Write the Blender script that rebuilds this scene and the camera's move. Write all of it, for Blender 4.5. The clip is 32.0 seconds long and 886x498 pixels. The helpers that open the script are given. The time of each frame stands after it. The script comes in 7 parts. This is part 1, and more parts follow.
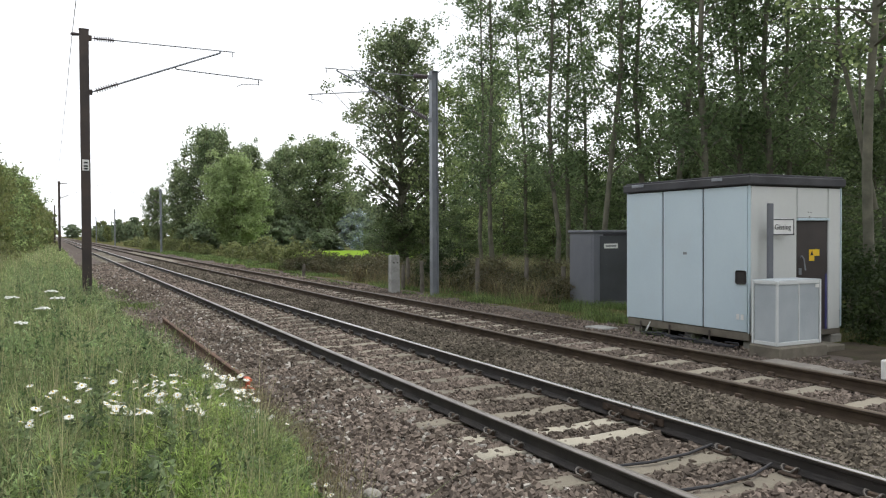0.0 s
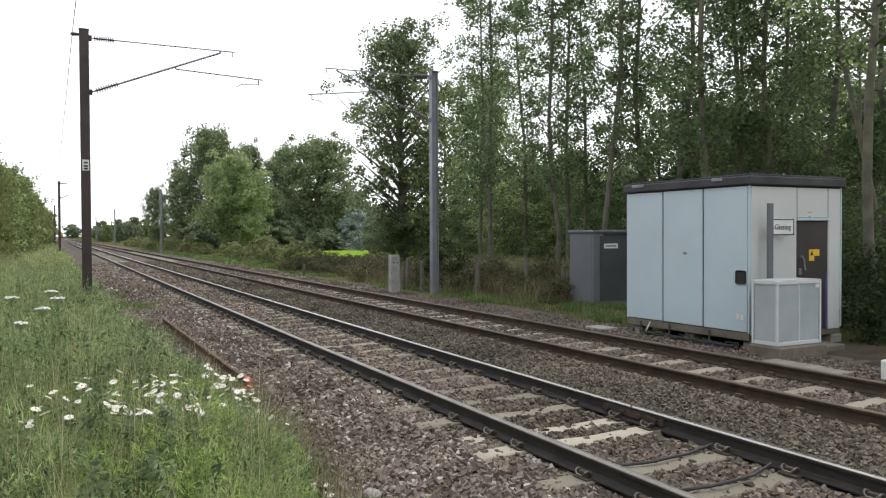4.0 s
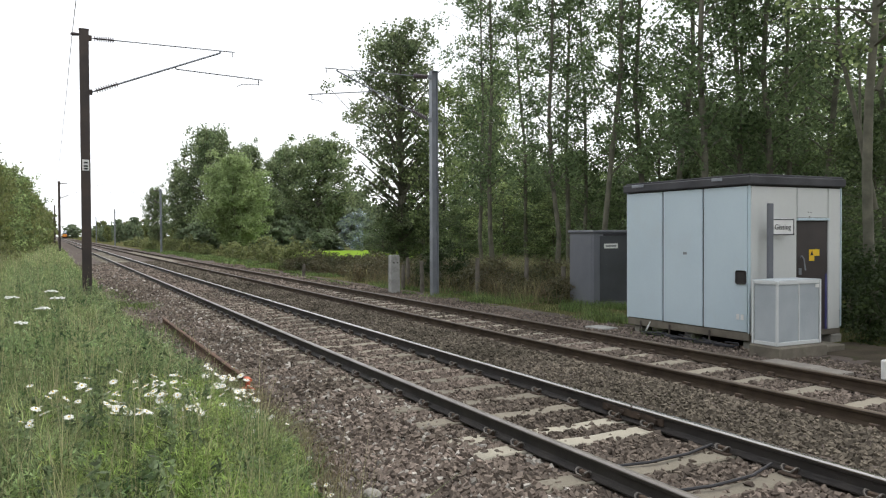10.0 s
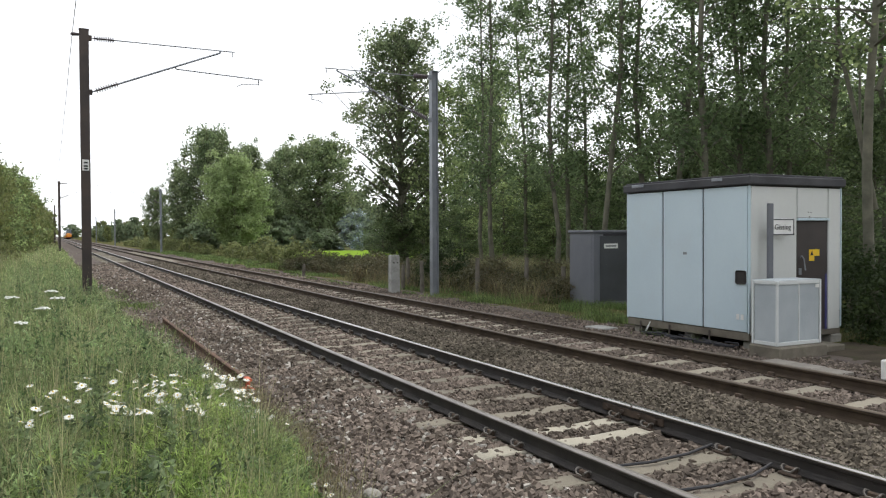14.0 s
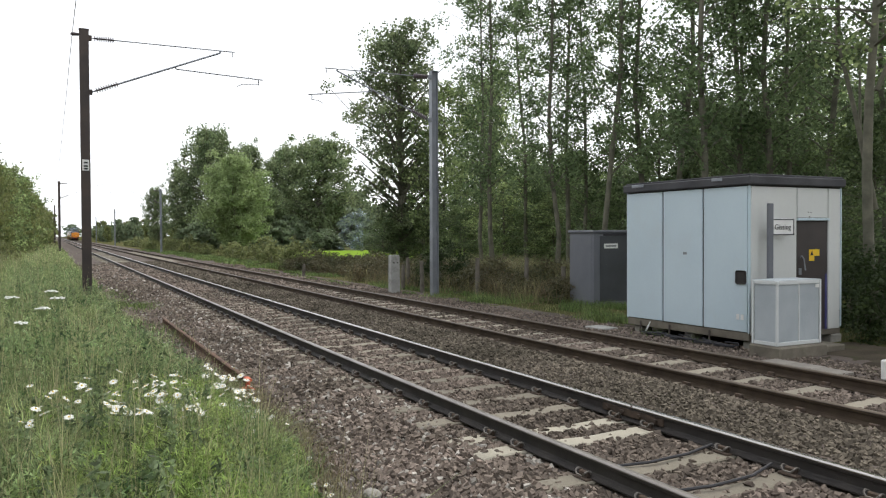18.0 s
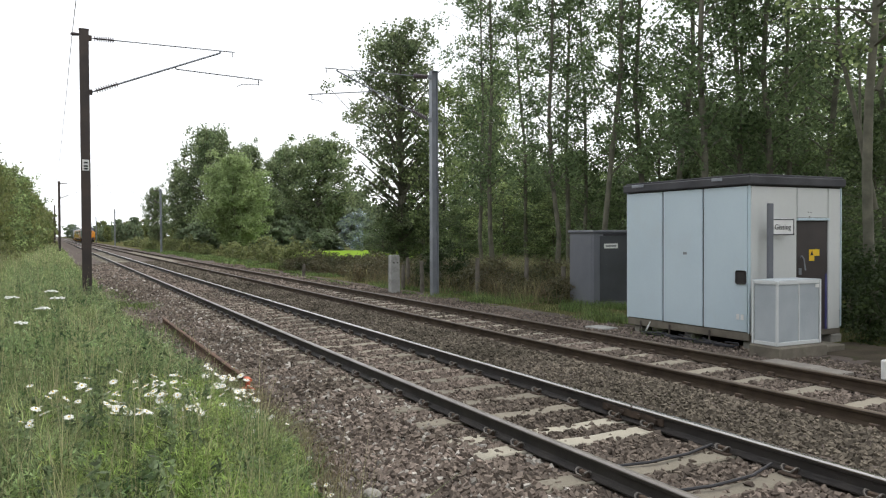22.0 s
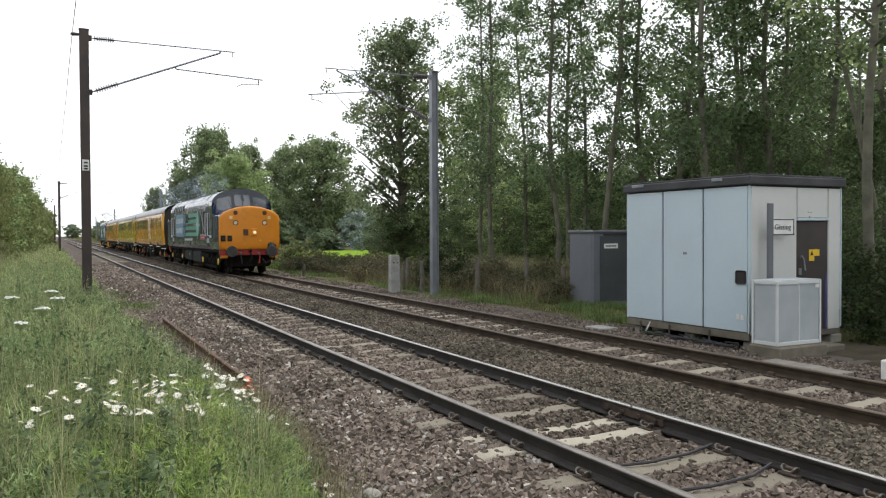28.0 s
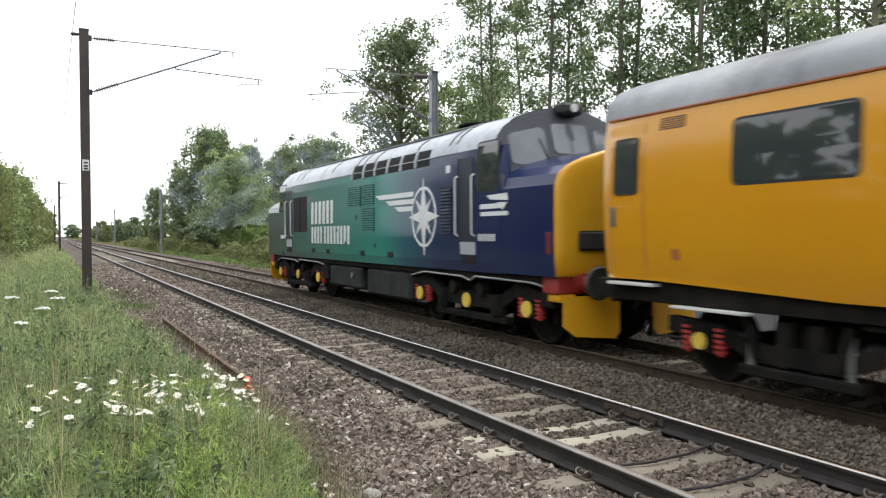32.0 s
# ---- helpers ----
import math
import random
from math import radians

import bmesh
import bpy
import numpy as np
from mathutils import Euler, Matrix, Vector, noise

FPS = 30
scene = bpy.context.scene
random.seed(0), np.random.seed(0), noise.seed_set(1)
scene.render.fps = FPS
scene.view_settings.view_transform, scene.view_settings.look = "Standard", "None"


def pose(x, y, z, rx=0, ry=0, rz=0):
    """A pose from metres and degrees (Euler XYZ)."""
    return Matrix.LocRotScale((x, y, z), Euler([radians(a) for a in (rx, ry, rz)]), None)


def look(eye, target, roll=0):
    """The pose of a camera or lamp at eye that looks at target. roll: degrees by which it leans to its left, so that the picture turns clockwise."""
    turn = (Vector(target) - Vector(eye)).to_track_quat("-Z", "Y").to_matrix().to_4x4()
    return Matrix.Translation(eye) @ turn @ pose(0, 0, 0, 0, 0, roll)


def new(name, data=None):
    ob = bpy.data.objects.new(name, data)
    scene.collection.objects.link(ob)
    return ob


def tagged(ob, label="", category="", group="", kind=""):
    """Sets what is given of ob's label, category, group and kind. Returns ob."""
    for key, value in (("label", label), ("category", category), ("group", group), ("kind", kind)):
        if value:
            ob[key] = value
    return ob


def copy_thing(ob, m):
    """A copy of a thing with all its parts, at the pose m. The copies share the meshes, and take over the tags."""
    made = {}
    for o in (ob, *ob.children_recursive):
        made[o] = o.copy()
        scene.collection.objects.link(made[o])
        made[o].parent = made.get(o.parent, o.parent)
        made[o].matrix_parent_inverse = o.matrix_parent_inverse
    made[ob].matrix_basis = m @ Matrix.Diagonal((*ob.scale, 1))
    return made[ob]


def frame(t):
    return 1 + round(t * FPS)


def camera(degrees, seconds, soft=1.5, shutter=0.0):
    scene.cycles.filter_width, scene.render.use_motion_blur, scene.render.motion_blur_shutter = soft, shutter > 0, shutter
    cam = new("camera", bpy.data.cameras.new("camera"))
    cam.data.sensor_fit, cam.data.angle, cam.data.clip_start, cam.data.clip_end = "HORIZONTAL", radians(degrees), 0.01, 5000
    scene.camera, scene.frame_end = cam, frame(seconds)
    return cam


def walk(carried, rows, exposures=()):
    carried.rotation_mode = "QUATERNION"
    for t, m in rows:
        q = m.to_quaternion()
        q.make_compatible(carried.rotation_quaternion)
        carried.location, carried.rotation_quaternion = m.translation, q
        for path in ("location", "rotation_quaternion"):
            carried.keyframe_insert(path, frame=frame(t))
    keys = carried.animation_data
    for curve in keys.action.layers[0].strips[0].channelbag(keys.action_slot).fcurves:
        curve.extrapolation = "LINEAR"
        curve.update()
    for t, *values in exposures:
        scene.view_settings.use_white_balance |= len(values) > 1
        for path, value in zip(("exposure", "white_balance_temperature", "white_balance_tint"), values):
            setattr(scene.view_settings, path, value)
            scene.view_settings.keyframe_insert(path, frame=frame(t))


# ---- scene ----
# ---- camera ----
EYE = (0.0, 0.0, 1.763)
YAW, PITCH, ROLL = radians(27.119), radians(-1.093), -0.288
AIM = (math.sin(YAW) * math.cos(PITCH), math.cos(YAW) * math.cos(PITCH), EYE[2] + math.sin(PITCH))
cam = camera(58.53, 32.0, soft=1.2, shutter=0.12)
VIEW = look(EYE, AIM, ROLL)
EXPOSURE = 0.0
walk(cam, [(0.0, VIEW), (32.0, VIEW)], exposures=[(0.0, EXPOSURE), (28.4, EXPOSURE), (29.4, EXPOSURE + 0.13), (30.2, EXPOSURE + 0.22), (31.0, EXPOSURE + 0.26), (32.0, EXPOSURE + 0.38)])

# ---- sky and sun: a bright hazy overcast, the sun veiled behind the wood ----
SUN_EL, SUN_ROT = radians(60), radians(62)
world = bpy.data.worlds.new("sky")
scene.world = world
world.use_nodes = True
wn, wl = world.node_tree.nodes, world.node_tree.links
wn.clear()
sky = wn.new("ShaderNodeTexSky")
sky.sky_type, sky.sun_disc, sky.sun_elevation, sky.sun_rotation = "NISHITA", False, SUN_EL, SUN_ROT
sky.air_density, sky.dust_density, sky.ozone_density = 1.0, 4.0, 1.0
cloud = wn.new("ShaderNodeMixRGB")
cloud.inputs["Fac"].default_value = 0.8
cloud.inputs["Color2"].default_value = (15.6, 15.9, 16.4, 1)
wl.new(sky.outputs[0], cloud.inputs["Color1"])
wbg = wn.new("ShaderNodeBackground")
wbg.inputs["Strength"].default_value = 0.10
wl.new(cloud.outputs[0], wbg.inputs["Color"])
wout = wn.new("ShaderNodeOutputWorld")
wl.new(wbg.outputs[0], wout.inputs["Surface"])
sun_data = bpy.data.lights.new("sun", "SUN")
sun_data.energy, sun_data.angle, sun_data.color = 1.8, radians(12), (1.0, 0.94, 0.84)
sun = new("sun", sun_data)
sun.matrix_world = look((0, 0, 50), (-math.sin(SUN_ROT) * 40, -math.cos(SUN_ROT) * 40, 50 - 40 * math.tan(SUN_EL)))


# ---- materials ----
def mat(name, c1, c2, rough=0.7, scale=3.0, metal=0.0, bump=0.15, fine=60.0, vary=0.0, island=False, stain=None, stain_scale=1.2, stain_amount=0.5, spec=0.5, coat=0.0, emit=0.0, grainy=0.15):
    m = bpy.data.materials.new(name)
    m.use_nodes = True
    n, l = m.node_tree.nodes, m.node_tree.links
    b = n["Principled BSDF"]
    b.inputs["Roughness"].default_value, b.inputs["Metallic"].default_value = rough, metal
    b.inputs["Specular IOR Level"].default_value = spec
    b.inputs["Coat Weight"].default_value = coat
    b.inputs["Coat Roughness"].default_value = 0.07
    tc = n.new("ShaderNodeTexCoord")
    big = n.new("ShaderNodeTexNoise")
    big.inputs["Scale"].default_value, big.inputs["Detail"].default_value = scale, 5
    l.new(tc.outputs["Object"], big.inputs["Vector"])
    ramp = n.new("ShaderNodeValToRGB")
    ramp.color_ramp.elements[0].position, ramp.color_ramp.elements[1].position = 0.32, 0.68
    ramp.color_ramp.elements[0].color, ramp.color_ramp.elements[1].color = (*c1, 1), (*c2, 1)
    l.new(big.outputs["Fac"], ramp.inputs["Fac"])
    col = ramp.outputs["Color"]
    small = n.new("ShaderNodeTexNoise")
    small.inputs["Scale"].default_value, small.inputs["Detail"].default_value = fine, 4
    l.new(tc.outputs["Object"], small.inputs["Vector"])
    if stain:
        st = n.new("ShaderNodeTexNoise")
        st.inputs["Scale"].default_value, st.inputs["Detail"].default_value, st.inputs["Roughness"].default_value = stain_scale, 8, 0.7
        l.new(tc.outputs["Object"], st.inputs["Vector"])
        sr = n.new("ShaderNodeMapRange")
        sr.inputs["From Min"].default_value, sr.inputs["From Max"].default_value, sr.inputs["To Max"].default_value = 0.5, 0.72, stain_amount
        l.new(st.outputs["Fac"], sr.inputs["Value"])
        mx = n.new("ShaderNodeMixRGB")
        mx.inputs["Color2"].default_value = (*stain, 1)
        l.new(sr.outputs["Result"], mx.inputs["Fac"])
        l.new(col, mx.inputs["Color1"])
        col = mx.outputs["Color"]
    hsv = n.new("ShaderNodeHueSaturation")
    grain = n.new("ShaderNodeMapRange")
    grain.inputs["To Min"].default_value, grain.inputs["To Max"].default_value = 1 - grainy, 1 + grainy
    l.new(small.outputs["Fac"], grain.inputs["Value"])
    val = grain.outputs["Result"]
    if vary:
        if island:
            rnd = n.new("ShaderNodeNewGeometry").outputs["Random Per Island"]
        else:
            rnd = n.new("ShaderNodeObjectInfo").outputs["Random"]
        vr = n.new("ShaderNodeMapRange")
        vr.inputs["To Min"].default_value, vr.inputs["To Max"].default_value = 1 - vary, 1 + vary
        l.new(rnd, vr.inputs["Value"])
        mul = n.new("ShaderNodeMath")
        mul.operation = "MULTIPLY"
        l.new(val, mul.inputs[0]), l.new(vr.outputs["Result"], mul.inputs[1])
        val = mul.outputs[0]
    l.new(val, hsv.inputs["Value"])
    l.new(col, hsv.inputs["Color"])
    l.new(hsv.outputs["Color"], b.inputs["Base Color"])
    if bump:
        bp = n.new("ShaderNodeBump")
        bp.inputs["Strength"].default_value, bp.inputs["Distance"].default_value = bump, 0.02
        l.new(small.outputs["Fac"], bp.inputs["Height"])
        l.new(bp.outputs["Normal"], b.inputs["Normal"])
    if emit:
        l.new(hsv.outputs["Color"], b.inputs["Emission Color"])
        b.inputs["Emission Strength"].default_value = emit
    return m


def leaf_mat(name, c1, c2, through_light=0.35, vary=0.35, scale=0.6):
    m = bpy.data.materials.new(name)
    m.use_nodes = True
    n, l = m.node_tree.nodes, m.node_tree.links
    b = n["Principled BSDF"]
    b.inputs["Roughness"].default_value = 0.5
    b.inputs["Specular IOR Level"].default_value = 0.35
    tc = n.new("ShaderNodeTexCoord")
    big = n.new("ShaderNodeTexNoise")
    big.inputs["Scale"].default_value, big.inputs["Detail"].default_value = scale, 3
    l.new(tc.outputs["Object"], big.inputs["Vector"])
    ramp = n.new("ShaderNodeValToRGB")
    ramp.color_ramp.elements[0].position, ramp.color_ramp.elements[1].position = 0.35, 0.65
    ramp.color_ramp.elements[0].color, ramp.color_ramp.elements[1].color = (*c1, 1), (*c2, 1)
    l.new(big.outputs["Fac"], ramp.inputs["Fac"])
    geo = n.new("ShaderNodeNewGeometry")
    vr = n.new("ShaderNodeMapRange")
    vr.inputs["To Min"].default_value, vr.inputs["To Max"].default_value = 1 - vary, 1 + vary
    l.new(geo.outputs["Random Per Island"], vr.inputs["Value"])
    hv = n.new("ShaderNodeHueSaturation")
    l.new(vr.outputs["Result"], hv.inputs["Value"])
    l.new(ramp.outputs["Color"], hv.inputs["Color"])
    l.new(hv.outputs["Color"], b.inputs["Base Color"])
    tr = n.new("ShaderNodeBsdfTranslucent")
    l.new(hv.outputs["Color"], tr.inputs["Color"])
    mix = n.new("ShaderNodeMixShader")
    mix.inputs["Fac"].default_value = through_light
    l.new(b.outputs[0], mix.inputs[1]), l.new(tr.outputs[0], mix.inputs[2])
    l.new(mix.outputs[0], n["Material Output"].inputs["Surface"])
    return m


M_SOIL = mat("verge soil and turf", (0.05775, 0.0697, 0.0253), (0.105, 0.0984, 0.046), 0.95, 0.35, bump=0.5, fine=12, spec=0.0, stain=(0.16, 0.13, 0.09), stain_scale=0.6, stain_amount=0.5)
# Darker than the stones: shade in the gaps between them is painted here.
M_BALLAST = mat("ballast bed with gap shade", (0.0765, 0.063, 0.0558), (0.135, 0.1134, 0.1008), 0.95, 1.1, bump=1.0, fine=22, spec=0.1)

M_STONE_BROWN = mat("brown ballast stone", (0.082, 0.072, 0.055), (0.155, 0.133, 0.106), 0.9, 0.5, bump=0.3, fine=90, vary=0.5, island=True, spec=0.12)
M_STONE = mat("ballast stone", (0.1186, 0.099, 0.08084), (0.2205, 0.18, 0.1532), 0.9, 0.5, bump=0.3, fine=90, vary=0.48, island=True, spec=0.15)
M_RAILBROWN = mat("brown rusty rail steel", (0.046, 0.034, 0.025), (0.074, 0.055, 0.038), 0.85, 4, metal=0.0, spec=0.2, bump=0.3, fine=80)
M_RAIL = mat("dark rail steel", (0.026, 0.023, 0.022), (0.046, 0.040, 0.036), 0.75, 6, metal=0.1, bump=0.3, fine=80)
M_RAILDULL = mat("dull worn rail head", (0.072, 0.05698, 0.04356), (0.116, 0.09028, 0.06864), 0.5, 3, metal=0.5, bump=0.05, fine=60)
M_RAILMID = mat("half worn rail head", (0.20, 0.185, 0.17), (0.29, 0.27, 0.25), 0.40, 3, metal=0.8, bump=0.04, fine=60)
M_RAILTOP = mat("polished rail head", (0.357, 0.34, 0.3272), (0.4505, 0.4335, 0.4165), 0.22, 3, metal=1.0, bump=0.03, fine=60)
M_SLEEPER_PALE = mat("pale bare sleeper", (0.26, 0.245, 0.20), (0.36, 0.335, 0.27), 0.9, 2.5, bump=0.4, fine=45)
M_SLEEPER_FAR = mat("sandy bare sleeper", (0.20, 0.182, 0.142), (0.30, 0.272, 0.215), 0.9, 2.5, bump=0.4, fine=45, vary=0.22, stain=(0.13, 0.115, 0.09), stain_scale=2.5, stain_amount=0.6)
M_SLEEPER = mat("weathered sleeper", (0.1354, 0.1217, 0.09475), (0.2157, 0.1958, 0.1523), 0.9, 2.5, bump=0.4, fine=45, vary=0.28, stain=(0.10, 0.085, 0.07), stain_scale=2.5, stain_amount=0.7)
M_CLIP = mat("rusty chair iron", (0.05, 0.037, 0.03), (0.10, 0.07, 0.05), 0.8, 8, metal=0.2)
M_SPRINGCLIP = mat("worn spring clip steel", (0.12, 0.110, 0.099), (0.20, 0.185, 0.168), 0.6, 8, metal=0.3)
M_MAST = mat("brown weathered mast steel", (0.045, 0.036, 0.034), (0.075, 0.058, 0.05), 0.65, 1.2, metal=0.2, bump=0.1, fine=30, stain=(0.10, 0.06, 0.04))
M_GALV = mat("galvanised steel", (0.208, 0.224, 0.248), (0.288, 0.304, 0.328), 0.5, 2.0, metal=0.35, bump=0.06, fine=30)
M_WIRE = mat("copper wire", (0.10, 0.09, 0.085), (0.14, 0.12, 0.11), 0.5, 5, metal=0.5, bump=0)
M_INSUL = mat("brown insulator", (0.06, 0.045, 0.05), (0.09, 0.065, 0.07), 0.3, 8, bump=0)
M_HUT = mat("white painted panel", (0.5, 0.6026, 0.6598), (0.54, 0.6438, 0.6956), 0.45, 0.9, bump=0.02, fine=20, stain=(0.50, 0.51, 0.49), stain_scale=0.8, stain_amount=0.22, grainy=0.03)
M_HUTROOF = mat("dark roof felt", (0.04, 0.04, 0.045), (0.07, 0.07, 0.075), 0.8, 2.0, bump=0.2)
M_DARK = mat("black underframe dirt", (0.018, 0.017, 0.017), (0.035, 0.031, 0.029), 0.7, 3, bump=0.2, fine=25)
M_BARK = mat("grey green bark", (0.085, 0.085, 0.062), (0.165, 0.155, 0.115), 0.95, 3.0, bump=0.6, fine=18)
# Wide colour span in poplar, maple, ash leaves paints lit clumps and shaded voids.
M_LEAF = leaf_mat("poplar leaf", (0.08221, 0.1264, 0.05748), (0.2165, 0.293, 0.1382), 0.55, 0.5)
M_LEAF_LIME = leaf_mat("maple leaf", (0.1174, 0.1756, 0.06955), (0.3538, 0.4318, 0.1924), 0.6, 0.55)
# Distance haze is mixed into this paler, greyer leaf colour.
M_LEAF_HAZE = leaf_mat("haze-tinted far leaf", (0.155, 0.205, 0.125), (0.22, 0.27, 0.16), 0.5)
M_LEAF_ASH = leaf_mat("grey green ash leaf", (0.102, 0.1424, 0.07555), (0.2491, 0.2962, 0.1524), 0.55, 0.45)
M_LEAF_DARK = leaf_mat("ash leaf", (0.06651, 0.1012, 0.0477), (0.1908, 0.254, 0.1109), 0.5)
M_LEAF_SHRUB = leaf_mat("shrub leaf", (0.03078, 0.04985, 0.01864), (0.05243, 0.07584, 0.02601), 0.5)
# Lightened and blued: haze before the oaks is in the base colour.
M_LEAF_OAK = leaf_mat("haze-lightened oak leaf", (0.1572, 0.2122, 0.109), (0.2535, 0.304, 0.1606), 0.5, 0.45)
M_LEAF_WILLOW = leaf_mat("willow leaf", (0.2169, 0.2923, 0.1273), (0.3112, 0.3866, 0.1792), 0.55)
M_HEDGE = leaf_mat("hawthorn leaf", (0.1323, 0.171, 0.0603), (0.2178, 0.234, 0.0909), 0.45)
M_HAW = leaf_mat("olive hawthorn leaf", (0.1445, 0.1742, 0.068), (0.255, 0.272, 0.119), 0.5, 0.45, 0.35)
# Same panels as M_HUT; the end wall's warmer light is in the colour.
M_HUTEND = mat("white panel in end wall light", (0.57, 0.585, 0.565), (0.61, 0.625, 0.605), 0.5, 0.9, bump=0.02, fine=20, stain=(0.5, 0.5, 0.46), stain_scale=0.8, stain_amount=0.25, grainy=0.03)
M_BRAMBLE = leaf_mat("bramble leaf", (0.06375, 0.0782, 0.0357), (0.1403, 0.1105, 0.0595), 0.35)

# ---- helpers of this scene ----
BEND, BEND_END = 0.000786, 17.89
NEAR, FAR = 4.627, 8.027


def shift(y):
    """Sideways run of both tracks at y."""
    if y <= 0:
        return 0.0
    if y < BEND_END:
        return BEND / 2 * y * y
    return BEND / 2 * BEND_END ** 2 + BEND * BEND_END * (y - BEND_END)


def at(u, y, z=0.0):
    """A place u metres across from the camera's line, following the tracks."""
    return Vector((u + shift(y), y, z))


class Geo:
    """Points and faces of one mesh."""

    def __init__(self):
        self.v, self.f = [], []

    def add(self, verts, faces):
        k = len(self.v)
        self.v += [tuple(p) for p in verts]
        self.f += [tuple(k + i for i in face) for face in faces]
        return self

    def box(self, x0, x1, y0, y1, z0, z1, c=0.0):
        """A box with its edges chamfered by c."""
        if c <= 0:
            v = [(x, y, z) for z in (z0, z1) for y in (y0, y1) for x in (x0, x1)]
            return self.add(v, [(0, 2, 3, 1), (4, 5, 7, 6), (0, 1, 5, 4), (2, 6, 7, 3), (0, 4, 6, 2), (1, 3, 7, 5)])
        bm = bmesh.new()
        bmesh.ops.create_cube(bm, size=1, matrix=Matrix.LocRotScale(((x0 + x1) / 2, (y0 + y1) / 2, (z0 + z1) / 2), None, (x1 - x0, y1 - y0, z1 - z0)))
        bmesh.ops.bevel(bm, geom=bm.edges[:], offset=c, segments=1, affect="EDGES")
        bm.verts.index_update()
        self.add([v.co[:] for v in bm.verts], [[v.index for v in f.verts] for f in bm.faces])
        bm.free()
        return self

    def tube(self, p0, p1, r0, r1=None, n=8, caps=True):
        r1 = r0 if r1 is None else r1
        p0, p1 = Vector(p0), Vector(p1)
        q = (p1 - p0).to_track_quat("Z", "Y")
        v = []
        for p, r in ((p0, r0), (p1, r1)):
            v += [p + q @ Vector((math.cos(2 * math.pi * i / n) * r, math.sin(2 * math.pi * i / n) * r, 0)) for i in range(n)]
        f = [(i, (i + 1) % n, n + (i + 1) % n, n + i) for i in range(n)]
        if caps:
            f += [tuple(range(n - 1, -1, -1)), tuple(range(n, 2 * n))]
        return self.add(v, f)

    def path(self, pts, r, n=6):
        for a, b in zip(pts, pts[1:]):
            self.tube(a, b, r, r, n)
        return self

    def loft(self, rings, closed=True, caps=True):
        n = len(rings[0])
        v = [p for ring in rings for p in ring]
        f = []
        for k in range(len(rings) - 1):
            for i in range(n if closed else n - 1):
                j = (i + 1) % n
                f.append((k * n + i, k * n + j, (k + 1) * n + j, (k + 1) * n + i))
        if caps:
            f += [tuple(range(n - 1, -1, -1)), tuple(range((len(rings) - 1) * n, len(rings) * n))]
        return self.add(v, f)

    def mesh(self, name, smooth=False):
        me = bpy.data.meshes.new(name)
        me.from_pydata(self.v, [], self.f)
        bm = bmesh.new()
        bm.from_mesh(me)
        bmesh.ops.recalc_face_normals(bm, faces=bm.faces)
        bm.to_mesh(me)
        bm.free()
        if smooth:
            me.shade_smooth()
        return me


def part(name, geo, material, parent=None, label="", smooth=False):
    me = geo if isinstance(geo, bpy.types.Mesh) else geo.mesh(name, smooth)
    if not me.materials:
        me.materials.append(material)
    ob = new(name, me)
    ob.parent = parent
    return tagged(ob, label)


def thing(name, place, label, category, group="", kind="", turn=0.0):
    ob = new(name)
    ob.matrix_basis = Matrix.Translation(place) @ Matrix.Rotation(turn, 4, "Z")
    return tagged(ob, label, category, group, kind)


def cloud_mesh(name, v, faces, material):
    """A mesh from numpy arrays: points (n, 3), faces (m, k)."""
    me = bpy.data.meshes.new(name)
    k = faces.shape[1]
    me.vertices.add(len(v)), me.loops.add(faces.size), me.polygons.add(len(faces))
    me.vertices.foreach_set("co", v.astype(np.float32).ravel())
    me.loops.foreach_set("vertex_index", faces.astype(np.int32).ravel())
    me.polygons.foreach_set("loop_start", np.arange(0, faces.size, k, dtype=np.int32))
    me.update(calc_edges=True)
    me.shade_flat()
    me.materials.append(material)
    return me


def heading(y):
    return -math.atan((shift(y + 0.5) - shift(y - 0.5)))


# ---- ground ----
PROFILE = [(-900, 0.5), (-300, 0.3), (-60, 0.1), (-20, 0.0), (-6, -0.05), (-2, -0.15), (0, -0.2), (1.5, -0.28), (2.2, -0.33), (2.7, -0.36), (9.9, -0.38), (10.5, -0.36), (11.5, -0.34), (14, -0.32), (18, -0.30), (30, -0.30), (60, -0.35), (110, -0.4), (300, -0.3), (900, 0.6), (2500, 4)]


def ground_z(u):
    us, zs = zip(*PROFILE)
    return float(np.interp(u, us, zs))


def build_ground():
    us = [p[0] for p in PROFILE]
    us = sorted(set(us + [-40, -12, -4, -1, 0.8, 12.5, 16, 22, 45, 80]))
    ys = [-200, -60, -20, -5] + list(np.arange(0, 30, 2.0)) + list(np.arange(30, 100, 8.0)) + [100, 140, 200, 300, 450, 700, 1100, 1700, 2600]
    g = Geo()
    rings = []
    for y in ys:
        rings.append([(u + shift(y), y, ground_z(u) + (0.03 * noise.noise((u * 0.5, y * 0.3, 0)) if abs(u) < 40 else 0)) for u in us])
    g.loft(rings, closed=False, caps=False)
    tagged(part("ground", g, M_SOIL), "rough grassy soil beside the railway", "ground", kind="structure")


BED = [(1.2, -0.33), (1.5, -0.262), (2.0, -0.285), (2.45, -0.315), (2.75, -0.30), (3.15, -0.22), (3.4, -0.195), (4.627, -0.20), (5.62, -0.195), (5.85, -0.160), (6.33, -0.145), (6.85, -0.148), (7.12, -0.165), (7.22, -0.20), (8.027, -0.20), (9.2, -0.195), (9.55, -0.23), (10.1, -0.31), (10.45, -0.335), (11.9, -0.325), (12.2, -0.40)]


def bed_z(u):
    us, zs = zip(*BED)
    return float(np.interp(u, us, zs))


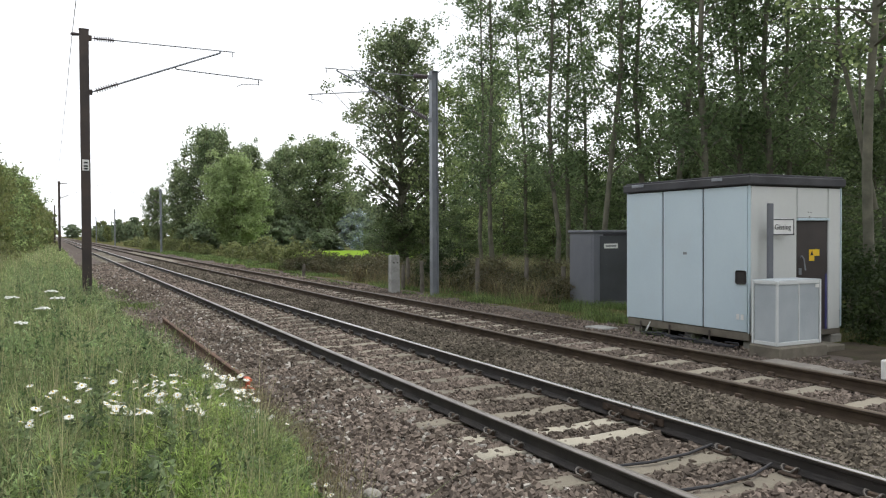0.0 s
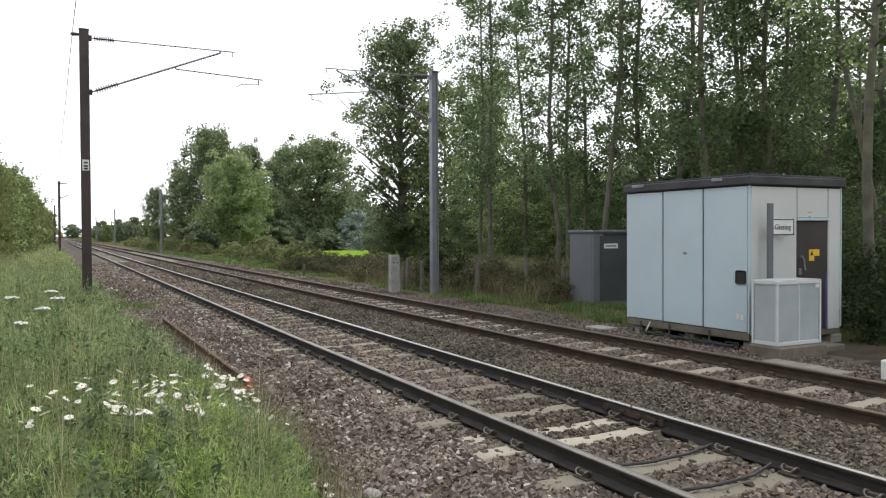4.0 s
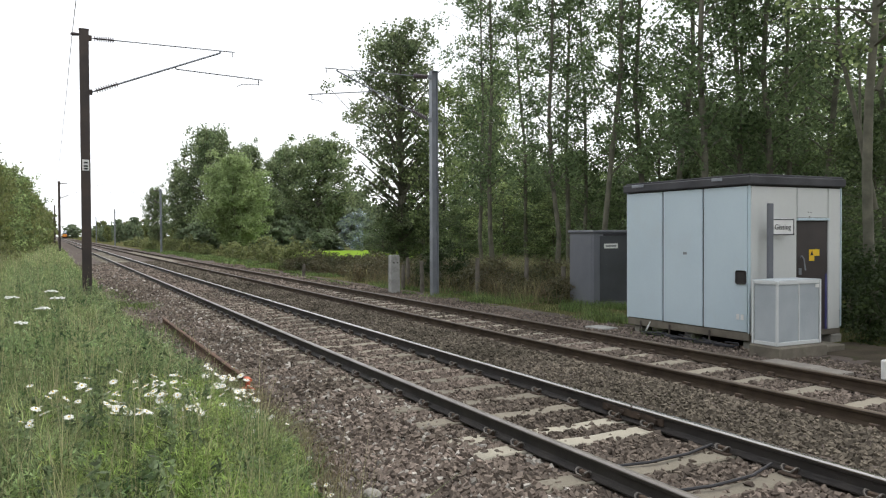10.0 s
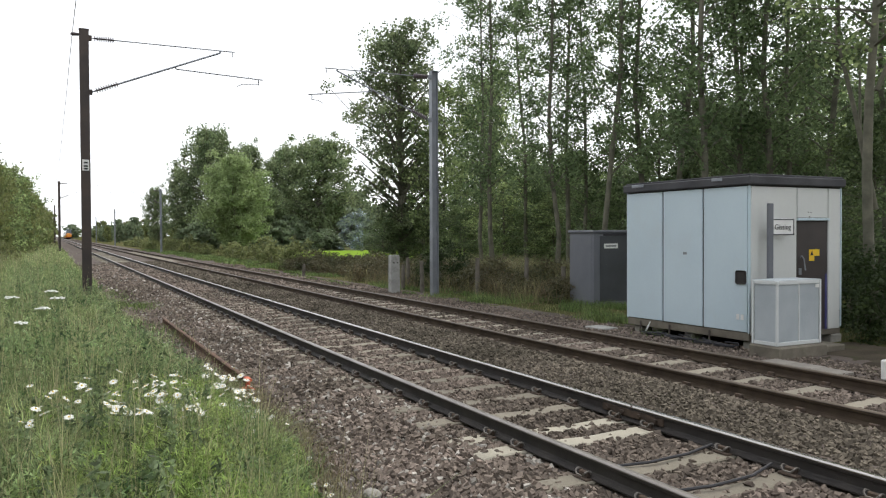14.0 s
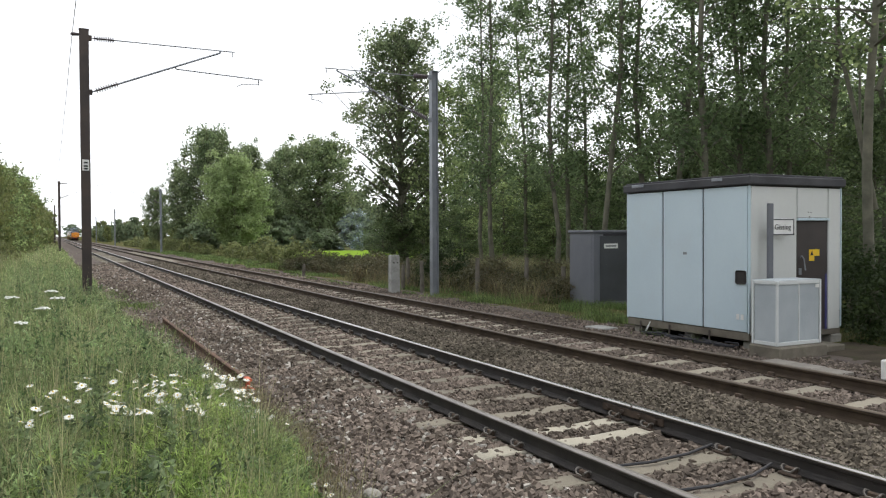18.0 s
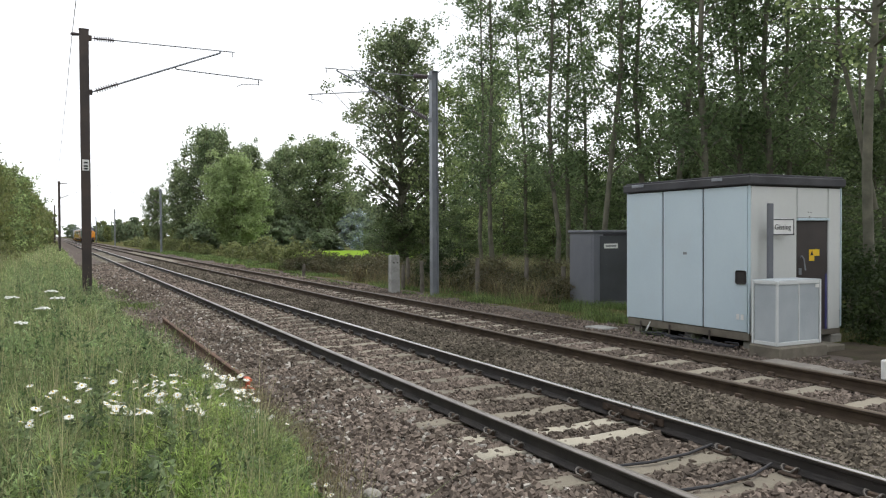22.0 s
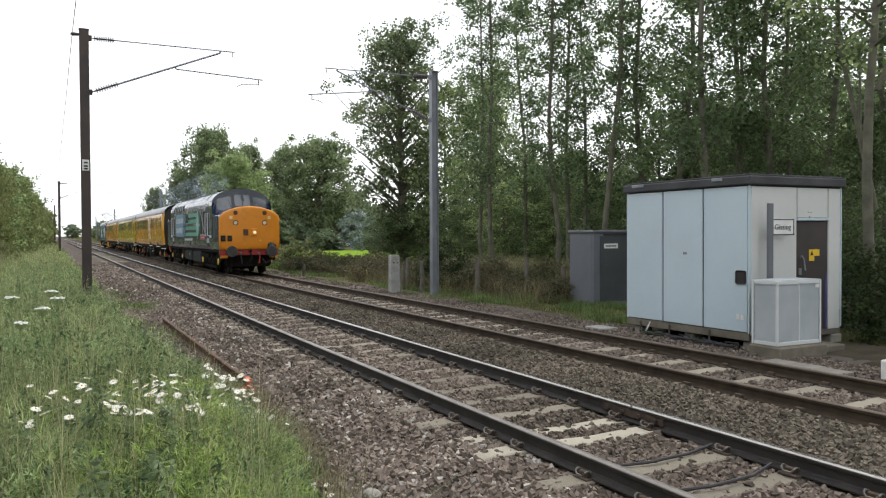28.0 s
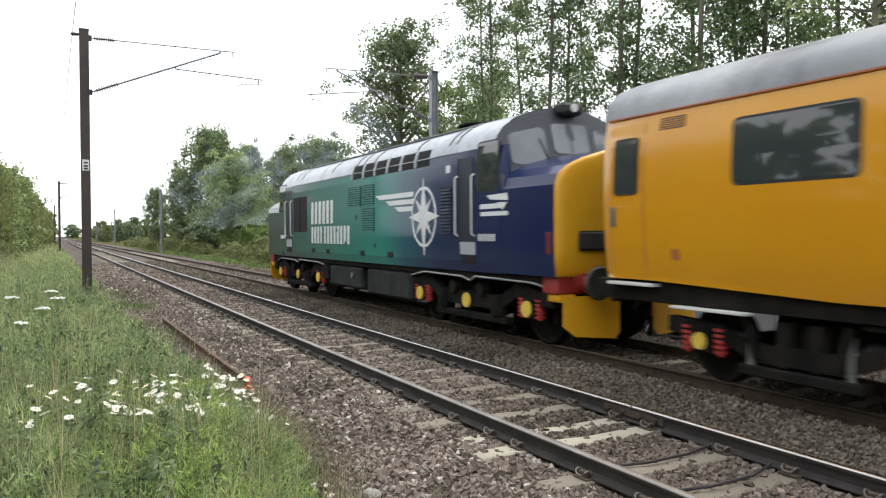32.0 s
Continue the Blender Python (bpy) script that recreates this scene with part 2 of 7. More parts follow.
def build_ballast():
    us = list(np.arange(1.2, 10.46, 0.1)) + [10.8, 11.2, 11.55, 11.9, 12.2]
    ys = [-150, -60, -25, -10] + list(np.arange(-2, 26, 0.16)) + list(np.arange(26, 60, 1.0)) + list(np.arange(60, 200, 6.0)) + [200, 300, 450, 650, 900, 1200]
    rings = [[(u + shift(y), y, bed_z(u) + 0.022 * noise.noise((u * 6, y * 6, 1)) * (1 if y < 60 else 0.3)) for u in us] for y in ys]
    tagged(part("ballast_bed", Geo().loft(rings, closed=False, caps=False), M_BALLAST), "grey brown crushed stone ballast under the tracks", "ballast", kind="structure")


build_ground()
build_ballast()


# ---- tracks ----
def rail_profile():
    half = [(0.070, -0.159), (0.070, -0.148), (0.02, -0.135), (0.010, -0.12), (0.010, -0.05), (0.034, -0.038), (0.036, -0.020), (0.022, -0.008)]
    return half + [(-x, z) for x, z in reversed(half)]


RAIL_YS = [-150, -60, -20] + list(np.arange(-8, 20, 2.0)) + list(np.arange(20, 100, 10.0)) + [100, 150, 220, 320, 450, 650, 900, 1200]
SLEEPERS_NEAR = [2.155 - 0.725 * i for i in range(60)] + [2.88, 3.6, 4.31, 5.01, 5.98, 6.47] + [7.2 + 0.725 * i for i in range(130)]
SLEEPERS_FAR = [1.64 - 0.76 * i for i in range(56)] + [2.4, 3.25, 4.08, 4.9] + [5.74 + 0.83 * i for i in range(3)] + [8.2 + 0.76 * i for i in range(120)]


def build_track(name, centre, places, label):
    track = thing(name, at(centre, 0), label, "railway track", kind="structure")
    for side in (-1, 1):
        off = side * 0.7525
        prof = rail_profile()
        g = Geo().loft([[(off + x + shift(y), y, z) for x, z in prof] for y in RAIL_YS])
        rail = part("rail", g, M_RAIL if centre == NEAR else M_RAILBROWN, track, smooth=False)
        top = [(-0.037, -0.020), (-0.032, -0.009), (-0.020, -0.002), (-0.004, 0.0018), (0.014, 0.0018), (0.028, -0.002), (0.036, -0.012)]
        part("rail_head", Geo().loft([[(off + x + shift(y), y, z) for x, z in top] for y in RAIL_YS]), (M_RAILTOP if side > 0 else M_RAILMID) if centre == NEAR else M_RAILDULL, rail, "worn running surface", smooth=True)
    sl = Geo()
    ring = []
    for x, z in ((-1.26, -0.185), (-1.2, -0.17), (-0.95, -0.163), (-0.55, -0.166), (0, -0.185), (0.55, -0.166), (0.95, -0.163), (1.2, -0.17), (1.26, -0.185)):
        ring.append([(x, -0.135, -0.33), (x, 0.135, -0.33), (x, 0.125, z - 0.012), (x, 0.11, z), (x, -0.11, z), (x, -0.125, z - 0.012)])
    sl_mesh = sl.loft(ring).mesh("sleeper")
    sl_pale = sl_mesh.copy()
    sl_pale.materials.append(M_SLEEPER_PALE)
    sl_far = sl_mesh.copy()
    sl_far.materials.append(M_SLEEPER_FAR)
    ch = Geo().box(-0.13, 0.13, -0.09, 0.09, -0.172, -0.150, 0.006)
    for sx in (-1, 1):
        ch.box(sx * 0.075 - 0.018, sx * 0.075 + 0.018, -0.055, 0.055, -0.152, -0.105, 0.008)
    ch_mesh = ch.mesh("chair")
    clip = Geo().path([(0.045, -0.045, -0.130), (0.062, -0.060, -0.105), (0.092, -0.064, -0.095), (0.120, -0.058, -0.110), (0.126, -0.034, -0.134), (0.126, 0.034, -0.134), (0.120, 0.058, -0.110), (0.092, 0.064, -0.095), (0.062, 0.060, -0.105), (0.045, 0.045, -0.130)], 0.008, 5).mesh("clip")
    rng = random.Random(5)
    for y in places:
        s = part("sleeper", sl_pale if name == "track_near" and 5.5 < y < 6.6 else sl_far if name == "track_far" else sl_mesh, M_SLEEPER, track)
        s.matrix_basis = pose(shift(y) + rng.uniform(-0.03, 0.03), y, rng.uniform(-0.012, 0.006), 0, 0, math.degrees(heading(y)) + rng.uniform(-1.0, 1.0))
        if 0 < y < 42:
            for off in (-0.7525, 0.7525):
                c = part("rail_chair", ch_mesh, M_CLIP, track)
                c.matrix_basis = pose(shift(y) + off, y, 0, 0, 0, math.degrees(heading(y)))
                for turn in (0, 180) if y < 26 and name == "track_near" else ():
                    part("rail_clip", clip, M_SPRINGCLIP, track).matrix_basis = pose(shift(y) + off, y, 0, 0, 0, turn + math.degrees(heading(y)))
    if name == "track_near":
        for y in (6.28,):
            for s in (-1, 1):
                x = 0.7525 + shift(y) + s * 0.022
                fp = part("fishplate", Geo().box(x - 0.010, x + 0.010, y - 0.46, y + 0.46, -0.122, -0.044, 0.006), M_CLIP, track, "bolted rail joint plate")
                for k in (-0.36, -0.13, 0.13, 0.36):
                    part("bolt", Geo().tube((x + s * 0.008, y + k, -0.083), (x + s * 0.036, y + k, -0.083), 0.024, n=6), M_CLIP, fp)
            part("rail_gap", Geo().box(0.7525 + shift(y) - 0.037, 0.7525 + shift(y) + 0.037, y - 0.003, y + 0.003, -0.03, 0.0024), M_CLIP, track)
    return track


build_track("track_near", NEAR, SLEEPERS_NEAR, "near running line with rusty rails on concrete sleepers")
build_track("track_far", FAR, SLEEPERS_FAR, "far running line with rusty rails on concrete sleepers")


# ---- overhead line masts ----
def build_mast(u, y, side, material, track_u, detailed=True, base=-0.45, height=7.2, sag=0.10, short=0.10):
    """An H-section mast; side is the direction of its cantilever across the track."""
    brown = material is M_MAST
    m = thing("overhead_line_mast", at(u, y), "brown steel overhead line mast with a cantilever arm" if brown else "grey galvanised steel overhead line mast with a cantilever arm", "overhead line mast", "overhead line masts", turn=heading(y))
    w, t = 0.115, 0.008
    col = Geo().box(-w, w, -w, -w + 2 * t, base, height, 0.003).box(-w, w, w - 2 * t, w, base, height, 0.003).box(-t, t, -w + 2 * t, w - 2 * t, base, height)
    if not brown:
        col = Geo().box(-w, -w + 2 * t, -w, w, base, height, 0.003).box(w - 2 * t, w, -w, w, base, height, 0.003).box(-w + 2 * t, w - 2 * t, -t, t, base, height)
    part("column", col, material, m)
    s = side
    th = 1.0 if y < 50 else 0.5
    reach = abs(track_u - u)
    if detailed:
        part("cap_plate", Geo().box(-w - 0.01, w + 0.01, -w - 0.01, w + 0.01, height, height + 0.015, 0.004), material, m)
        part("base_plate", Geo().box(-0.25, 0.25, -0.25, 0.25, base - 0.06, base + 0.06, 0.02), M_SLEEPER, m)
        for z in (7.0, 5.57):
            part("bracket", Geo().box(min(s * 0.1, s * 0.19), max(s * 0.1, s * 0.19), -0.05, 0.05, z - 0.07, z + 0.07, 0.01), material, m)

    def insulator(p0, p1, n=9):
        g = Geo().tube(p0, p1, 0.022)
        p0, p1 = Vector(p0), Vector(p1)
        for i in range(n):
            c = p0.lerp(p1, (i + 0.5) / n)
            e = (p1 - p0).normalized() * 0.012
            g.tube(c - e, c + e, 0.085, 0.055, 10)
        part("insulator", g, M_INSUL, m, "ribbed brown porcelain insulator")

    a, b = Vector((s * 0.16, 0, 7.0)), Vector((s * 0.16, 0, 5.57))
    tip, low = Vector((s * (reach - 0.25), 0, 6.99)), Vector((s * (reach - 0.25), 0, 6.93))
    if detailed:
        insulator(a + Vector((s * 0.08, 0, 0)), a + Vector((s * 0.58, 0, 0)))
        d = (low - b).normalized()
        insulator(b + d * 0.12, b + d * 0.72)
        part("tie_tube", Geo().tube(a, a + Vector((s * 0.1, 0, 0)), 0.015).tube(a + Vector((s * 0.58, 0, 0)), tip + Vector((s * 0.4, 0, 0)), 0.016 * th).tube(tip, low, 0.03 * th), M_GALV, m)
        part("strut_tube", Geo().tube(b, b + d * 0.14, 0.02).tube(b + d * 0.7, low, 0.026 * th), M_GALV, m)
        k = b.lerp(low, 0.64)
        end = Vector((s * (reach + 1.05 - short), 0, k.z - 0.08 - sag))
        g = Geo().tube(k, k + Vector((0, 0, -0.07)), 0.02).tube(k + Vector((0, 0, -0.07)), end, 0.017 * th)
        g.tube(end + Vector((-s * 0.12, 0, 0)), end + Vector((-s * 0.12, 0, -0.16)), 0.015)
        g.tube(end + Vector((-s * 0.4, 0, 0.0)), end + Vector((-s * 0.4, 0, 0.06)), 0.012)
        part("registration_tube", g, M_GALV, m)
        part("steady_arm", Geo().path([end + Vector((-s * 0.12, 0, -0.14)), Vector((s * (reach + 0.35), 0, end.z - 0.17)), Vector((s * (reach + 0.22), 0, end.z - 0.24))], 0.010, 5), M_GALV, m)
        part("wire_clamp", Geo().tube((s * (reach + 0.1), 0, 7.0), (s * (reach + 0.1), 0, 6.84), 0.012, n=6), M_GALV, m)
    else:
        part("tie_tube", Geo().tube(a, tip + Vector((s * 0.3, 0, 0)), 0.011), M_GALV, m)
        part("strut_tube", Geo().tube(b, low, 0.016), M_GALV, m)
        part("registration_tube", Geo().tube(b.lerp(low, 0.64), (s * (reach + 1.0), 0, 6.28), 0.012), M_GALV, m)
    return m


MASTS_LEFT = [(0.95, 23.0), (0.82, 88.0), (0.62, 156.0), (0.6, 222.0), (0.6, 290.0), (0.6, 355.0)]
MASTS_RIGHT = [(11.65, 23.8), (11.65, 98.0), (11.65, 174.0), (11.65, 250.0), (11.65, 325.0)]
for i, (u, y) in enumerate(MASTS_LEFT):
    mast = build_mast(u, y, 1, M_MAST, NEAR + 0.1, i < 2)
    if i == 0:
        first_mast = mast
for i, (u, y) in enumerate(MASTS_RIGHT):
    build_mast(u, y, -1, M_GALV, FAR, i < 2, sag=0.24, short=0.35)
M_PLATE = mat("white enamel plate", (0.72, 0.72, 0.70), (0.78, 0.78, 0.76), 0.5, 4, bump=0)
M_INK = mat("black lettering paint", (0.02, 0.02, 0.025), (0.03, 0.03, 0.035), 0.6, 4, bump=0)
plate = part("number_plate", Geo().box(-0.085, 0.085, -0.128, -0.116, 3.48, 3.77, 0.003), M_PLATE, first_mast, "white plate with dark bars")
for z in (3.69, 3.60, 3.53):
    part("bar", Geo().box(-0.05, 0.05, -0.133, -0.128, z - 0.022, z + 0.022), M_INK, plate)
part("earth_bracket", Geo().box(-0.32, -0.1, -0.03, 0.03, 7.04, 7.10, 0.01).tube((-0.28, 0, 7.07), (-0.13, 0, 7.07), 0.05, 0.04), M_INSUL, first_mast)

# ---- equipment hut: white panels on a concrete beam, door in its end ----
HX0, HX1, HY0, HY1 = 11.15, 13.63, 9.93, 13.2


def build_hut():
    h = thing("equipment_hut", (0, 0, 0), "white panelled railway equipment hut with a flat dark roof", "equipment hut")
    part("core", Geo().box(HX0 + 0.03, HX1 - 0.03, HY0 + 0.03, HY1 - 0.03, -0.02, 2.6), M_DARK, h)
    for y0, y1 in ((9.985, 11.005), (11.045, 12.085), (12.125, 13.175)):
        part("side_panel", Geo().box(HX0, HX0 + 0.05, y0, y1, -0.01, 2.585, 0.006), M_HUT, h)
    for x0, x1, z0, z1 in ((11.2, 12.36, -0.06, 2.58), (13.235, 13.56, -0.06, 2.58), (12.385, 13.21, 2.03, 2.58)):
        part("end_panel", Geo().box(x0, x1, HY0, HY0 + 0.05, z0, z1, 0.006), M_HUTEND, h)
    for x, y in ((HX0 + 0.01, HY0 + 0.01), (HX0 + 0.01, HY1 - 0.035), (HX1 - 0.045, HY0 + 0.005)):
        part("corner_trim", Geo().box(x, x + 0.035, y, y + 0.035, -0.03, 2.6, 0.004), M_HUT, h)
    part("rear_panel", Geo().box(HX1 - 0.05, HX1, HY0 + 0.03, HY1, -0.05, 2.58, 0.006).box(HX0 + 0.05, HX1, HY1 - 0.03, HY1 + 0.01, -0.05, 2.58, 0.006), M_HUT, h)
    part("roof", Geo().box(HX0 - 0.06, HX1 + 0.03, HY0 - 0.06, HY1 + 0.05, 2.605, 2.765, 0.02).box(HX0 - 0.02, HX1, HY0 - 0.02, HY1, 2.765, 2.80, 0.01), M_HUTROOF, h)
    for y0, y1 in ((10.5, 10.75), (12.6, 12.95)):
        part("roof_clip", Geo().box(HX0 - 0.075, HX0 - 0.05, y0, y1, 2.70, 2.76, 0.006), M_GALV, h)
    part("plinth_beam", Geo().box(HX0 + 0.02, HX1 - 0.02, HY0 + 0.02, HY1 - 0.02, -0.17, -0.02, 0.012), M_BEAM, h, "brown stained concrete base beam")
    for x in (HX0 + 0.1, HX1 - 0.3):
        for y in (10.05, 11.5, 12.95):
            part("support_pad", Geo().box(x, x + 0.3, y - 0.12, y + 0.12, -0.45, -0.17, 0.02), M_CONC, h)
    for y in (10.85, 11.9, 12.75):
        part("anchor_strap", Geo().box(HX0 - 0.02, HX0 - 0.005, y - 0.02, y + 0.02, -0.42, -0.06, 0.003), M_MAST, h)
    door = part("door", Geo().box(12.385, 13.205, HY0 + 0.012, HY0 + 0.05, -0.06, 1.965, 0.006), M_DOOR, h, "dark brown steel door")
    part("door_hood", Geo().box(12.36, 13.235, HY0 - 0.035, HY0 + 0.02, 1.975, 2.02, 0.006), M_HUT, h)
    part("door_edge", Geo().box(13.15, 13.20, HY0 + 0.004, HY0 + 0.012, -0.06, 0.98), M_BLUEPAINT, h, "blue painted door edge")
    part("handle", Geo().path([(12.47, HY0 + 0.01, 1.30), (12.45, HY0 - 0.04, 1.33), (12.50, HY0 - 0.05, 1.26), (12.535, HY0 - 0.05, 1.06)], 0.012).box(12.43, 12.50, HY0, HY0 + 0.014, 0.98, 1.10, 0.003), M_GALV, door, "bare metal lever handle")
    part("warning_sign", Geo().box(12.71, 12.85, HY0 + 0.006, HY0 + 0.012, 1.23, 1.44).box(12.852, 12.99, HY0 + 0.006, HY0 + 0.012, 1.32, 1.44), M_SIGNYEL, door, "yellow warning sign")
    part("warning_triangle", Geo().add([(12.735, HY0 + 0.003, 1.33), (12.825, HY0 + 0.003, 1.33), (12.78, HY0 + 0.003, 1.42)], [(0, 1, 2)]), M_INK, door)
    part("latch", Geo().box(HX0 - 0.012, HX0, 9.995, 10.225, 0.84, 1.085, 0.03), M_DARK, h, "dark recessed handle plate")
    part("small_plate", Geo().box(HX0 - 0.006, HX0, 11.44, 11.54, 1.34, 1.39, 0.003), M_GALV, h)
    part("socket_cover", Geo().box(HX0 - 0.01, HX0, 10.05, 10.12, 0.20, 0.30, 0.004).box(HX0 - 0.01, HX0, 10.15, 10.22, 0.20, 0.30, 0.004), M_PLATE, h)
    for x, z in ((12.66, 2.12), (12.73, 2.12), (12.69, 2.04)):
        part("vent_cap", Geo().box(x, x + 0.018, HY0 - 0.008, HY0, z, z + 0.018), M_MAST, h)
    for z in (0.10, 0.06):
        part("cable", Geo().path([(HX0 - 0.01, 12.45, -0.05), (HX0 - 0.06, 12.5, -0.12 - z), (HX0 - 0.03, 12.6, -0.3), (HX0 + 0.2, 12.7, -0.42)], 0.012), M_PLATE, h)
    return h


M_CONC = mat("old concrete", (0.22, 0.21, 0.19), (0.34, 0.325, 0.29), 0.9, 2.5, bump=0.4, fine=40, stain=(0.12, 0.11, 0.09), stain_scale=2)
M_BEAM = mat("mossy stained concrete", (0.13, 0.115, 0.09), (0.22, 0.195, 0.155), 0.9, 2.5, bump=0.4, fine=30, stain=(0.07, 0.075, 0.04), stain_scale=3)
M_DOOR = mat("dark brown door paint", (0.035, 0.028, 0.026), (0.05, 0.04, 0.037), 0.55, 2, bump=0.05)
M_BLUEPAINT = mat("blue edge paint", (0.05, 0.05, 0.16), (0.07, 0.07, 0.2), 0.6, 4)
M_SIGNYEL = mat("yellow sign vinyl", (0.75, 0.48, 0.02), (0.8, 0.53, 0.03), 0.5, 4, bump=0)
M_CAB = mat("grey cabinet paint", (0.12, 0.128, 0.148), (0.152, 0.16, 0.18), 0.55, 1.5, bump=0.04, stain=(0.12, 0.13, 0.12), stain_scale=1.5)
M_CAGE = mat("grey perforated mesh", (0.3888, 0.432, 0.459), (0.4644, 0.5076, 0.5292), 0.6, 2.0, bump=0.5, fine=170)
build_hut()


def build_cooler():
    c = thing("air_conditioner_cage", (10.79, 9.035, -0.12), "white framed mesh cage round a cooling unit", "cage")
    w, d, z1 = 1.08, 0.53, 1.075
    for x in (0.0, w - 0.04):
        for y in (0.0, d - 0.04):
            part("corner_post", Geo().box(x, x + 0.04, y, y + 0.04, 0, z1, 0.005), M_CAGEFRAME, c)
    part("mullion", Geo().box(0.52, 0.55, 0.005, 0.035, 0.05, z1 - 0.05, 0.003), M_CAGEFRAME, c)
    part("bottom_rail", Geo().box(0.05, w - 0.05, 0.002, 0.045, 0, 0.06, 0.004).box(0.002, 0.045, 0.05, d - 0.05, 0, 0.06, 0.004).box(w - 0.045, w - 0.002, 0.05, d - 0.05, 0, 0.06, 0.004), M_CAGEFRAME, c)
    part("top_rail", Geo().box(0.05, w - 0.05, 0.002, 0.045, z1 - 0.06, z1, 0.004).box(0.002, 0.045, 0.05, d - 0.05, z1 - 0.06, z1, 0.004).box(w - 0.045, w - 0.002, 0.05, d - 0.05, z1 - 0.06, z1, 0.004), M_CAGEFRAME, c)
    part("lid", Geo().box(0.01, w - 0.01, 0.01, d - 0.01, z1, z1 + 0.012, 0.004), M_CAGE, c)
    for x0, x1 in ((0.052, 0.518), (0.552, w - 0.052)):
        part("mesh_panel", Geo().box(x0, x1, 0.018, 0.026, 0.062, z1 - 0.062), M_CAGE, c, "perforated grey panel")
    part("side_mesh_panel", Geo().box(0.018, 0.026, 0.052, d - 0.052, 0.062, z1 - 0.062), M_CAGE, c, "perforated grey panel")
    part("unit", Geo().box(0.15, w - 0.15, 0.12, d - 0.08, 0.02, 0.85, 0.02), M_CAB, c)
    part("label_tag", Geo().box(w - 0.16, w - 0.06, -0.004, 0.002, z1 - 0.13, z1 - 0.07), M_PLATE, c)
    s = thing("concrete_plinth", (10.74, 8.92, 0), "stained concrete plinth under a cooling cage", "plinth")
    part("slab", Geo().box(0.03, 1.19, 0.03, 0.70, -0.5, -0.125, 0.03), M_BEAM, s)
    part("step_slab", Geo().box(1.24, 1.95, 0.25, 0.95, -0.5, -0.22, 0.02), M_BEAM, s)


M_CAGEFRAME = mat("white cage paint", (0.60, 0.625, 0.62), (0.66, 0.68, 0.675), 0.5, 2.0, bump=0.02)
build_cooler()


def build_name_sign():
    s = thing("location_sign", (11.42, 9.72, -0.35), "grey post with a black on white name board", "sign")
    part("post", Geo().box(-0.055, 0.055, -0.03, 0.03, 0, 2.62, 0.006), M_CAB, s)
    board = part("board", Geo().box(0.06, 0.61, -0.012, 0.012, 2.06, 2.35, 0.004), M_PLATE, s, "white name board with a black edge")
    part("border", Geo().box(0.055, 0.595, -0.017, -0.012, 2.328, 2.346).box(0.055, 0.595, -0.017, -0.012, 2.064, 2.082).box(0.055, 0.066, -0.017, -0.012, 2.082, 2.328).box(0.577, 0.595, -0.017, -0.012, 2.082, 2.328), M_INK, board)
    add_text("Gissing", 0.135, (0.09, -0.018, 2.16), board, M_INK, rot=(90, 0, 0), width=0.41)


def text_mesh(body, size, width=None, shear=0.0, thick=0.002):
    cu = bpy.data.curves.new("lettering", "FONT")
    cu.body, cu.size, cu.extrude, cu.shear = body, size, thick, shear
    cu.offset = 0.0
    cu.resolution_u = 3
    ob = bpy.data.objects.new("lettering_source", cu)
    scene.collection.objects.link(ob)
    bpy.context.view_layer.update()
    me = bpy.data.meshes.new_from_object(ob.evaluated_get(bpy.context.evaluated_depsgraph_get()))
    bpy.data.objects.remove(ob)
    if width:
        xs = [v.co.x for v in me.vertices]
        k = width / (max(xs) - min(xs))
        for v in me.vertices:
            v.co.x *= k
    return me


def add_text(body, size, place, parent, material, rot=(90, 0, 0), width=None, shear=0.0, name="lettering"):
    me = text_mesh(body, size, width, shear)
    me.materials.clear()
    ob = part(name, me, material, parent)
    ob.matrix_basis = pose(*place, *rot)
    return ob


build_name_sign()


def build_cabinet():
    c = thing("signalling_cabinet", (14.17, 18.2, -0.4), "tall grey steel signalling cabinet with a white label", "cabinet")
    part("body", Geo().box(0.0, 1.35, 0.0, 1.15, 0.05, 2.17, 0.015), M_CAB, c)
    part("roof", Geo().box(-0.04, 1.39, -0.04, 1.19, 2.17, 2.25, 0.02), M_CAB, c)
    part("door", Geo().box(0.22, 1.28, -0.02, 0.0, 0.18, 2.08, 0.008), M_CABD, c, "grey cabinet door, darkened in colour for shade")
    part("side_door", Geo().box(-0.015, 0.0, 0.08, 1.07, 0.18, 2.08, 0.006), M_CAB, c)
    part("label_plate", Geo().box(0.36, 0.86, -0.03, -0.02, 1.72, 1.86, 0.003), M_PLATE, c)
    part("label_bar", Geo().box(0.42, 0.80, -0.033, -0.03, 1.77, 1.81), M_CAB, c)
    part("air_slot", Geo().box(0.34, 1.3, -0.028, -0.018, 2.085, 2.15), M_INK, c, "black air slot under the roof")
    part("plinth", Geo().box(-0.05, 1.4, -0.05, 1.2, -0.1, 0.05, 0.02), M_CONC, c)


# Shade on the cabinet's end face is put into this darker grey.
M_CABD = mat("shaded cabinet grey", (0.045, 0.05, 0.055), (0.065, 0.07, 0.078), 0.6, 1.5, bump=0.05)
build_cabinet()


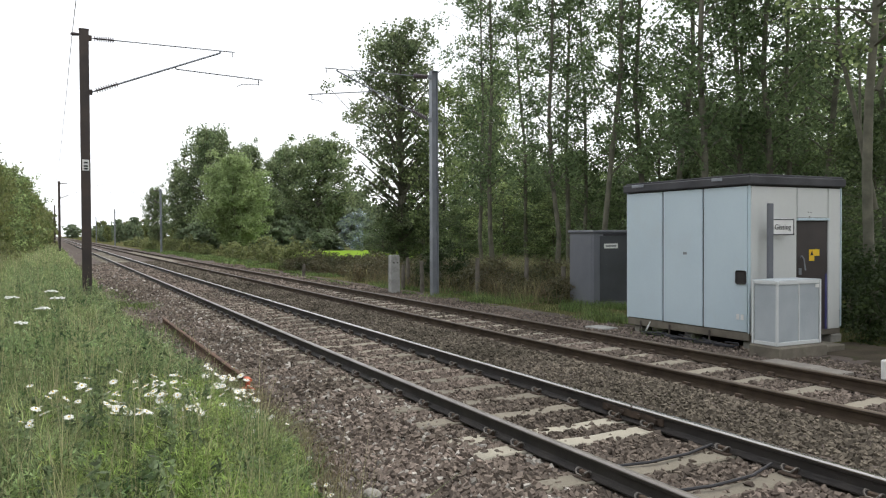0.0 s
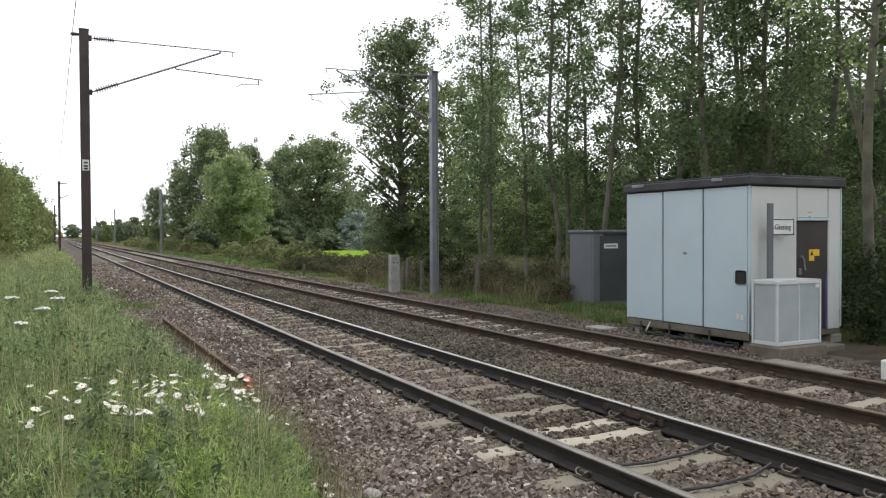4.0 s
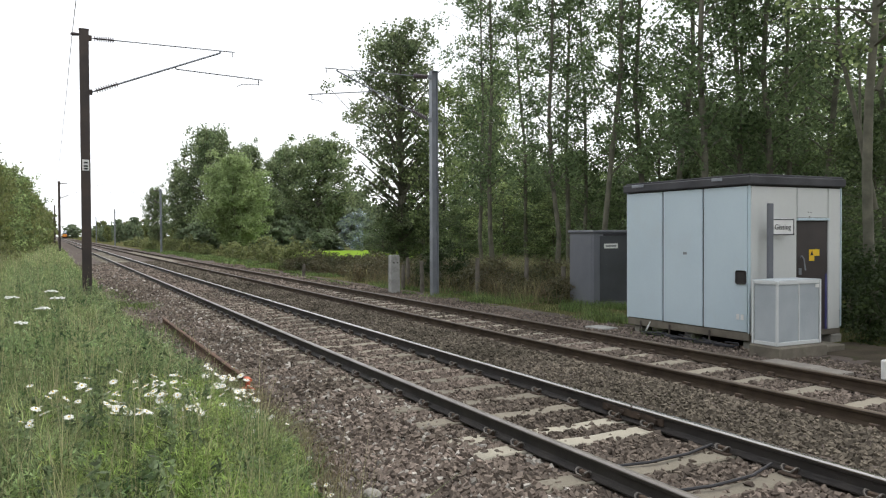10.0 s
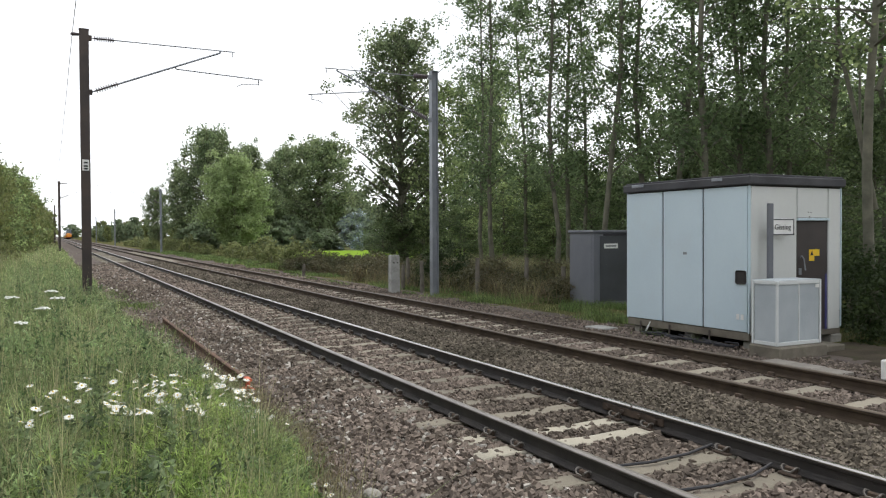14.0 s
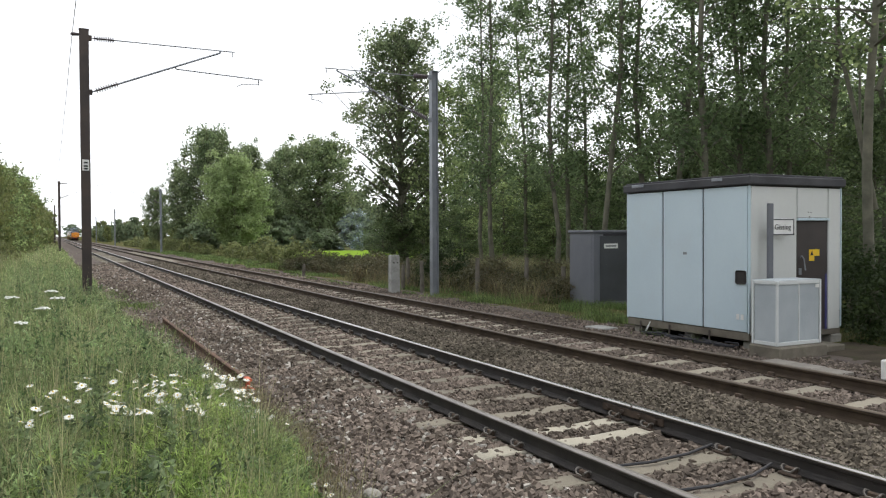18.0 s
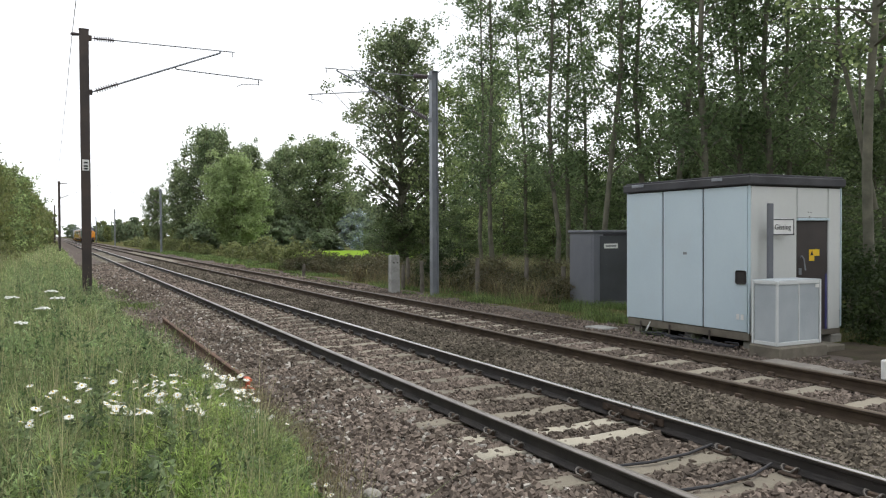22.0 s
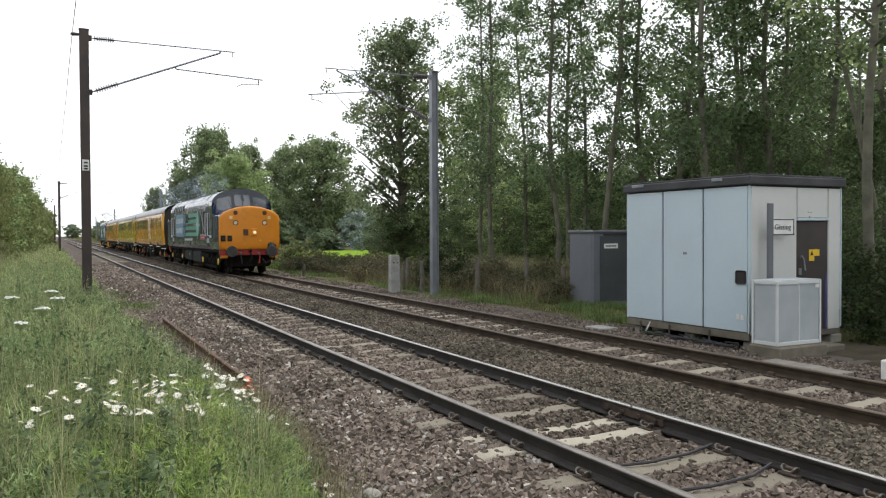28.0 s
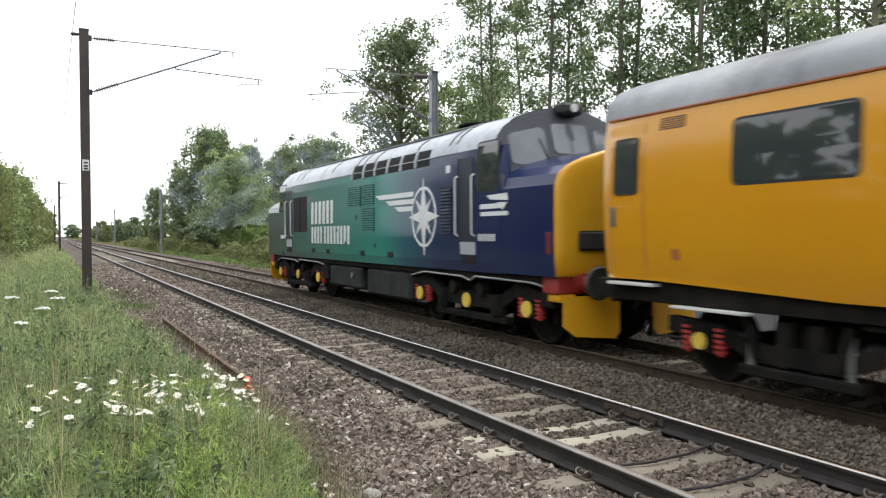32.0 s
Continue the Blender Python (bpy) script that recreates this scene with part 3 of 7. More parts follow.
# ---- posts ----
def build_posts():
    p = thing("concrete_post", at(11.06, 25.9, -0.4), "square weathered white concrete post in the cess", "post")
    part("shaft", Geo().loft([[(x * s, y * s, z) for x, y in ((-0.165, -0.14), (0.165, -0.14), (0.165, 0.14), (-0.165, 0.14))] for z, s in ((0, 1.0), (1.38, 0.95), (1.42, 0.85))]), M_CONC_PALE, p)
    for x in (-0.08, 0.06):
        part("bolt", Geo().tube((x, -0.15, 1.15), (x, -0.175, 1.15), 0.025), M_MAST, p)
    rng = random.Random(2)
    for u, y, hgt in ((12.0, 27.3, 1.0), (11.9, 25.3, 1.2), (12.85, 23.0, 1.35), (14.45, 22.45, 1.35), (14.75, 20.7, 1.1), (11.2, 37.7, 0.7), (13.2, 29.5, 1.2)):
        f = thing("fence_post", at(u, y, -0.4), "split grey timber fence post among brambles", "fence post", "fence posts")
        g = Geo().tube((0, 0, 0), (rng.uniform(-0.06, 0.06), rng.uniform(-0.05, 0.05), hgt), 0.085, 0.07, 7)
        part("stake", g, M_POST, f)


M_CONC_PALE = mat("pale weathered concrete", (0.3024, 0.3024, 0.288), (0.4032, 0.4032, 0.3816), 0.85, 3, bump=0.3, fine=30, stain=(0.13, 0.13, 0.10), stain_scale=4, stain_amount=0.8)
M_POST = mat("grey weathered timber", (0.104, 0.091, 0.07475), (0.169, 0.1527, 0.13), 0.9, 4, bump=0.5, fine=30)
build_posts()


M_TROUGH = mat("dusty trough concrete", (0.17, 0.155, 0.135), (0.27, 0.25, 0.22), 0.95, 2.0, bump=0.4, fine=40, stain=(0.12, 0.105, 0.085), stain_scale=2.5)


def build_clutter():
    t = thing("trough_lid", (10.95, 13.8, -0.335), "pale concrete cable trough lid lying in the cess", "lid")
    part("slab", Geo().box(-0.22, 0.22, -0.3, 0.3, 0, 0.05, 0.012), M_CONC_PALE, t)
    for k in range(12):
        y = 3.6 + k * 0.46
        if abs(y - 6.95) < 0.36:
            continue
        c = thing("trough_lid", (10.42 + 0.02 * math.sin(k * 2.7), y, -0.315 + 0.004 * math.sin(k * 1.9)), "dusty concrete cable trough lid beside the far line", "lid", "cable trough lids", turn=0.03 * math.sin(k * 3.1))
        part("slab", Geo().box(-0.19, 0.19, -0.222, 0.222, -0.05, 0.035, 0.012), M_TROUGH, c)
    t = thing("junction_box", (10.55, 6.9, -0.4), "white junction box on a short post beside the line", "junction box")
    part("post", Geo().box(-0.04, 0.04, -0.04, 0.04, 0, 0.25), M_GALV, t)
    part("case", Geo().box(-0.13, 0.13, -0.1, 0.1, 0.10, 0.38, 0.015), M_PLATE, t)
    t = thing("boulder", (2.3, 5.75, -0.33), "large pale stone at the edge of the ballast", "stone")
    bm = bmesh.new()
    bmesh.ops.create_icosphere(bm, subdivisions=2, radius=0.075)
    for v in bm.verts:
        v.co *= 1 + 0.35 * noise.noise(v.co * 9)
        v.co.z *= 0.7
    me = bpy.data.meshes.new("rock")
    bm.to_mesh(me)
    bm.free()
    r = part("rock", me, M_CONC, t)
    r.location = (0, 0, 0.05)
    rng = random.Random(31)
    for y in (10.35, 10.9, 11.5, 12.2):
        c = thing("cable_coil", (11.0 + rng.uniform(-0.06, 0.05), y, -0.325), "loose black cable lying beside the hut", "cable")
        pts = []
        for i in range(18):
            a, r = i * 0.75, 0.10 + 0.012 * i * rng.uniform(0.6, 1.1)
            pts.append((0.5 * r * math.cos(a) + rng.uniform(-0.02, 0.02), r * math.sin(a) * 1.5, 0.02 + 0.03 * rng.random() + 0.004 * i))
        ring = []
        for p in pts:
            ring.append([(p[0] + 0.014 * math.cos(b), p[1] + 0.006 * math.sin(b), p[2] + 0.014 * math.sin(b)) for b in (0, 1.26, 2.51, 3.77, 5.03)])
        part("cable", Geo().loft(ring), M_INK, c)
    for y, dx in ((5.08, 0.0), (4.38, 0.05)):
        c = thing("bond_cable", (0, 0, 0), "black bonding cable laid along a sleeper", "cable")
        pts = [(NEAR - 0.68, y - 0.02, -0.13), (NEAR - 0.5, y + 0.03, -0.15), (NEAR - 0.1, y - 0.02, -0.15), (NEAR + 0.35, y + 0.02, -0.15), (NEAR + 0.68, y + 0.06 + dx, -0.12)]
        part("conductor", Geo().path(pts, 0.012, 6), M_INK, c)


build_clutter()

# ---- scrap rail lying in the cess ----
old = thing("scrap_rail", at(2.42, 0, 0), "rusty length of rail lying in the cess, one end painted red", "scrap rail")
M_RUST = mat("orange brown rust", (0.075, 0.043, 0.03), (0.14, 0.08, 0.052), 0.9, 3, bump=0.4)
M_RED = mat("red paint", (0.62, 0.10, 0.05), (0.7, 0.14, 0.07), 0.6, 3)
OLD_YS = [10.5, 12.5, 14.5, 16.5, 19.3]
part("bar", Geo().loft([[(x + shift(y), y, z - 0.135) for x, z in rail_profile()] for y in OLD_YS]), M_RUST, old)
part("painted_end", Geo().loft([[(x * 1.04 + shift(y), y, z * 1.03 - 0.13) for x, z in rail_profile()] for y in (10.44, 10.62)]), M_RED, old, "red painted rail end")


# ---- trees ----
def leaf_quads(rng, centres, radii, per, size, droop=0.0, jitter=0.4, slim=0.36):
    """Rhombic folded leaves scattered through soft clumps."""
    n = len(centres) * per
    c = np.repeat(centres, per, 0)
    r = np.repeat(radii, per)
    d = rng.normal(size=(n, 3))
    d /= np.linalg.norm(d, axis=1)[:, None]
    p = c + d * (r * rng.random(n) ** 0.55)[:, None] * np.array((1, 1, 0.75))
    a = rng.normal(size=(n, 3)) * np.array((1, 1, 0.6)) + np.array((0, 0, -droop))
    a /= np.linalg.norm(a, axis=1)[:, None]
    b = np.cross(a, rng.normal(size=(n, 3)))
    b /= np.linalg.norm(b, axis=1)[:, None] + 1e-9
    s = (size * (1 - jitter / 2 + jitter * rng.random(n)))[:, None]
    a, b = a * s, b * s * slim
    v = np.stack([p - a * 0.5, p + b, p + a * 0.5, p - b], 1).reshape(-1, 3)
    f = np.arange(n * 4).reshape(-1, 4)
    return v, f


def tree_meshes(name, seed, height, spread, base, limbs, per, size, trunk_r, profile, rise=0.6, leaf_material=None, clump=0.55, droop=0.2, lean=0.0, twigs=3, bare=0.0, stout=0.32, slim=0.36, extra=()):
    """Meshes of a trunk with limbs and of a crown of leaves carried by them."""
    rng = np.random.default_rng(seed)
    g = Geo()
    zs = np.linspace(0, height * 0.97, 9)
    wob = np.cumsum(rng.normal(size=(9, 2)) * 0.012 * height, 0) * 0.6
    wob[0] = 0
    spine = [Vector((wob[i, 0] + lean * zs[i], wob[i, 1], zs[i])) for i in range(9)]
    for i in range(8):
        k0, k1 = 1 - zs[i] / height, 1 - zs[i + 1] / height
        g.tube(spine[i], spine[i + 1], trunk_r * (k0 ** 0.8 + 0.03) * (1.25 if i == 0 else 1), trunk_r * (k1 ** 0.8 + 0.03), 8, caps=False)

    for p0, p1, r0, r1 in extra:
        g.tube(p0, p1, r0, r1, 7, caps=False)

    def on_spine(z):
        t = min(7.999, max(0, z / (height * 0.97) * 8))
        i = int(t)
        return spine[i].lerp(spine[i + 1], t - i)

    centres, radii = [], []
    for i in range(limbs):
        s = (i + rng.random()) / limbs
        z = height * (base + (0.97 - base) * s)
        ang = i * 2.399 + rng.normal() * 0.5
        length = max(0.4, spread * profile(s) * (0.65 + 0.6 * rng.random()))
        o = on_spine(z)
        up = rise * (0.7 + 0.6 * rng.random())
        dirn = Vector((math.cos(ang), math.sin(ang), up)).normalized()
        mid = o + dirn * length * 0.5 + Vector((0, 0, -0.04 * length))
        tip = o + dirn * length + Vector((0, 0, -0.10 * length))
        r = trunk_r * stout * (1 - 0.6 * s)
        poor = rng.random() < bare
        if poor:
            mid, tip = o.lerp(mid, 0.6), o.lerp(tip, 0.6)
        g.tube(o, mid, r, r * 0.6, 5, caps=False)
        g.tube(mid, tip, r * 0.6, r * 0.2, 5, caps=False)
        for j in range(twigs):
            t = 0.35 + 0.65 * (j + rng.random()) / twigs
            q = (o.lerp(mid, t * 2) if t < 0.5 else mid.lerp(tip, t * 2 - 1)) + Vector(rng.normal(size=3) * 0.16 * length)
            if rng.random() < 0.3:
                g.tube(o.lerp(tip, t * 0.8), q, r * 0.3, r * 0.12, 4, caps=False)
            if poor and j < twigs - 1:
                continue
            centres.append(q)
            radii.append(clump * (0.6 + 0.8 * rng.random()))
    v, f = leaf_quads(rng, np.array(centres), np.array(radii), per, size, droop, 0.5, slim)
    return g.mesh(name + "_trunk", True), cloud_mesh(name + "_crown", v, f, leaf_material)


def make_tree(kind, meshes, place, label, category="tree", group="", turn=0.0, scale=1.0, bark=None):
    t = thing(kind, place, label, category, group, turn=turn)
    t.scale = (scale, scale, scale)
    part("trunk", meshes[0], bark or M_BARK, t)
    part("crown", meshes[1], None, t)
    return t


def oval(s):
    return math.sin(math.pi * (0.12 + 0.83 * s)) ** 0.7


POPLAR = [tree_meshes("poplar", 10 + i, 16.5 + i, 2.1, 0.20, 56, 64, 0.118, 0.10, lambda s: 0.7 + 0.3 * math.sin(3 * s), rise=0.9, leaf_material=M_LEAF, clump=0.48, twigs=3, lean=(0.0, -0.012, 0.008, 0.02)[i], bare=0.36, stout=0.28, slim=0.38, droop=0.35) for i in range(4)]
ASH = tree_meshes("ash", 21, 15.5, 4.9, 0.07, 105, 66, 0.22, 0.33, oval, rise=0.95, leaf_material=M_LEAF_ASH, clump=0.78, twigs=4, bare=0.36, stout=0.42)
OAK = [tree_meshes("oak", 31 + i, 14.5, 6.0, 0.08, 90, 56, 0.36, 0.42, oval, rise=0.45, leaf_material=M_LEAF_OAK, clump=1.05, twigs=4, bare=0.05) for i in range(2)]
WILLOW = tree_meshes("willow", 41, 10.0, 3.7, 0.10, 90, 84, 0.22, 0.25, oval, rise=0.7, leaf_material=M_LEAF_WILLOW, clump=0.8, droop=0.9, twigs=4)
WOOD = [tree_meshes("maple", 51 + i, 11.0, 3.4, 0.04, 66, 46, 0.185, 0.11, oval, rise=0.35, leaf_material=(M_LEAF, M_LEAF_DARK, M_LEAF_LIME)[i], clump=0.80, twigs=3, bare=0.25, slim=0.42) for i in range(3)]
MID_TREE = [tree_meshes("field_maple", 91 + i, 11.0, 3.4, 0.04, 50, 26, 0.34, 0.11, oval, rise=0.5, leaf_material=(M_HEDGE, M_LEAF_LIME)[i], clump=0.9, twigs=3) for i in range(2)]
FAR_TREE = [tree_meshes("far_tree", 81 + i, 12.0, 4.8, 0.05, 34, 9, 1.35, 0.3, oval, rise=0.45, leaf_material=(M_LEAF_HAZE, M_HEDGE)[i], clump=1.3, twigs=3) for i in range(2)]


FORK = tree_meshes("sycamore", 97, 13.5, 3.4, 0.42, 46, 52, 0.115, 0.125, oval, rise=0.3, leaf_material=M_LEAF_LIME, clump=0.7, twigs=3, lean=-0.055, bare=0.55, slim=0.45, extra=(((0.02, 0, 2.6), (-0.38, 0.18, 4.6), 0.07, 0.055), ((-0.38, 0.18, 4.6), (-0.80, 0.40, 6.6), 0.055, 0.03), ((-0.30, 0.14, 4.2), (-0.10, 0.30, 5.8), 0.04, 0.02), ((0.05, 0, 5.2), (0.9, -0.4, 7.4), 0.06, 0.03)))


def poplars():
    row = [(16.6, 27.8, 1.0), (17.4, 30.1, 0.9), (16.2, 22.9, 0.92), (16.6, 21.0, 1.0), (18.6, 25.4, 1.0), (19.2, 25.0, 0.85), (19.4, 22.3, 1.05), (19.2, 21.0, 1.1), (16.6, 16.5, 1.1), (18.2, 16.5, 1.0), (18.5, 16.1, 1.0), (19.5, 15.5, 1.0), (19.6, 13.3, 1.0), (20.5, 31.4, 1.0), (22.5, 18.8, 1.0), (24.5, 23.0, 0.95), (18.5, 11.8, 1.0)]
    for i, (x, y, s) in enumerate(row):
        make_tree("poplar_tree", POPLAR[i % 4], (x, y, -0.35), "tall slender poplar with a bare grey trunk and thin leafage", "tree", "poplars beside the line", turn=i * 1.7, scale=s)


def woodland():
    rng = random.Random(9)
    spots = []
    for _ in range(6000):
        y = rng.uniform(4, 48)
        x = rng.uniform(18.5, 42)
        r = x / y
        if r < 0.53 or r > 1.75 or (x < 20 and y > 20 and r < 0.7):
            continue
        if all((x - a) ** 2 + (y - b) ** 2 > 2.7 ** 2 for a, b in spots):
            spots.append((x, y))
    for i, (x, y) in enumerate(spots[:46] + [(25.5, 20.0), (28.5, 22.5), (22.5, 24.5), (25.0, 25.5), (28.5, 27.5)]):
        dist = 0.456 * x + 0.89 * y
        if x / y < 1.0:
            h = 1.2 + dist * rng.uniform(0.055, 0.105)
        else:
            h = 1.8 + dist * rng.uniform(0.08, 0.20)
        if i >= 46:
            h = rng.uniform(7.6, 9.8)
        k = h / 11.0
        t = make_tree("maple_tree", WOOD[i % 3], (x, y, -0.35), "leafy young broadleaf tree in a dense wood", "tree", "trees of the wood", turn=rng.uniform(0, 6), scale=k)
        t.scale = (max(k, 0.5), max(k, 0.5), k)


def placed(kind, meshes, x, y, sxy, sz, label, turn, group=""):
    t = make_tree(kind, meshes, (x, y, -0.4), label, "tree", group, turn)
    t.scale = (sxy, sxy, sz)


poplars()
make_tree("sycamore_tree", FORK, (16.3, 11.1, -0.35), "tall grey sycamore with a forked trunk beside the hut")
woodland()
for k, (x, y, h) in enumerate(((22.3, 43.5, 11.2), (24.2, 41.5, 11.8), (25.8, 44.0, 11.0), (27.5, 42.0, 7.4), (21.6, 39.5, 6.2), (24.2, 37.0, 6.4), (26.5, 36.5, 6.8), (28.5, 38.5, 7.0), (24.5, 33.0, 6.0), (22.0, 31.0, 5.2), (20.5, 33.5, 5.0), (26.5, 31.5, 6.2), (29.5, 34.0, 6.6))):
    t = make_tree("maple_tree", WOOD[2 if k < 4 else (k * 2) % 3], (x, y, -0.35), "leafy young broadleaf tree in a dense wood", "tree", "trees of the wood", turn=k * 1.3, scale=h / 11)
    t.scale = (max(0.6, h / 13), max(0.6, h / 13), h / 11)
placed("ash_tree", ASH, 20.9, 46.0, 0.86, 0.96, "large ash tree with an upright open crown", 0.4)
placed("willow_tree", WILLOW, 18.9, 85.0, 1.12, 1.0, "pale green willow with a rounded drooping crown", 0.0)
for k, (x, y, sxy, sz) in enumerate(((20.7, 108.0, 0.80, 1.10), (17.6, 112.0, 0.48, 0.75), (16.2, 126.0, 0.34, 0.62), (34.3, 104.0, 1.0, 1.02), (31.2, 112.0, 0.62, 0.98), (27.4, 116.0, 0.55, 1.02), (23.0, 98.0, 0.5, 0.62), (26.5, 101.0, 0.5, 0.55))):
    placed("oak_tree", OAK[k % 2], x, y, sxy, sz, "broad dark green oak with a rounded crown", x, "oaks beyond the hedge")


for k in range(9):
    x = 17.2 + k * 1.95
    placed("hazel_bush", FAR_TREE[0], x, 99.0 + 2.5 * math.sin(k * 2.1), 0.36, 0.30 + 0.08 * math.sin(k * 1.3), "dark leafy bush below the oaks", k, "bushes below the oaks")
for k in range(11):
    placed("hazel_bush", FAR_TREE[0], 25.0 + k * 1.9, 96.0 + 1.5 * math.sin(k * 1.7), 0.24, 0.17 + 0.05 * math.sin(k * 2.3), "dark leafy bush below the oaks", k * 1.1, "bushes below the oaks")
for k, (x, y, h) in enumerate(((19.0, 45.0, 3.0), (20.6, 47.2, 3.4), (22.4, 46.5, 3.6), (21.4, 44.4, 2.8), (23.8, 47.5, 4.0))):
    placed("hazel_bush", WOOD[1], x, y, 0.55, h / 11, "dark leafy bush below a tall ash", k * 2.0, "bushes below the ash")


def far_trees():
    rng = random.Random(4)
    for i in range(34):
        y = rng.uniform(225, 460)
        u = 14 + rng.uniform(0, 1) ** 1.5 * 45 * (y / 260)
        k = rng.uniform(0.36, 0.58)
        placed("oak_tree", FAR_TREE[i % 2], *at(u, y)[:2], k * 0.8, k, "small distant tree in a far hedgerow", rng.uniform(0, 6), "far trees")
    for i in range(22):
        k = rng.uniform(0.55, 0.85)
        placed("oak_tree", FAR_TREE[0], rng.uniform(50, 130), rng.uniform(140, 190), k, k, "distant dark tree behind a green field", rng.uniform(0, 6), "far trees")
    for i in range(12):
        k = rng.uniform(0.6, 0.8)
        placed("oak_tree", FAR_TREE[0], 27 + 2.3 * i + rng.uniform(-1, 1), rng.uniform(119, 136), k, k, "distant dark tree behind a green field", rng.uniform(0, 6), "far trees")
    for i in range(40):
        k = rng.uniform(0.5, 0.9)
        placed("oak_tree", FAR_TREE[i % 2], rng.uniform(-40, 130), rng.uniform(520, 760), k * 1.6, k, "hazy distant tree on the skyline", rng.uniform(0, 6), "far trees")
    y = 45.0
    while y < 420:
        near = y < 130
        u = -3.9 - rng.uniform(0, 1.2) + min(2.5, y * 0.026)
        h = (rng.uniform(6.6, 8.6) - 1.0 * (y > 70)) / (11 if near else 12)
        placed("field_maple", MID_TREE[rng.randrange(2)] if near else FAR_TREE[1], *at(u, y)[:2], rng.uniform(0.42, 0.58), h, "bushy tree in the lineside hedge", rng.uniform(0, 6), "lineside trees")
        y += rng.uniform(2.6, 4.4) * (1 + y / 160)
    # Unseen row behind and left of the camera, added to darken the train's reflections.
    y = -70.0
    while y < 44:
        placed("field_maple", FAR_TREE[1], *at(-7.5 - rng.uniform(0, 2), y)[:2], 0.6, rng.uniform(0.5, 0.7), "bushy tree in the lineside hedge", rng.uniform(0, 6), "lineside trees")
        y += rng.uniform(4, 7)
    y = -60.0
    while y < 4:
        placed("field_maple", FAR_TREE[0], 20 + rng.uniform(0, 5), y, 0.7, rng.uniform(0.7, 0.95), "bushy tree in the lineside wood", rng.uniform(0, 6), "lineside trees")
        y += rng.uniform(4, 7)


far_trees()


# ---- hedges and brambles ----
def bush_mesh(name, seed, rx, ry, h, n, per, size, material):
    rng = np.random.default_rng(seed)
    d = rng.normal(size=(n, 3))
    d[:, 2] = abs(d[:, 2])
    d /= np.linalg.norm(d, axis=1)[:, None]
    c = d * np.array((rx, ry, h)) * (0.55 + 0.45 * rng.random(n))[:, None]
    v, f = leaf_quads(rng, c, np.full(n, 0.24), per, size)
    v[:, 2] = np.maximum(v[:, 2], 0.0)
    stems = Geo()
    for k in range(0, n, max(1, n // 12)):
        stems.tube((c[k][0] * 0.2, c[k][1] * 0.2, 0), c[k], 0.02, 0.008, 4, caps=False)
    return stems.mesh(name + "_stems"), cloud_mesh(name + "_leaves", v, f, material)


HEDGE = [bush_mesh("hawthorn", 61 + i, 1.1, 1.3, 1.9, 90, 20, 0.14, M_HAW) for i in range(2)]
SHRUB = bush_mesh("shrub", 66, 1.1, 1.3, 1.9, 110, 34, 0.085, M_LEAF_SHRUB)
BRAMBLE = [bush_mesh("bramble", 71 + i, 1.1, 1.2, 1.15, 100, 28, 0.085, M_BRAMBLE) for i in range(2)]


def bush(kind, meshes, place, label, group, turn, scale):
    b = thing(kind, place, label, "bush", group, turn=turn)
    b.scale = (scale, scale, scale)
    part("stem_tangle", meshes[0], M_BARK, b)
    part("foliage", meshes[1], None, b)


def hedges():
    rng = random.Random(12)
    y = 19.8
    while y < 46:
        for u in (14.3, 15.7):
            bush("bramble_bush", BRAMBLE[rng.randrange(2)], at(u + rng.uniform(-0.4, 0.4) - max(0, y - 22) * 0.06, y, -0.36), "brown green bramble thicket along the fence", "lineside brambles", rng.uniform(0, 6), rng.uniform(0.55, 1.2))
        y += rng.uniform(1.0, 1.6)
    y = 44.0
    while y < 170:
        k = rng.random()
        bush("hawthorn_bush", HEDGE[rng.randrange(2)], at(14.1 + rng.uniform(-0.4, 0.8), y, -0.36), "olive green hawthorn bush in a lineside hedge", "lineside hedge", rng.uniform(0, 6), rng.uniform(0.55, 1.15) * (1.25 if k > 0.75 else 1))
        y += rng.uniform(1.6, 4.0) * (1 + y / 200)
    y = 34.0
    while y < 120:
        bush("hawthorn_bush", HEDGE[rng.randrange(2)], at(-3.4 + rng.uniform(-0.6, 0.5) + min(1.0, y * 0.012), y, -0.3), "olive green hawthorn bush in a lineside hedge", "lineside hedge", rng.uniform(0, 6), rng.uniform(0.7, 1.2))
        y += rng.uniform(2.2, 3.6)
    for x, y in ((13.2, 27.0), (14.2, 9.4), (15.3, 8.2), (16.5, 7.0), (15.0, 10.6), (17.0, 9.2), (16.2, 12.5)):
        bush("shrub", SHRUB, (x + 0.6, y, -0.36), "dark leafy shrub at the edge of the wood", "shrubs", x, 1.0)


hedges()

# ---- field beyond the hedge ----
M_FIELD = mat("bright young crop", (0.15, 0.2464, 0.0264), (0.19, 0.2904, 0.044), 0.95, 0.5, bump=0.5, fine=8, spec=0.0)
field = Geo().loft([[(x, y, -0.23 + 0.02 * noise.noise((x * 0.2, y * 0.2, 0))) for x in np.linspace(21, 90, 17)] for y in np.linspace(58, 93, 17)], closed=False, caps=False)
tagged(part("field", field, M_FIELD), "bright green young crop in a field", "field", kind="structure")


# ---- loose stone, grass and flowers ----
def shift_all(y):
    y = np.asarray(y, float)
    return np.where(y <= 0, 0, np.where(y < BEND_END, BEND / 2 * y * y, BEND / 2 * BEND_END ** 2 + BEND * BEND_END * (y - BEND_END)))


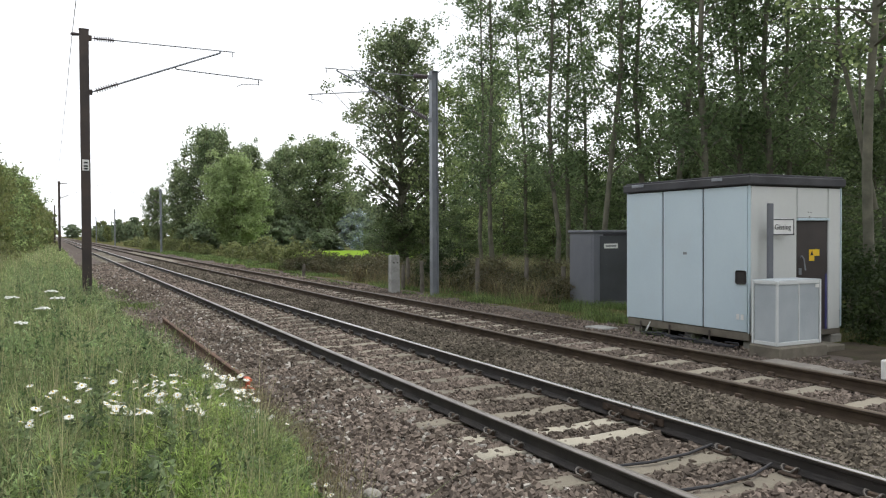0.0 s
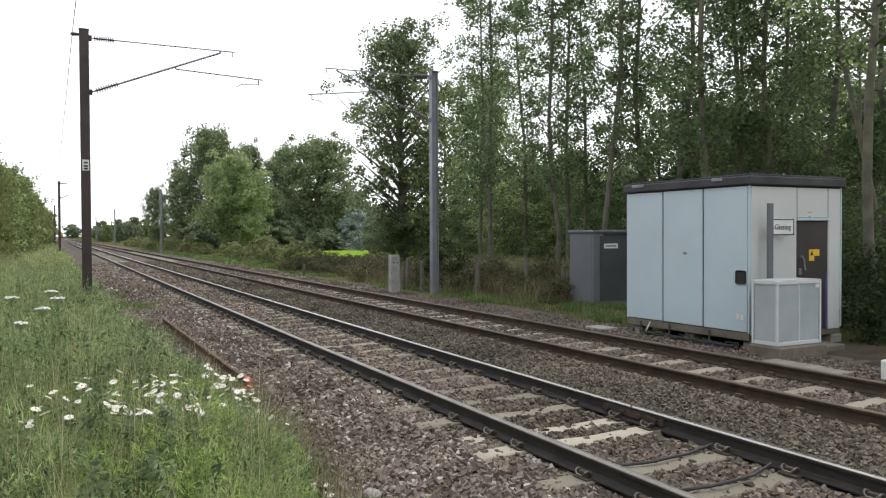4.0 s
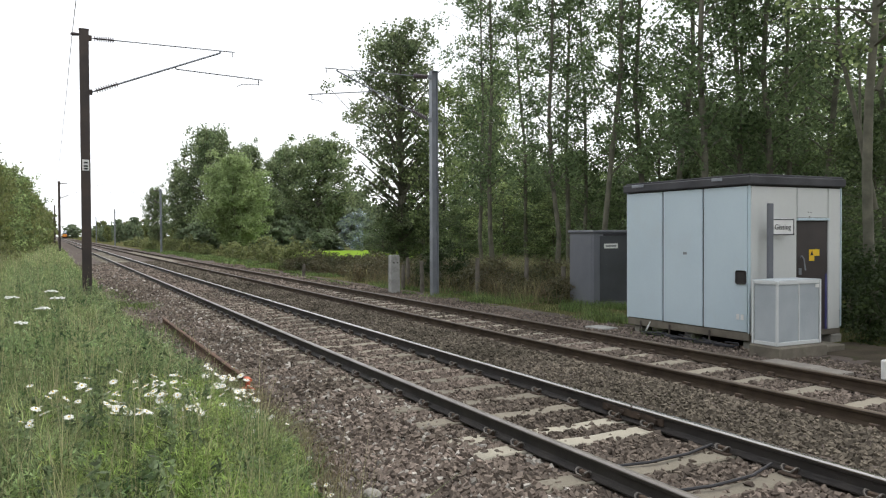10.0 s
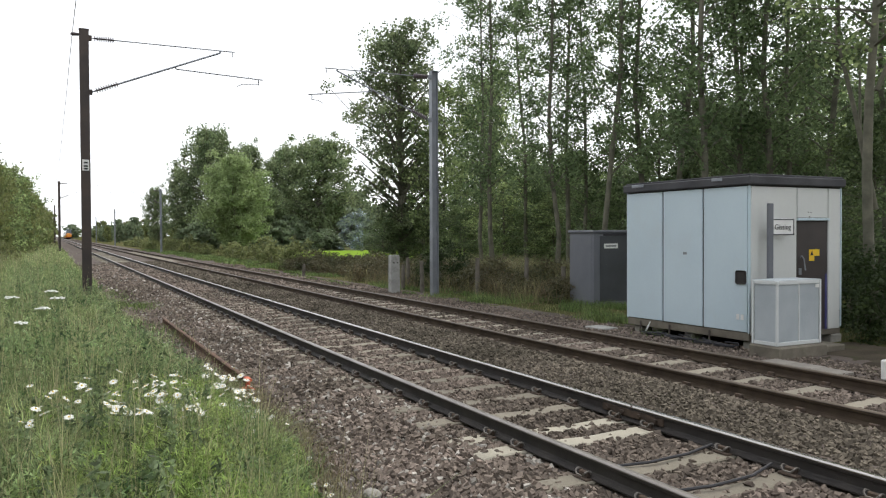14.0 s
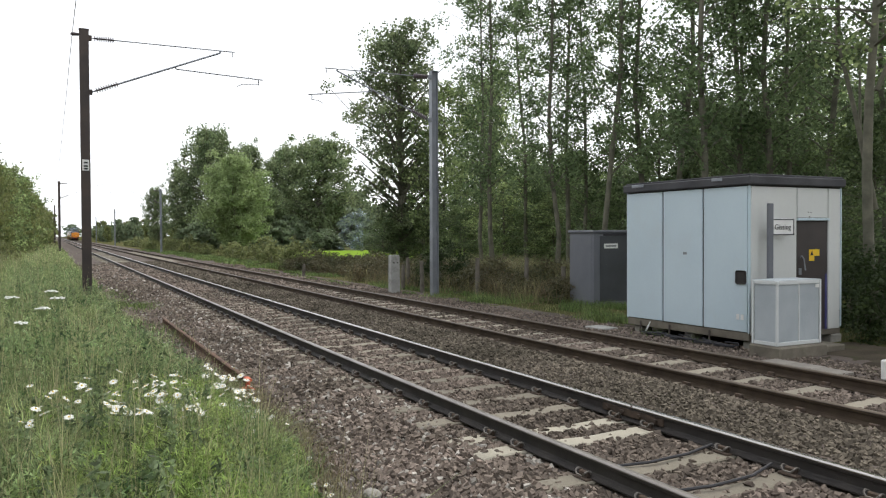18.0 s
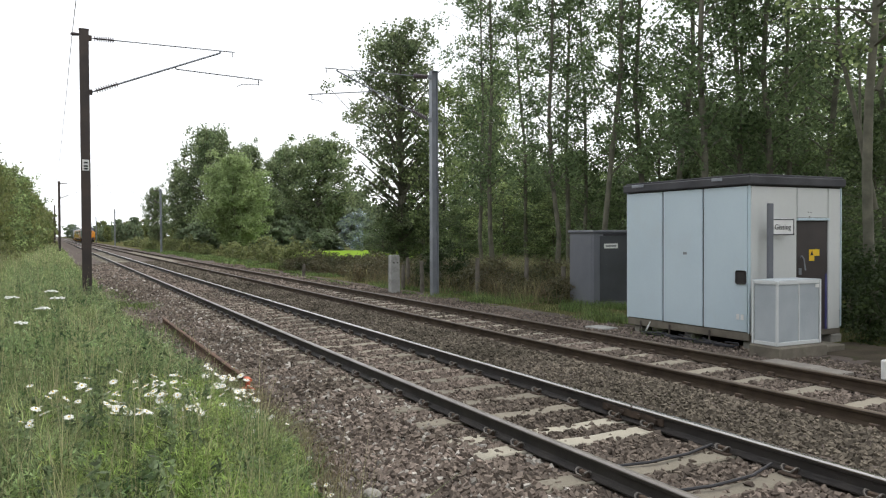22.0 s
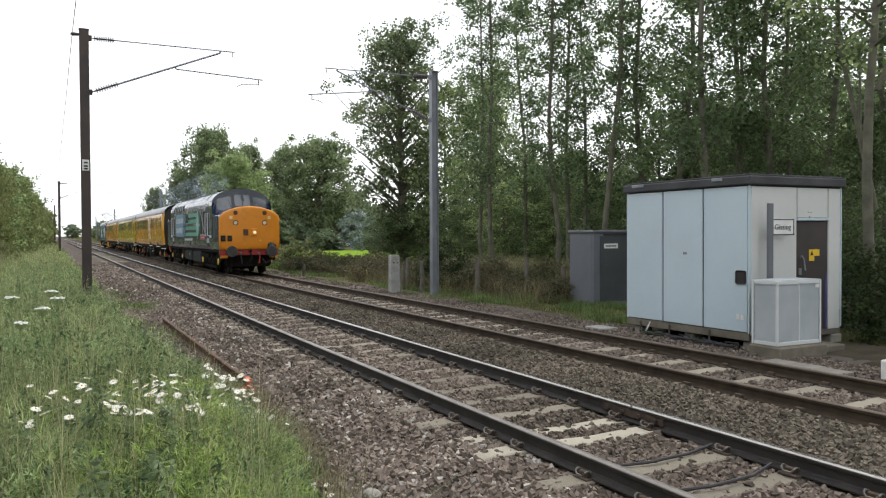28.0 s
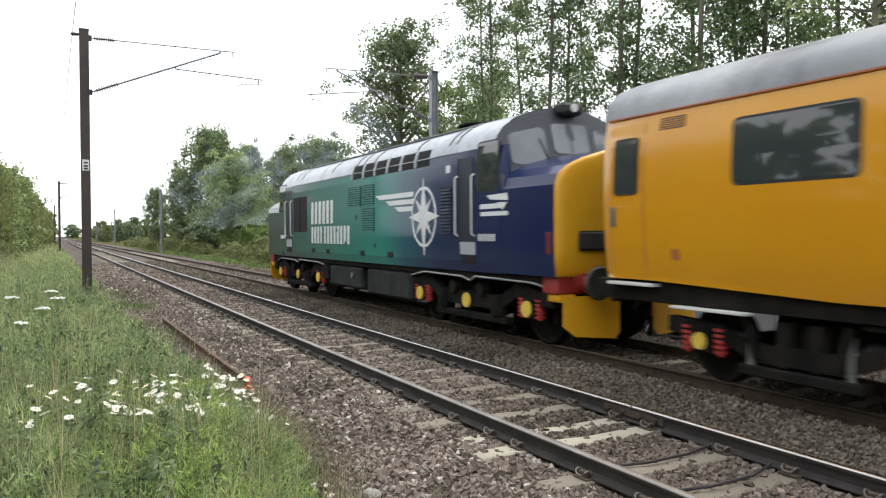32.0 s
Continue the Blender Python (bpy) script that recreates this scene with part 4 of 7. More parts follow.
def build_stones():
    rng = np.random.default_rng(77)
    spots = []
    for y0, y1, pitch in ((3.4, 9.0, 0.043), (9.0, 15.0, 0.052), (15.0, 28.0, 0.068), (28.0, 60.0, 0.13)):
        ys = np.arange(y0, y1, pitch)
        us = np.arange(1.7, 11.4, pitch)
        yy, uu = np.meshgrid(ys, us, indexing="ij")
        yy = yy.ravel() + rng.normal(size=yy.size) * pitch * 0.35
        uu = uu.ravel() + rng.normal(size=uu.size) * pitch * 0.35
        xx = uu + shift_all(yy)
        ok = (xx < 1.58 * yy) & (xx > -1.0 - 0.02 * yy)
        spots.append(np.stack([uu[ok], yy[ok], np.full(ok.sum(), pitch)], 1))
    far = rng.uniform((1.7, -30.0), (11.4, 3.4), (5200, 2))
    spots.append(np.stack([far[:, 0], far[:, 1], np.full(len(far), 0.12)], 1))
    s = np.concatenate(spots)
    u, y, pitch = s.T
    keep = np.ones(len(s), bool)
    for c in (NEAR - 0.7525, NEAR + 0.7525, FAR - 0.7525, FAR + 0.7525):
        keep &= abs(u - c) > 0.095
    for c, places in ((NEAR, SLEEPERS_NEAR), (FAR, SLEEPERS_FAR)):
        p = np.array(places)
        near = np.min(abs(y[:, None] - p[None, :]), 1) < 0.115
        inner = abs(u - c) < 0.72
        ends = (abs(u - c) >= 0.72) & (abs(u - c) < 1.22)
        roll = rng.random(len(s))
        keep &= ~(near & inner & (roll < (0.86 if c == NEAR else 0.97)))
        keep &= ~(near & ends & (roll < 0.45) & ((u < c) if c == NEAR else (u > c)))
    keep &= ~((u > 9.7) & (rng.random(len(s)) < 0.35))
    keep &= ~((u > 10.2) & (u < 10.66) & (y < 9.0) & (rng.random(len(s)) < 0.65))
    keep &= ~((u < 2.3) & (rng.random(len(s)) < 0.25))
    u, y, pitch = u[keep], y[keep], pitch[keep]
    n = len(u)
    z = np.interp(u, *zip(*BED)) + rng.uniform(-0.012, 0.022, n)
    size = pitch * rng.uniform(0.46, 0.90, n) * np.where((u > 9.6) | (u < 2.5), 0.8, 1) * np.where((u > 5.75) & (u < 6.95), 0.85, 1) * np.where(y > 15, 0.8, 1)
    corner = np.array([(x, q, w) for w in (-1, 1) for q in (-1, 1) for x in (-1, 1)], float)
    v = corner[None] * rng.uniform(0.45, 1.0, (n, 8, 3)) * rng.uniform(0.55, 1.1, (n, 1, 3))
    ang = rng.uniform(0, 2 * math.pi, (n, 3))
    for k, (a, b) in enumerate(((0, 1), (1, 2), (0, 2))):
        c, sn = np.cos(ang[:, k])[:, None], np.sin(ang[:, k])[:, None]
        va, vb = v[:, :, a].copy(), v[:, :, b].copy()
        v[:, :, a], v[:, :, b] = c * va - sn * vb, sn * va + c * vb
    v = v * size[:, None, None] + np.stack([u + shift_all(y), y, z], 1)[:, None, :]
    f = np.array([(0, 2, 3, 1), (4, 5, 7, 6), (0, 1, 5, 4), (2, 6, 7, 3), (0, 4, 6, 2), (1, 3, 7, 5)])
    # The oval of pale stones paints a sunlit patch beside the near rail.
    pale = ((u - 3.96) ** 2 / 0.07 + (y - 5.62) ** 2 / 0.14 < 1) & (rng.random(n) < 0.75)
    # Scattered pale dusty stones towards the verge.
    pale |= (u < 3.7) & (rng.random(n) < 0.10)
    brown = (u > 5.5 + 0.25 * rng.random(n)) & (u < 7.3 - 0.25 * rng.random(n)) & ~pale
    for chosen, name, material, label in ((~pale & ~brown, "ballast_stones", M_STONE, "loose grey brown crushed granite between the rails"), (brown, "brown_ballast_stones", M_STONE_BROWN, "dark brown crushed stone heaped between the two tracks"), (pale, "pale_chippings", M_CHIPPING, "pale dusty stones, with one oval patch standing for sunlight")):
        w = v[chosen]
        faces = (np.arange(len(w))[:, None, None] * 8 + f[None]).reshape(-1, 4)
        tagged(part(name, cloud_mesh(name, w.reshape(-1, 3), faces, material), material), label, "ballast", kind="stuff")



M_CHIPPING = mat("pale chipping for dust and sunlight", (0.30, 0.28, 0.25), (0.42, 0.395, 0.36), 0.95, 2.0, bump=0.3, fine=90, vary=0.4, island=True, spec=0.1)
build_stones()


def blades(rng, x, y, z, height, width, bend):
    """Curved tapering grass blades rooted at the points given."""
    n = len(x)
    a = rng.uniform(0, 2 * math.pi, n)
    lean = bend * rng.uniform(0.2, 1.0, n) * height
    dx, dy = np.cos(a) * lean, np.sin(a) * lean
    b = rng.uniform(0, 2 * math.pi, n)
    wx, wy = np.cos(b) * width / 2, np.sin(b) * width / 2
    root = np.stack([x, y, z], 1)
    mid = root + np.stack([dx * 0.3, dy * 0.3, height * 0.55], 1)
    tip = root + np.stack([dx, dy, height * (1 - 0.25 * bend)], 1)
    w = np.stack([wx, wy, np.zeros(n)], 1)
    v = np.stack([root - w, root + w, mid + w * 0.8, mid - w * 0.8, tip], 1).reshape(-1, 3)
    k = np.arange(n)[:, None, None] * 5
    f = (k + np.array([(0, 1, 2), (0, 2, 3), (3, 2, 4)])[None]).reshape(-1, 3)
    return v, f


def merged(pieces):
    vs, fs, k = [], [], 0
    for v, f in pieces:
        vs.append(v)
        fs.append(f + k)
        k += len(v)
    return np.concatenate(vs), np.concatenate(fs)


def verge_z(u):
    return np.interp(u, *zip(*PROFILE))


# The low end of the ramp paints deeper shadows into the grass.
M_GRASS = leaf_mat("meadow grass", (0.0756, 0.1274, 0.0432), (0.432, 0.513, 0.2268), 0.5, 0.8, 2.4)
M_GRASS_SHORT = leaf_mat("short cess grass", (0.105, 0.165, 0.05), (0.18, 0.235, 0.085), 0.4, 0.6, 1.0)
M_STRAW = leaf_mat("pale seed stems", (0.36, 0.36, 0.19), (0.54, 0.50, 0.30), 0.4, 0.4, 2.0)
M_FEATHER = leaf_mat("feathery leaf", (0.15, 0.245, 0.055), (0.39, 0.495, 0.165), 0.5, 0.8, 2.0)
M_STALKLEAF = leaf_mat("grey green weed leaf", (0.12, 0.175, 0.085), (0.24, 0.30, 0.16), 0.45, 0.6, 4.0)
M_STEM = mat("green stem", (0.16, 0.22, 0.09), (0.22, 0.28, 0.12), 0.7, 10, bump=0)
M_HERB = leaf_mat("broad herb leaf", (0.068, 0.128, 0.048), (0.315, 0.415, 0.195), 0.5, 0.7, 1.8)


VERGE_EDGE = [(2.5, 1.45), (5.0, 1.68), (6.0, 1.88), (6.8, 2.06), (8.2, 2.15), (10.6, 2.16), (12.8, 2.02), (15.0, 1.86), (18.0, 1.74), (25.0, 1.72), (36.0, 1.75), (60.0, 1.6), (200.0, 1.4)]


def verge_edge(y):
    """Where the tall growth of the verge gives way to the cess."""
    return np.interp(y, *zip(*VERGE_EDGE))


def build_meadow():
    rng = np.random.default_rng(5)
    pieces, straw = [], []
    for y0, y1, dens, w in ((2.6, 7.0, 3000, 0.0055), (7.0, 13.0, 1900, 0.007), (13.0, 26.0, 900, 0.011), (26.0, 60.0, 260, 0.022), (60.0, 150.0, 45, 0.06)):
        left = -0.9 - 0.05 * y1
        n = int((2.25 - left) * (y1 - y0) * dens)
        u, y = rng.uniform(left, 2.3, n), rng.uniform(y0, y1, n)
        patch = np.array([0.75 * noise.noise((a * 0.9, b * 0.7, 3.0)) + 0.65 * noise.noise((a * 3.6, b * 2.6, 9.0)) for a, b in zip(u, y)])
        edge = np.clip((verge_edge(y) + 0.05 + 0.42 * patch - u) / np.interp(y, (7.5, 9.5), (0.6, 1.25)), 0, 1)
        ok = (rng.random(n) < 0.25 + 0.75 * edge) & (edge > 0.02) & ((u + shift_all(y)) > -0.06 * y - 0.5)
        u, y, patch, edge = u[ok], y[ok], patch[ok], edge[ok]
        h = (0.10 + 0.50 * edge) * (1 + 0.75 * patch) * rng.uniform(0.45, 1.3, len(u)) + 0.14 * (y > 12) * edge
        pieces.append(blades(rng, u + shift_all(y), y, verge_z(u) - 0.02, h, np.full(len(u), w) * rng.uniform(0.6, 1.6, len(u)), 1.0))
        m = rng.random(len(u)) < (0.085 if y0 < 13 else 0.03)
        if m.any():
            hh = h[m] * 1.2 + 0.10
            straw.append(blades(rng, (u + shift_all(y))[m], y[m], verge_z(u[m]), hh, np.full(m.sum(), w * 0.8), 0.25))
    n = 24000
    u, y = rng.uniform(-8, 2.0, n), rng.uniform(-14, 20, n)
    ok = (y < 2.6) | (u < -0.06 * y - 0.5)
    u, y = u[ok], y[ok]
    pieces.append(blades(rng, u + shift_all(y), y, verge_z(u) - 0.02, rng.uniform(0.15, 0.5, len(u)), np.full(len(u), 0.016), 1.0))
    v, f = merged(pieces)
    tagged(part("meadow_grass", cloud_mesh("meadow_grass", v, f, M_GRASS), M_GRASS), "tall uncut green meadow grass on the verge", "grass", kind="stuff")
    v, f = merged(straw)
    tagged(part("seed_stems", cloud_mesh("seed_stems", v, f, M_STRAW), M_STRAW), "pale dry grass stems among the green", "grass", kind="stuff")
    # leafy herbs through the foreground
    n = 1500
    u, y = rng.uniform(-0.6, 2.0, n), 2.8 + 9.5 * rng.random(n) ** 1.3
    c = np.stack([u + shift_all(y), y, verge_z(u) + rng.uniform(0.08, 0.5, n) * np.clip((verge_edge(y) + 0.2 - u) / 0.7, 0.0, 1)], 1)
    c = c[u < verge_edge(y) - np.where(y < 8.2, 0.05, 0.5)]
    near = leaf_quads(rng, c, np.full(len(c), 0.13), 72, 0.038, -0.9, 0.9, 0.15)
    # taller weeds further along the verge
    n = 800
    u, y = rng.uniform(-1.2, 1.7, n), 9.0 + 28 * rng.random(n) ** 1.4
    c = np.stack([u + shift_all(y), y, verge_z(u) + rng.uniform(0.15, 0.85, n) * np.clip((verge_edge(y) + 0.1 - u) / 1.1, 0.0, 1)], 1)
    c = c[u < verge_edge(y) - np.where(y < 16, 0.55, 0.2)]
    v, f = merged([near, leaf_quads(rng, c, np.full(len(c), 0.20), 56, 0.058, -0.9, 0.9, 0.13)])
    tagged(part("herb_leaves", cloud_mesh("herb_leaves", v, f, M_HERB), M_HERB), "leafy green weeds among the grass", "weeds", kind="stuff")


def build_chamomile():
    rng = np.random.default_rng(15)
    n = 1300
    y = rng.uniform(4.2, 8.6, n)
    u = np.minimum(rng.normal(1.35, 0.5, n), verge_edge(y) - 0.02 - 0.4 * rng.random(n) ** 2)
    c = np.stack([u, y, verge_z(u) + rng.uniform(0.08, 0.55, n) * np.clip((verge_edge(y) + 0.12 - u) / 0.8, 0.2, 1)], 1)
    v, f = leaf_quads(rng, c, np.full(n, 0.11), 60, 0.048, -1.1, 1.0, 0.085)
    tagged(part("feathery_weeds", cloud_mesh("feathery_weeds", v, f, M_FEATHER), M_FEATHER), "yellow green feathery weeds among the daisies", "weeds", kind="stuff")


def build_stalks():
    """Upright leafy stalks that stand over the grass."""
    rng = np.random.default_rng(25)
    centres = []
    stalks = Geo()
    for k in range(150):
        near = k < 85
        u, y = (rng.uniform(-0.3, 1.9), rng.uniform(4.4, 8.0)) if near else (rng.uniform(-1.4, 1.6), rng.uniform(8.0, 24.0))
        h = rng.uniform(0.4, 0.72) * (1.0 if near else 1.35) * min(1.0, max(0.3, (float(verge_edge(y)) - u) / 0.7))
        if u > verge_edge(y) - 0.08:
            continue
        z = float(verge_z(u))
        x = float(u + shift_all(y))
        lean = rng.normal(size=2) * 0.12 * h
        stalks.tube((x, y, z), (x + lean[0], y + lean[1], z + h), 0.004, 0.002, 4, caps=False)
        for s in np.linspace(0.25, 1.0, 12):
            centres.append((x + lean[0] * s, y + lean[1] * s, z + h * s))
    c = np.array(centres)
    v, f = leaf_quads(rng, c, np.full(len(c), 0.055), 9, 0.062, 0.5, 0.8, 0.17)
    tagged(part("weed_leaves", cloud_mesh("weed_leaves", v, f, M_STALKLEAF), M_STALKLEAF), "grey green leaves of upright weeds", "weeds", kind="stuff")
    tagged(part("weed_stalks", stalks, M_STEM), "thin green stalks of upright weeds", "weeds", kind="stuff")


def build_cess_grass():
    rng = np.random.default_rng(6)
    pieces = []
    for y0, y1, u0, u1, dens, w, hh in ((13.5, 24, 11.5, 14.6, 460, 0.012, 0.20), (24, 48, 10.9, 13.6, 330, 0.018, 0.16), (48, 120, 11.0, 14.0, 60, 0.05, 0.25), (17, 30, 1.2, 3.0, 60, 0.012, 0.16), (5.5, 10, 12.4, 17, 150, 0.012, 0.17)):
        n = int((u1 - u0) * (y1 - y0) * dens)
        u, y = rng.uniform(u0, u1, n), rng.uniform(y0, y1, n)
        patch = np.array([noise.noise((a * 0.8, b * 0.35, 8.0)) for a, b in zip(u, y)])
        ok = (patch > -0.12 + 0.25 * np.clip(12.2 - u, 0, 1) + 0.06 * (y < 24)) & ((u > 5) | (patch > 0.12))
        x = u + shift_all(y)
        ok &= ~((x > HX0 - 0.1) & (x < HX1 + 0.1) & (y < HY1 + 0.1))
        u, y, x = u[ok], y[ok], x[ok]
        pieces.append(blades(rng, x, y, verge_z(u) - 0.01, hh * rng.uniform(0.4, 1.3, len(u)), np.full(len(u), w), 0.6))
    for cu, cy, su, sy, n in ((2.35, 24.0, 0.4, 0.7, 700), (1.8, 29.0, 0.45, 2.0, 500), (2.2, 16.5, 0.2, 1.0, 250), (2.15, 8.6, 0.10, 0.9, 130), (11.6, 23.2, 0.35, 0.4, 300), (10.95, 12.3, 0.10, 0.2, 70), (10.97, 11.1, 0.08, 0.2, 45)):
        u, y = rng.normal(cu, su, n), rng.normal(cy, sy, n)
        pieces.append(blades(rng, u + shift_all(y), y, verge_z(u) + 0.02, rng.uniform(0.07, 0.24, n), np.full(n, 0.004 + 0.0004 * cy), 0.8))
    v, f = merged(pieces)
    tagged(part("cess_grass", cloud_mesh("cess_grass", v, f, M_GRASS_SHORT), M_GRASS_SHORT), "short bright grass tufts beside the track", "grass", kind="stuff")


def build_dry_stems():
    rng = np.random.default_rng(8)
    n = 2600
    y = 19.2 + 15 * rng.random(n) ** 1.2
    u = 13.0 + rng.uniform(-0.5, 2.6, n) - np.clip(y - 24, 0, 12) * 0.1
    x = u + shift_all(y)
    v, f = blades(rng, x, y, verge_z(u) - 0.02, rng.uniform(0.3, 1.15, n), rng.uniform(0.010, 0.02, n), 1.1)
    m = 3800
    y1 = rng.uniform(4.8, 11.5, m)
    u1 = verge_edge(y1) + rng.normal(0.10, 0.16, m)
    v, f = merged([(v, f), blades(rng, u1 + shift_all(y1), y1, np.maximum(verge_z(u1), np.interp(u1, *zip(*BED))) - 0.01, rng.uniform(0.04, 0.22, m), rng.uniform(0.003, 0.007, m), 1.0)])
    m = 2200
    x1, y1 = rng.uniform(13.7, 17.5, m), rng.uniform(5.2, 11.0, m)
    v, f = merged([(v, f), blades(rng, x1, y1, np.full(m, -0.34), rng.uniform(0.04, 0.2, m), rng.uniform(0.006, 0.012, m), 1.1)])
    m = 2600
    y1 = rng.uniform(14.0, 40.0, m)
    u1 = rng.uniform(11.3, 13.6, m)
    v, f = merged([(v, f), blades(rng, u1 + shift_all(y1), y1, verge_z(u1) - 0.01, rng.uniform(0.04, 0.16, m), rng.uniform(0.010, 0.018, m), 1.1)])
    n = 4500
    y2 = rng.uniform(18.5, 31, n)
    u2 = 15.2 + rng.uniform(0, 2.6, n)
    green = blades(rng, u2 + shift_all(y2), y2, verge_z(u2) - 0.02, rng.uniform(0.9, 1.75, n), rng.uniform(0.012, 0.022, n), 0.9)
    tagged(part("tall_grass", cloud_mesh("tall_grass", *green, M_REED), M_REED), "pale tall grass at the edge of the wood", "grass", kind="stuff")
    tagged(part("dry_stems", cloud_mesh("dry_stems", v, f, M_DRY), M_DRY), "dry brown stems along the fence and the verge", "weeds", kind="stuff")


M_REED = leaf_mat("tall dull reed", (0.15, 0.155, 0.075), (0.27, 0.255, 0.14), 0.35, 0.5, 1.2)
M_DRY = leaf_mat("dry stem", (0.17, 0.13, 0.085), (0.24, 0.24, 0.11), 0.3, 0.5, 1.5)
build_meadow()
build_chamomile()
build_stalks()
build_cess_grass()
build_dry_stems()

M_PETAL = mat("white petal", (0.78, 0.78, 0.74), (0.85, 0.85, 0.82), 0.7, 20, bump=0)
M_EYE = mat("yellow flower eye", (0.70, 0.50, 0.06), (0.78, 0.58, 0.10), 0.8, 30, bump=0.2)


def build_flowers():
    rng = random.Random(21)
    stem = Geo().path([(0, 0, 0), (0.02, 0.01, 0.4), (0.0, 0.0, 0.82)], 0.0025, 4).mesh("flower_stem")
    bloom = Geo()
    for i in range(15):
        a = i * 2 * math.pi / 15
        c, q = math.cos(a), math.sin(a)
        dip = 0.004 * math.sin(i * 2.3)
        pts = [(0.010, -0.005, 0), (0.034, -0.0105, 0.004 + dip), (0.046, -0.004, -0.003 + dip), (0.046, 0.004, -0.003 + dip), (0.034, 0.0105, 0.004 + dip), (0.010, 0.005, 0)]
        bloom.add([(x * c - y * q, x * q + y * c, z) for x, y, z in pts], [(0, 1, 2, 3, 4, 5)])
    bloom = bloom.mesh("petals")
    eye = Geo().tube((0, 0, -0.004), (0, 0, 0.010), 0.012, 0.007, 10).mesh("flower_eye")
    first = []
    for tip in ((12, -10), (-10, 18), (24, 8), (2, -26), (8, 34)):
        d = thing("oxeye_daisy", (0, 0, 0), "white oxeye daisy with a yellow eye in tall grass", "flower", "daisies on the verge")
        part("stem", stem, M_STEM, d)
        for nm, me, mt in (("petals", bloom, M_PETAL), ("eye", eye, M_EYE)):
            part(nm, me, mt, d).matrix_basis = pose(0, 0, 0.82, tip[0], tip[1], 0)
        first.append(d)
    groups = [(0.03, 6.94, 0.10, 0.35, 11, 0.62), (0.39, 7.47, 0.14, 0.25, 8, 0.64), (0.62, 6.85, 0.16, 0.40, 20, 0.62), (1.06, 7.62, 0.13, 0.50, 38, 0.58), (1.62, 8.70, 0.16, 0.45, 34, 0.52), (1.28, 7.30, 0.14, 0.35, 20, 0.50), (1.90, 8.60, 0.10, 0.45, 22, 0.40), (1.78, 7.40, 0.10, 0.40, 20, 0.38), (1.95, 6.76, 0.07, 0.25, 7, 0.15), (1.88, 5.97, 0.07, 0.16, 8, 0.09)]
    k = 0
    for gx, gy, sx, sy, n, h in groups:
        for i in range(n):
            x, y = min(2.15, rng.gauss(gx, sx)), rng.gauss(gy, sy)
            m = Matrix.Translation((x, y, float(verge_z(x)))) @ pose(0, 0, 0, rng.uniform(-7, 7), rng.uniform(-7, 7), rng.uniform(-50, 50))
            d = first[k] if k < len(first) else copy_thing(first[rng.randrange(5)], m)
            d.matrix_basis = m
            g = rng.uniform(0.62, 0.92) * (1.0 if h > 0.5 else 0.75)
            tall = h * rng.uniform(0.82, 1.12) / 0.82
            d.scale = (g, g, g)
            for o in d.children:
                if o.name.startswith("stem"):
                    o.scale = (1, 1, tall / g)
                else:
                    o.location = (0, 0, 0.82 * tall / g)
            k += 1
    for x, y, h in ((-0.26, 9.4, 1.32), (0.12, 10.1, 1.34), (0.17, 9.0, 1.34), (0.03, 8.4, 1.28), (-0.17, 8.9, 1.1)):
        p = thing("cow_parsley", (x, y, float(verge_z(x))), "tall cow parsley with flat white flower heads", "flower", "cow parsley")
        part("stem", Geo().path([(0, 0, 0), (0.02, 0, h * 0.6), (0, 0, h * 0.92)], 0.005, 5), M_STEM, p)
        um = Geo()
        rays = Geo()
        for i in range(26):
            a, r = rng.uniform(0, 6.28), 0.07 * math.sqrt(rng.random())
            c = (r * math.cos(a), r * math.sin(a), h - 2.5 * r * r + rng.uniform(-0.006, 0.006))
            rays.tube((0, 0, h * 0.92), c, 0.0018, n=3, caps=False)
            um.tube((c[0], c[1], c[2]), (c[0], c[1], c[2] + 0.008), 0.013, 0.009, 6)
        part("rays", rays, M_STEM, p)
        part("umbel", um, M_PETAL, p, "flat white flower head")


build_flowers()

# ---- earth wire along the mast tops ----
def build_wire():
    stops = [(0.67, -45.0, 7.07), (0.67, 23.0, 7.07), (0.55, 88.0, 7.07), (0.36, 156.0, 7.07), (0.34, 222.0, 7.07)]
    g = Geo()
    for (u0, y0, z0), (u1, y1, z1) in zip(stops, stops[1:]):
        pts = []
        for i in range(13):
            t = i / 12
            y = y0 + (y1 - y0) * t
            pts.append(at(u0 + (u1 - u0) * t, y, z0 + (z1 - z0) * t - 0.9 * 4 * t * (1 - t) * 0.6))
        g.path(pts, 0.009, 5)
    w = part("earth_wire", g, M_WIRE)
    tagged(w, "thin grey earth wire hung between the masts", "wire")


build_wire()

# ---- bare trodden ground round the hut ----
M_DIRT = mat("trodden dirt and ash", (0.0464, 0.0392, 0.0296), (0.092, 0.0776, 0.0592), 0.95, 1.4, bump=0.6, fine=30, spec=0.05, stain=(0.10, 0.12, 0.05), stain_scale=1.2, stain_amount=0.6)
dirt = Geo().loft([[(10.6 + (15.6 - 10.6) * i / 14 + 0.25 * noise.noise((i, y, 2)), y, -0.325 + 0.02 * noise.noise((i * 0.7, y, 5)) - (0.06 if i in (0, 14) else 0)) for i in range(15)] for y in np.linspace(1.0, 14.0, 27)], closed=False, caps=False)
tagged(part("path", dirt, M_DIRT), "trodden grey brown dirt path round the hut", "path", kind="structure")


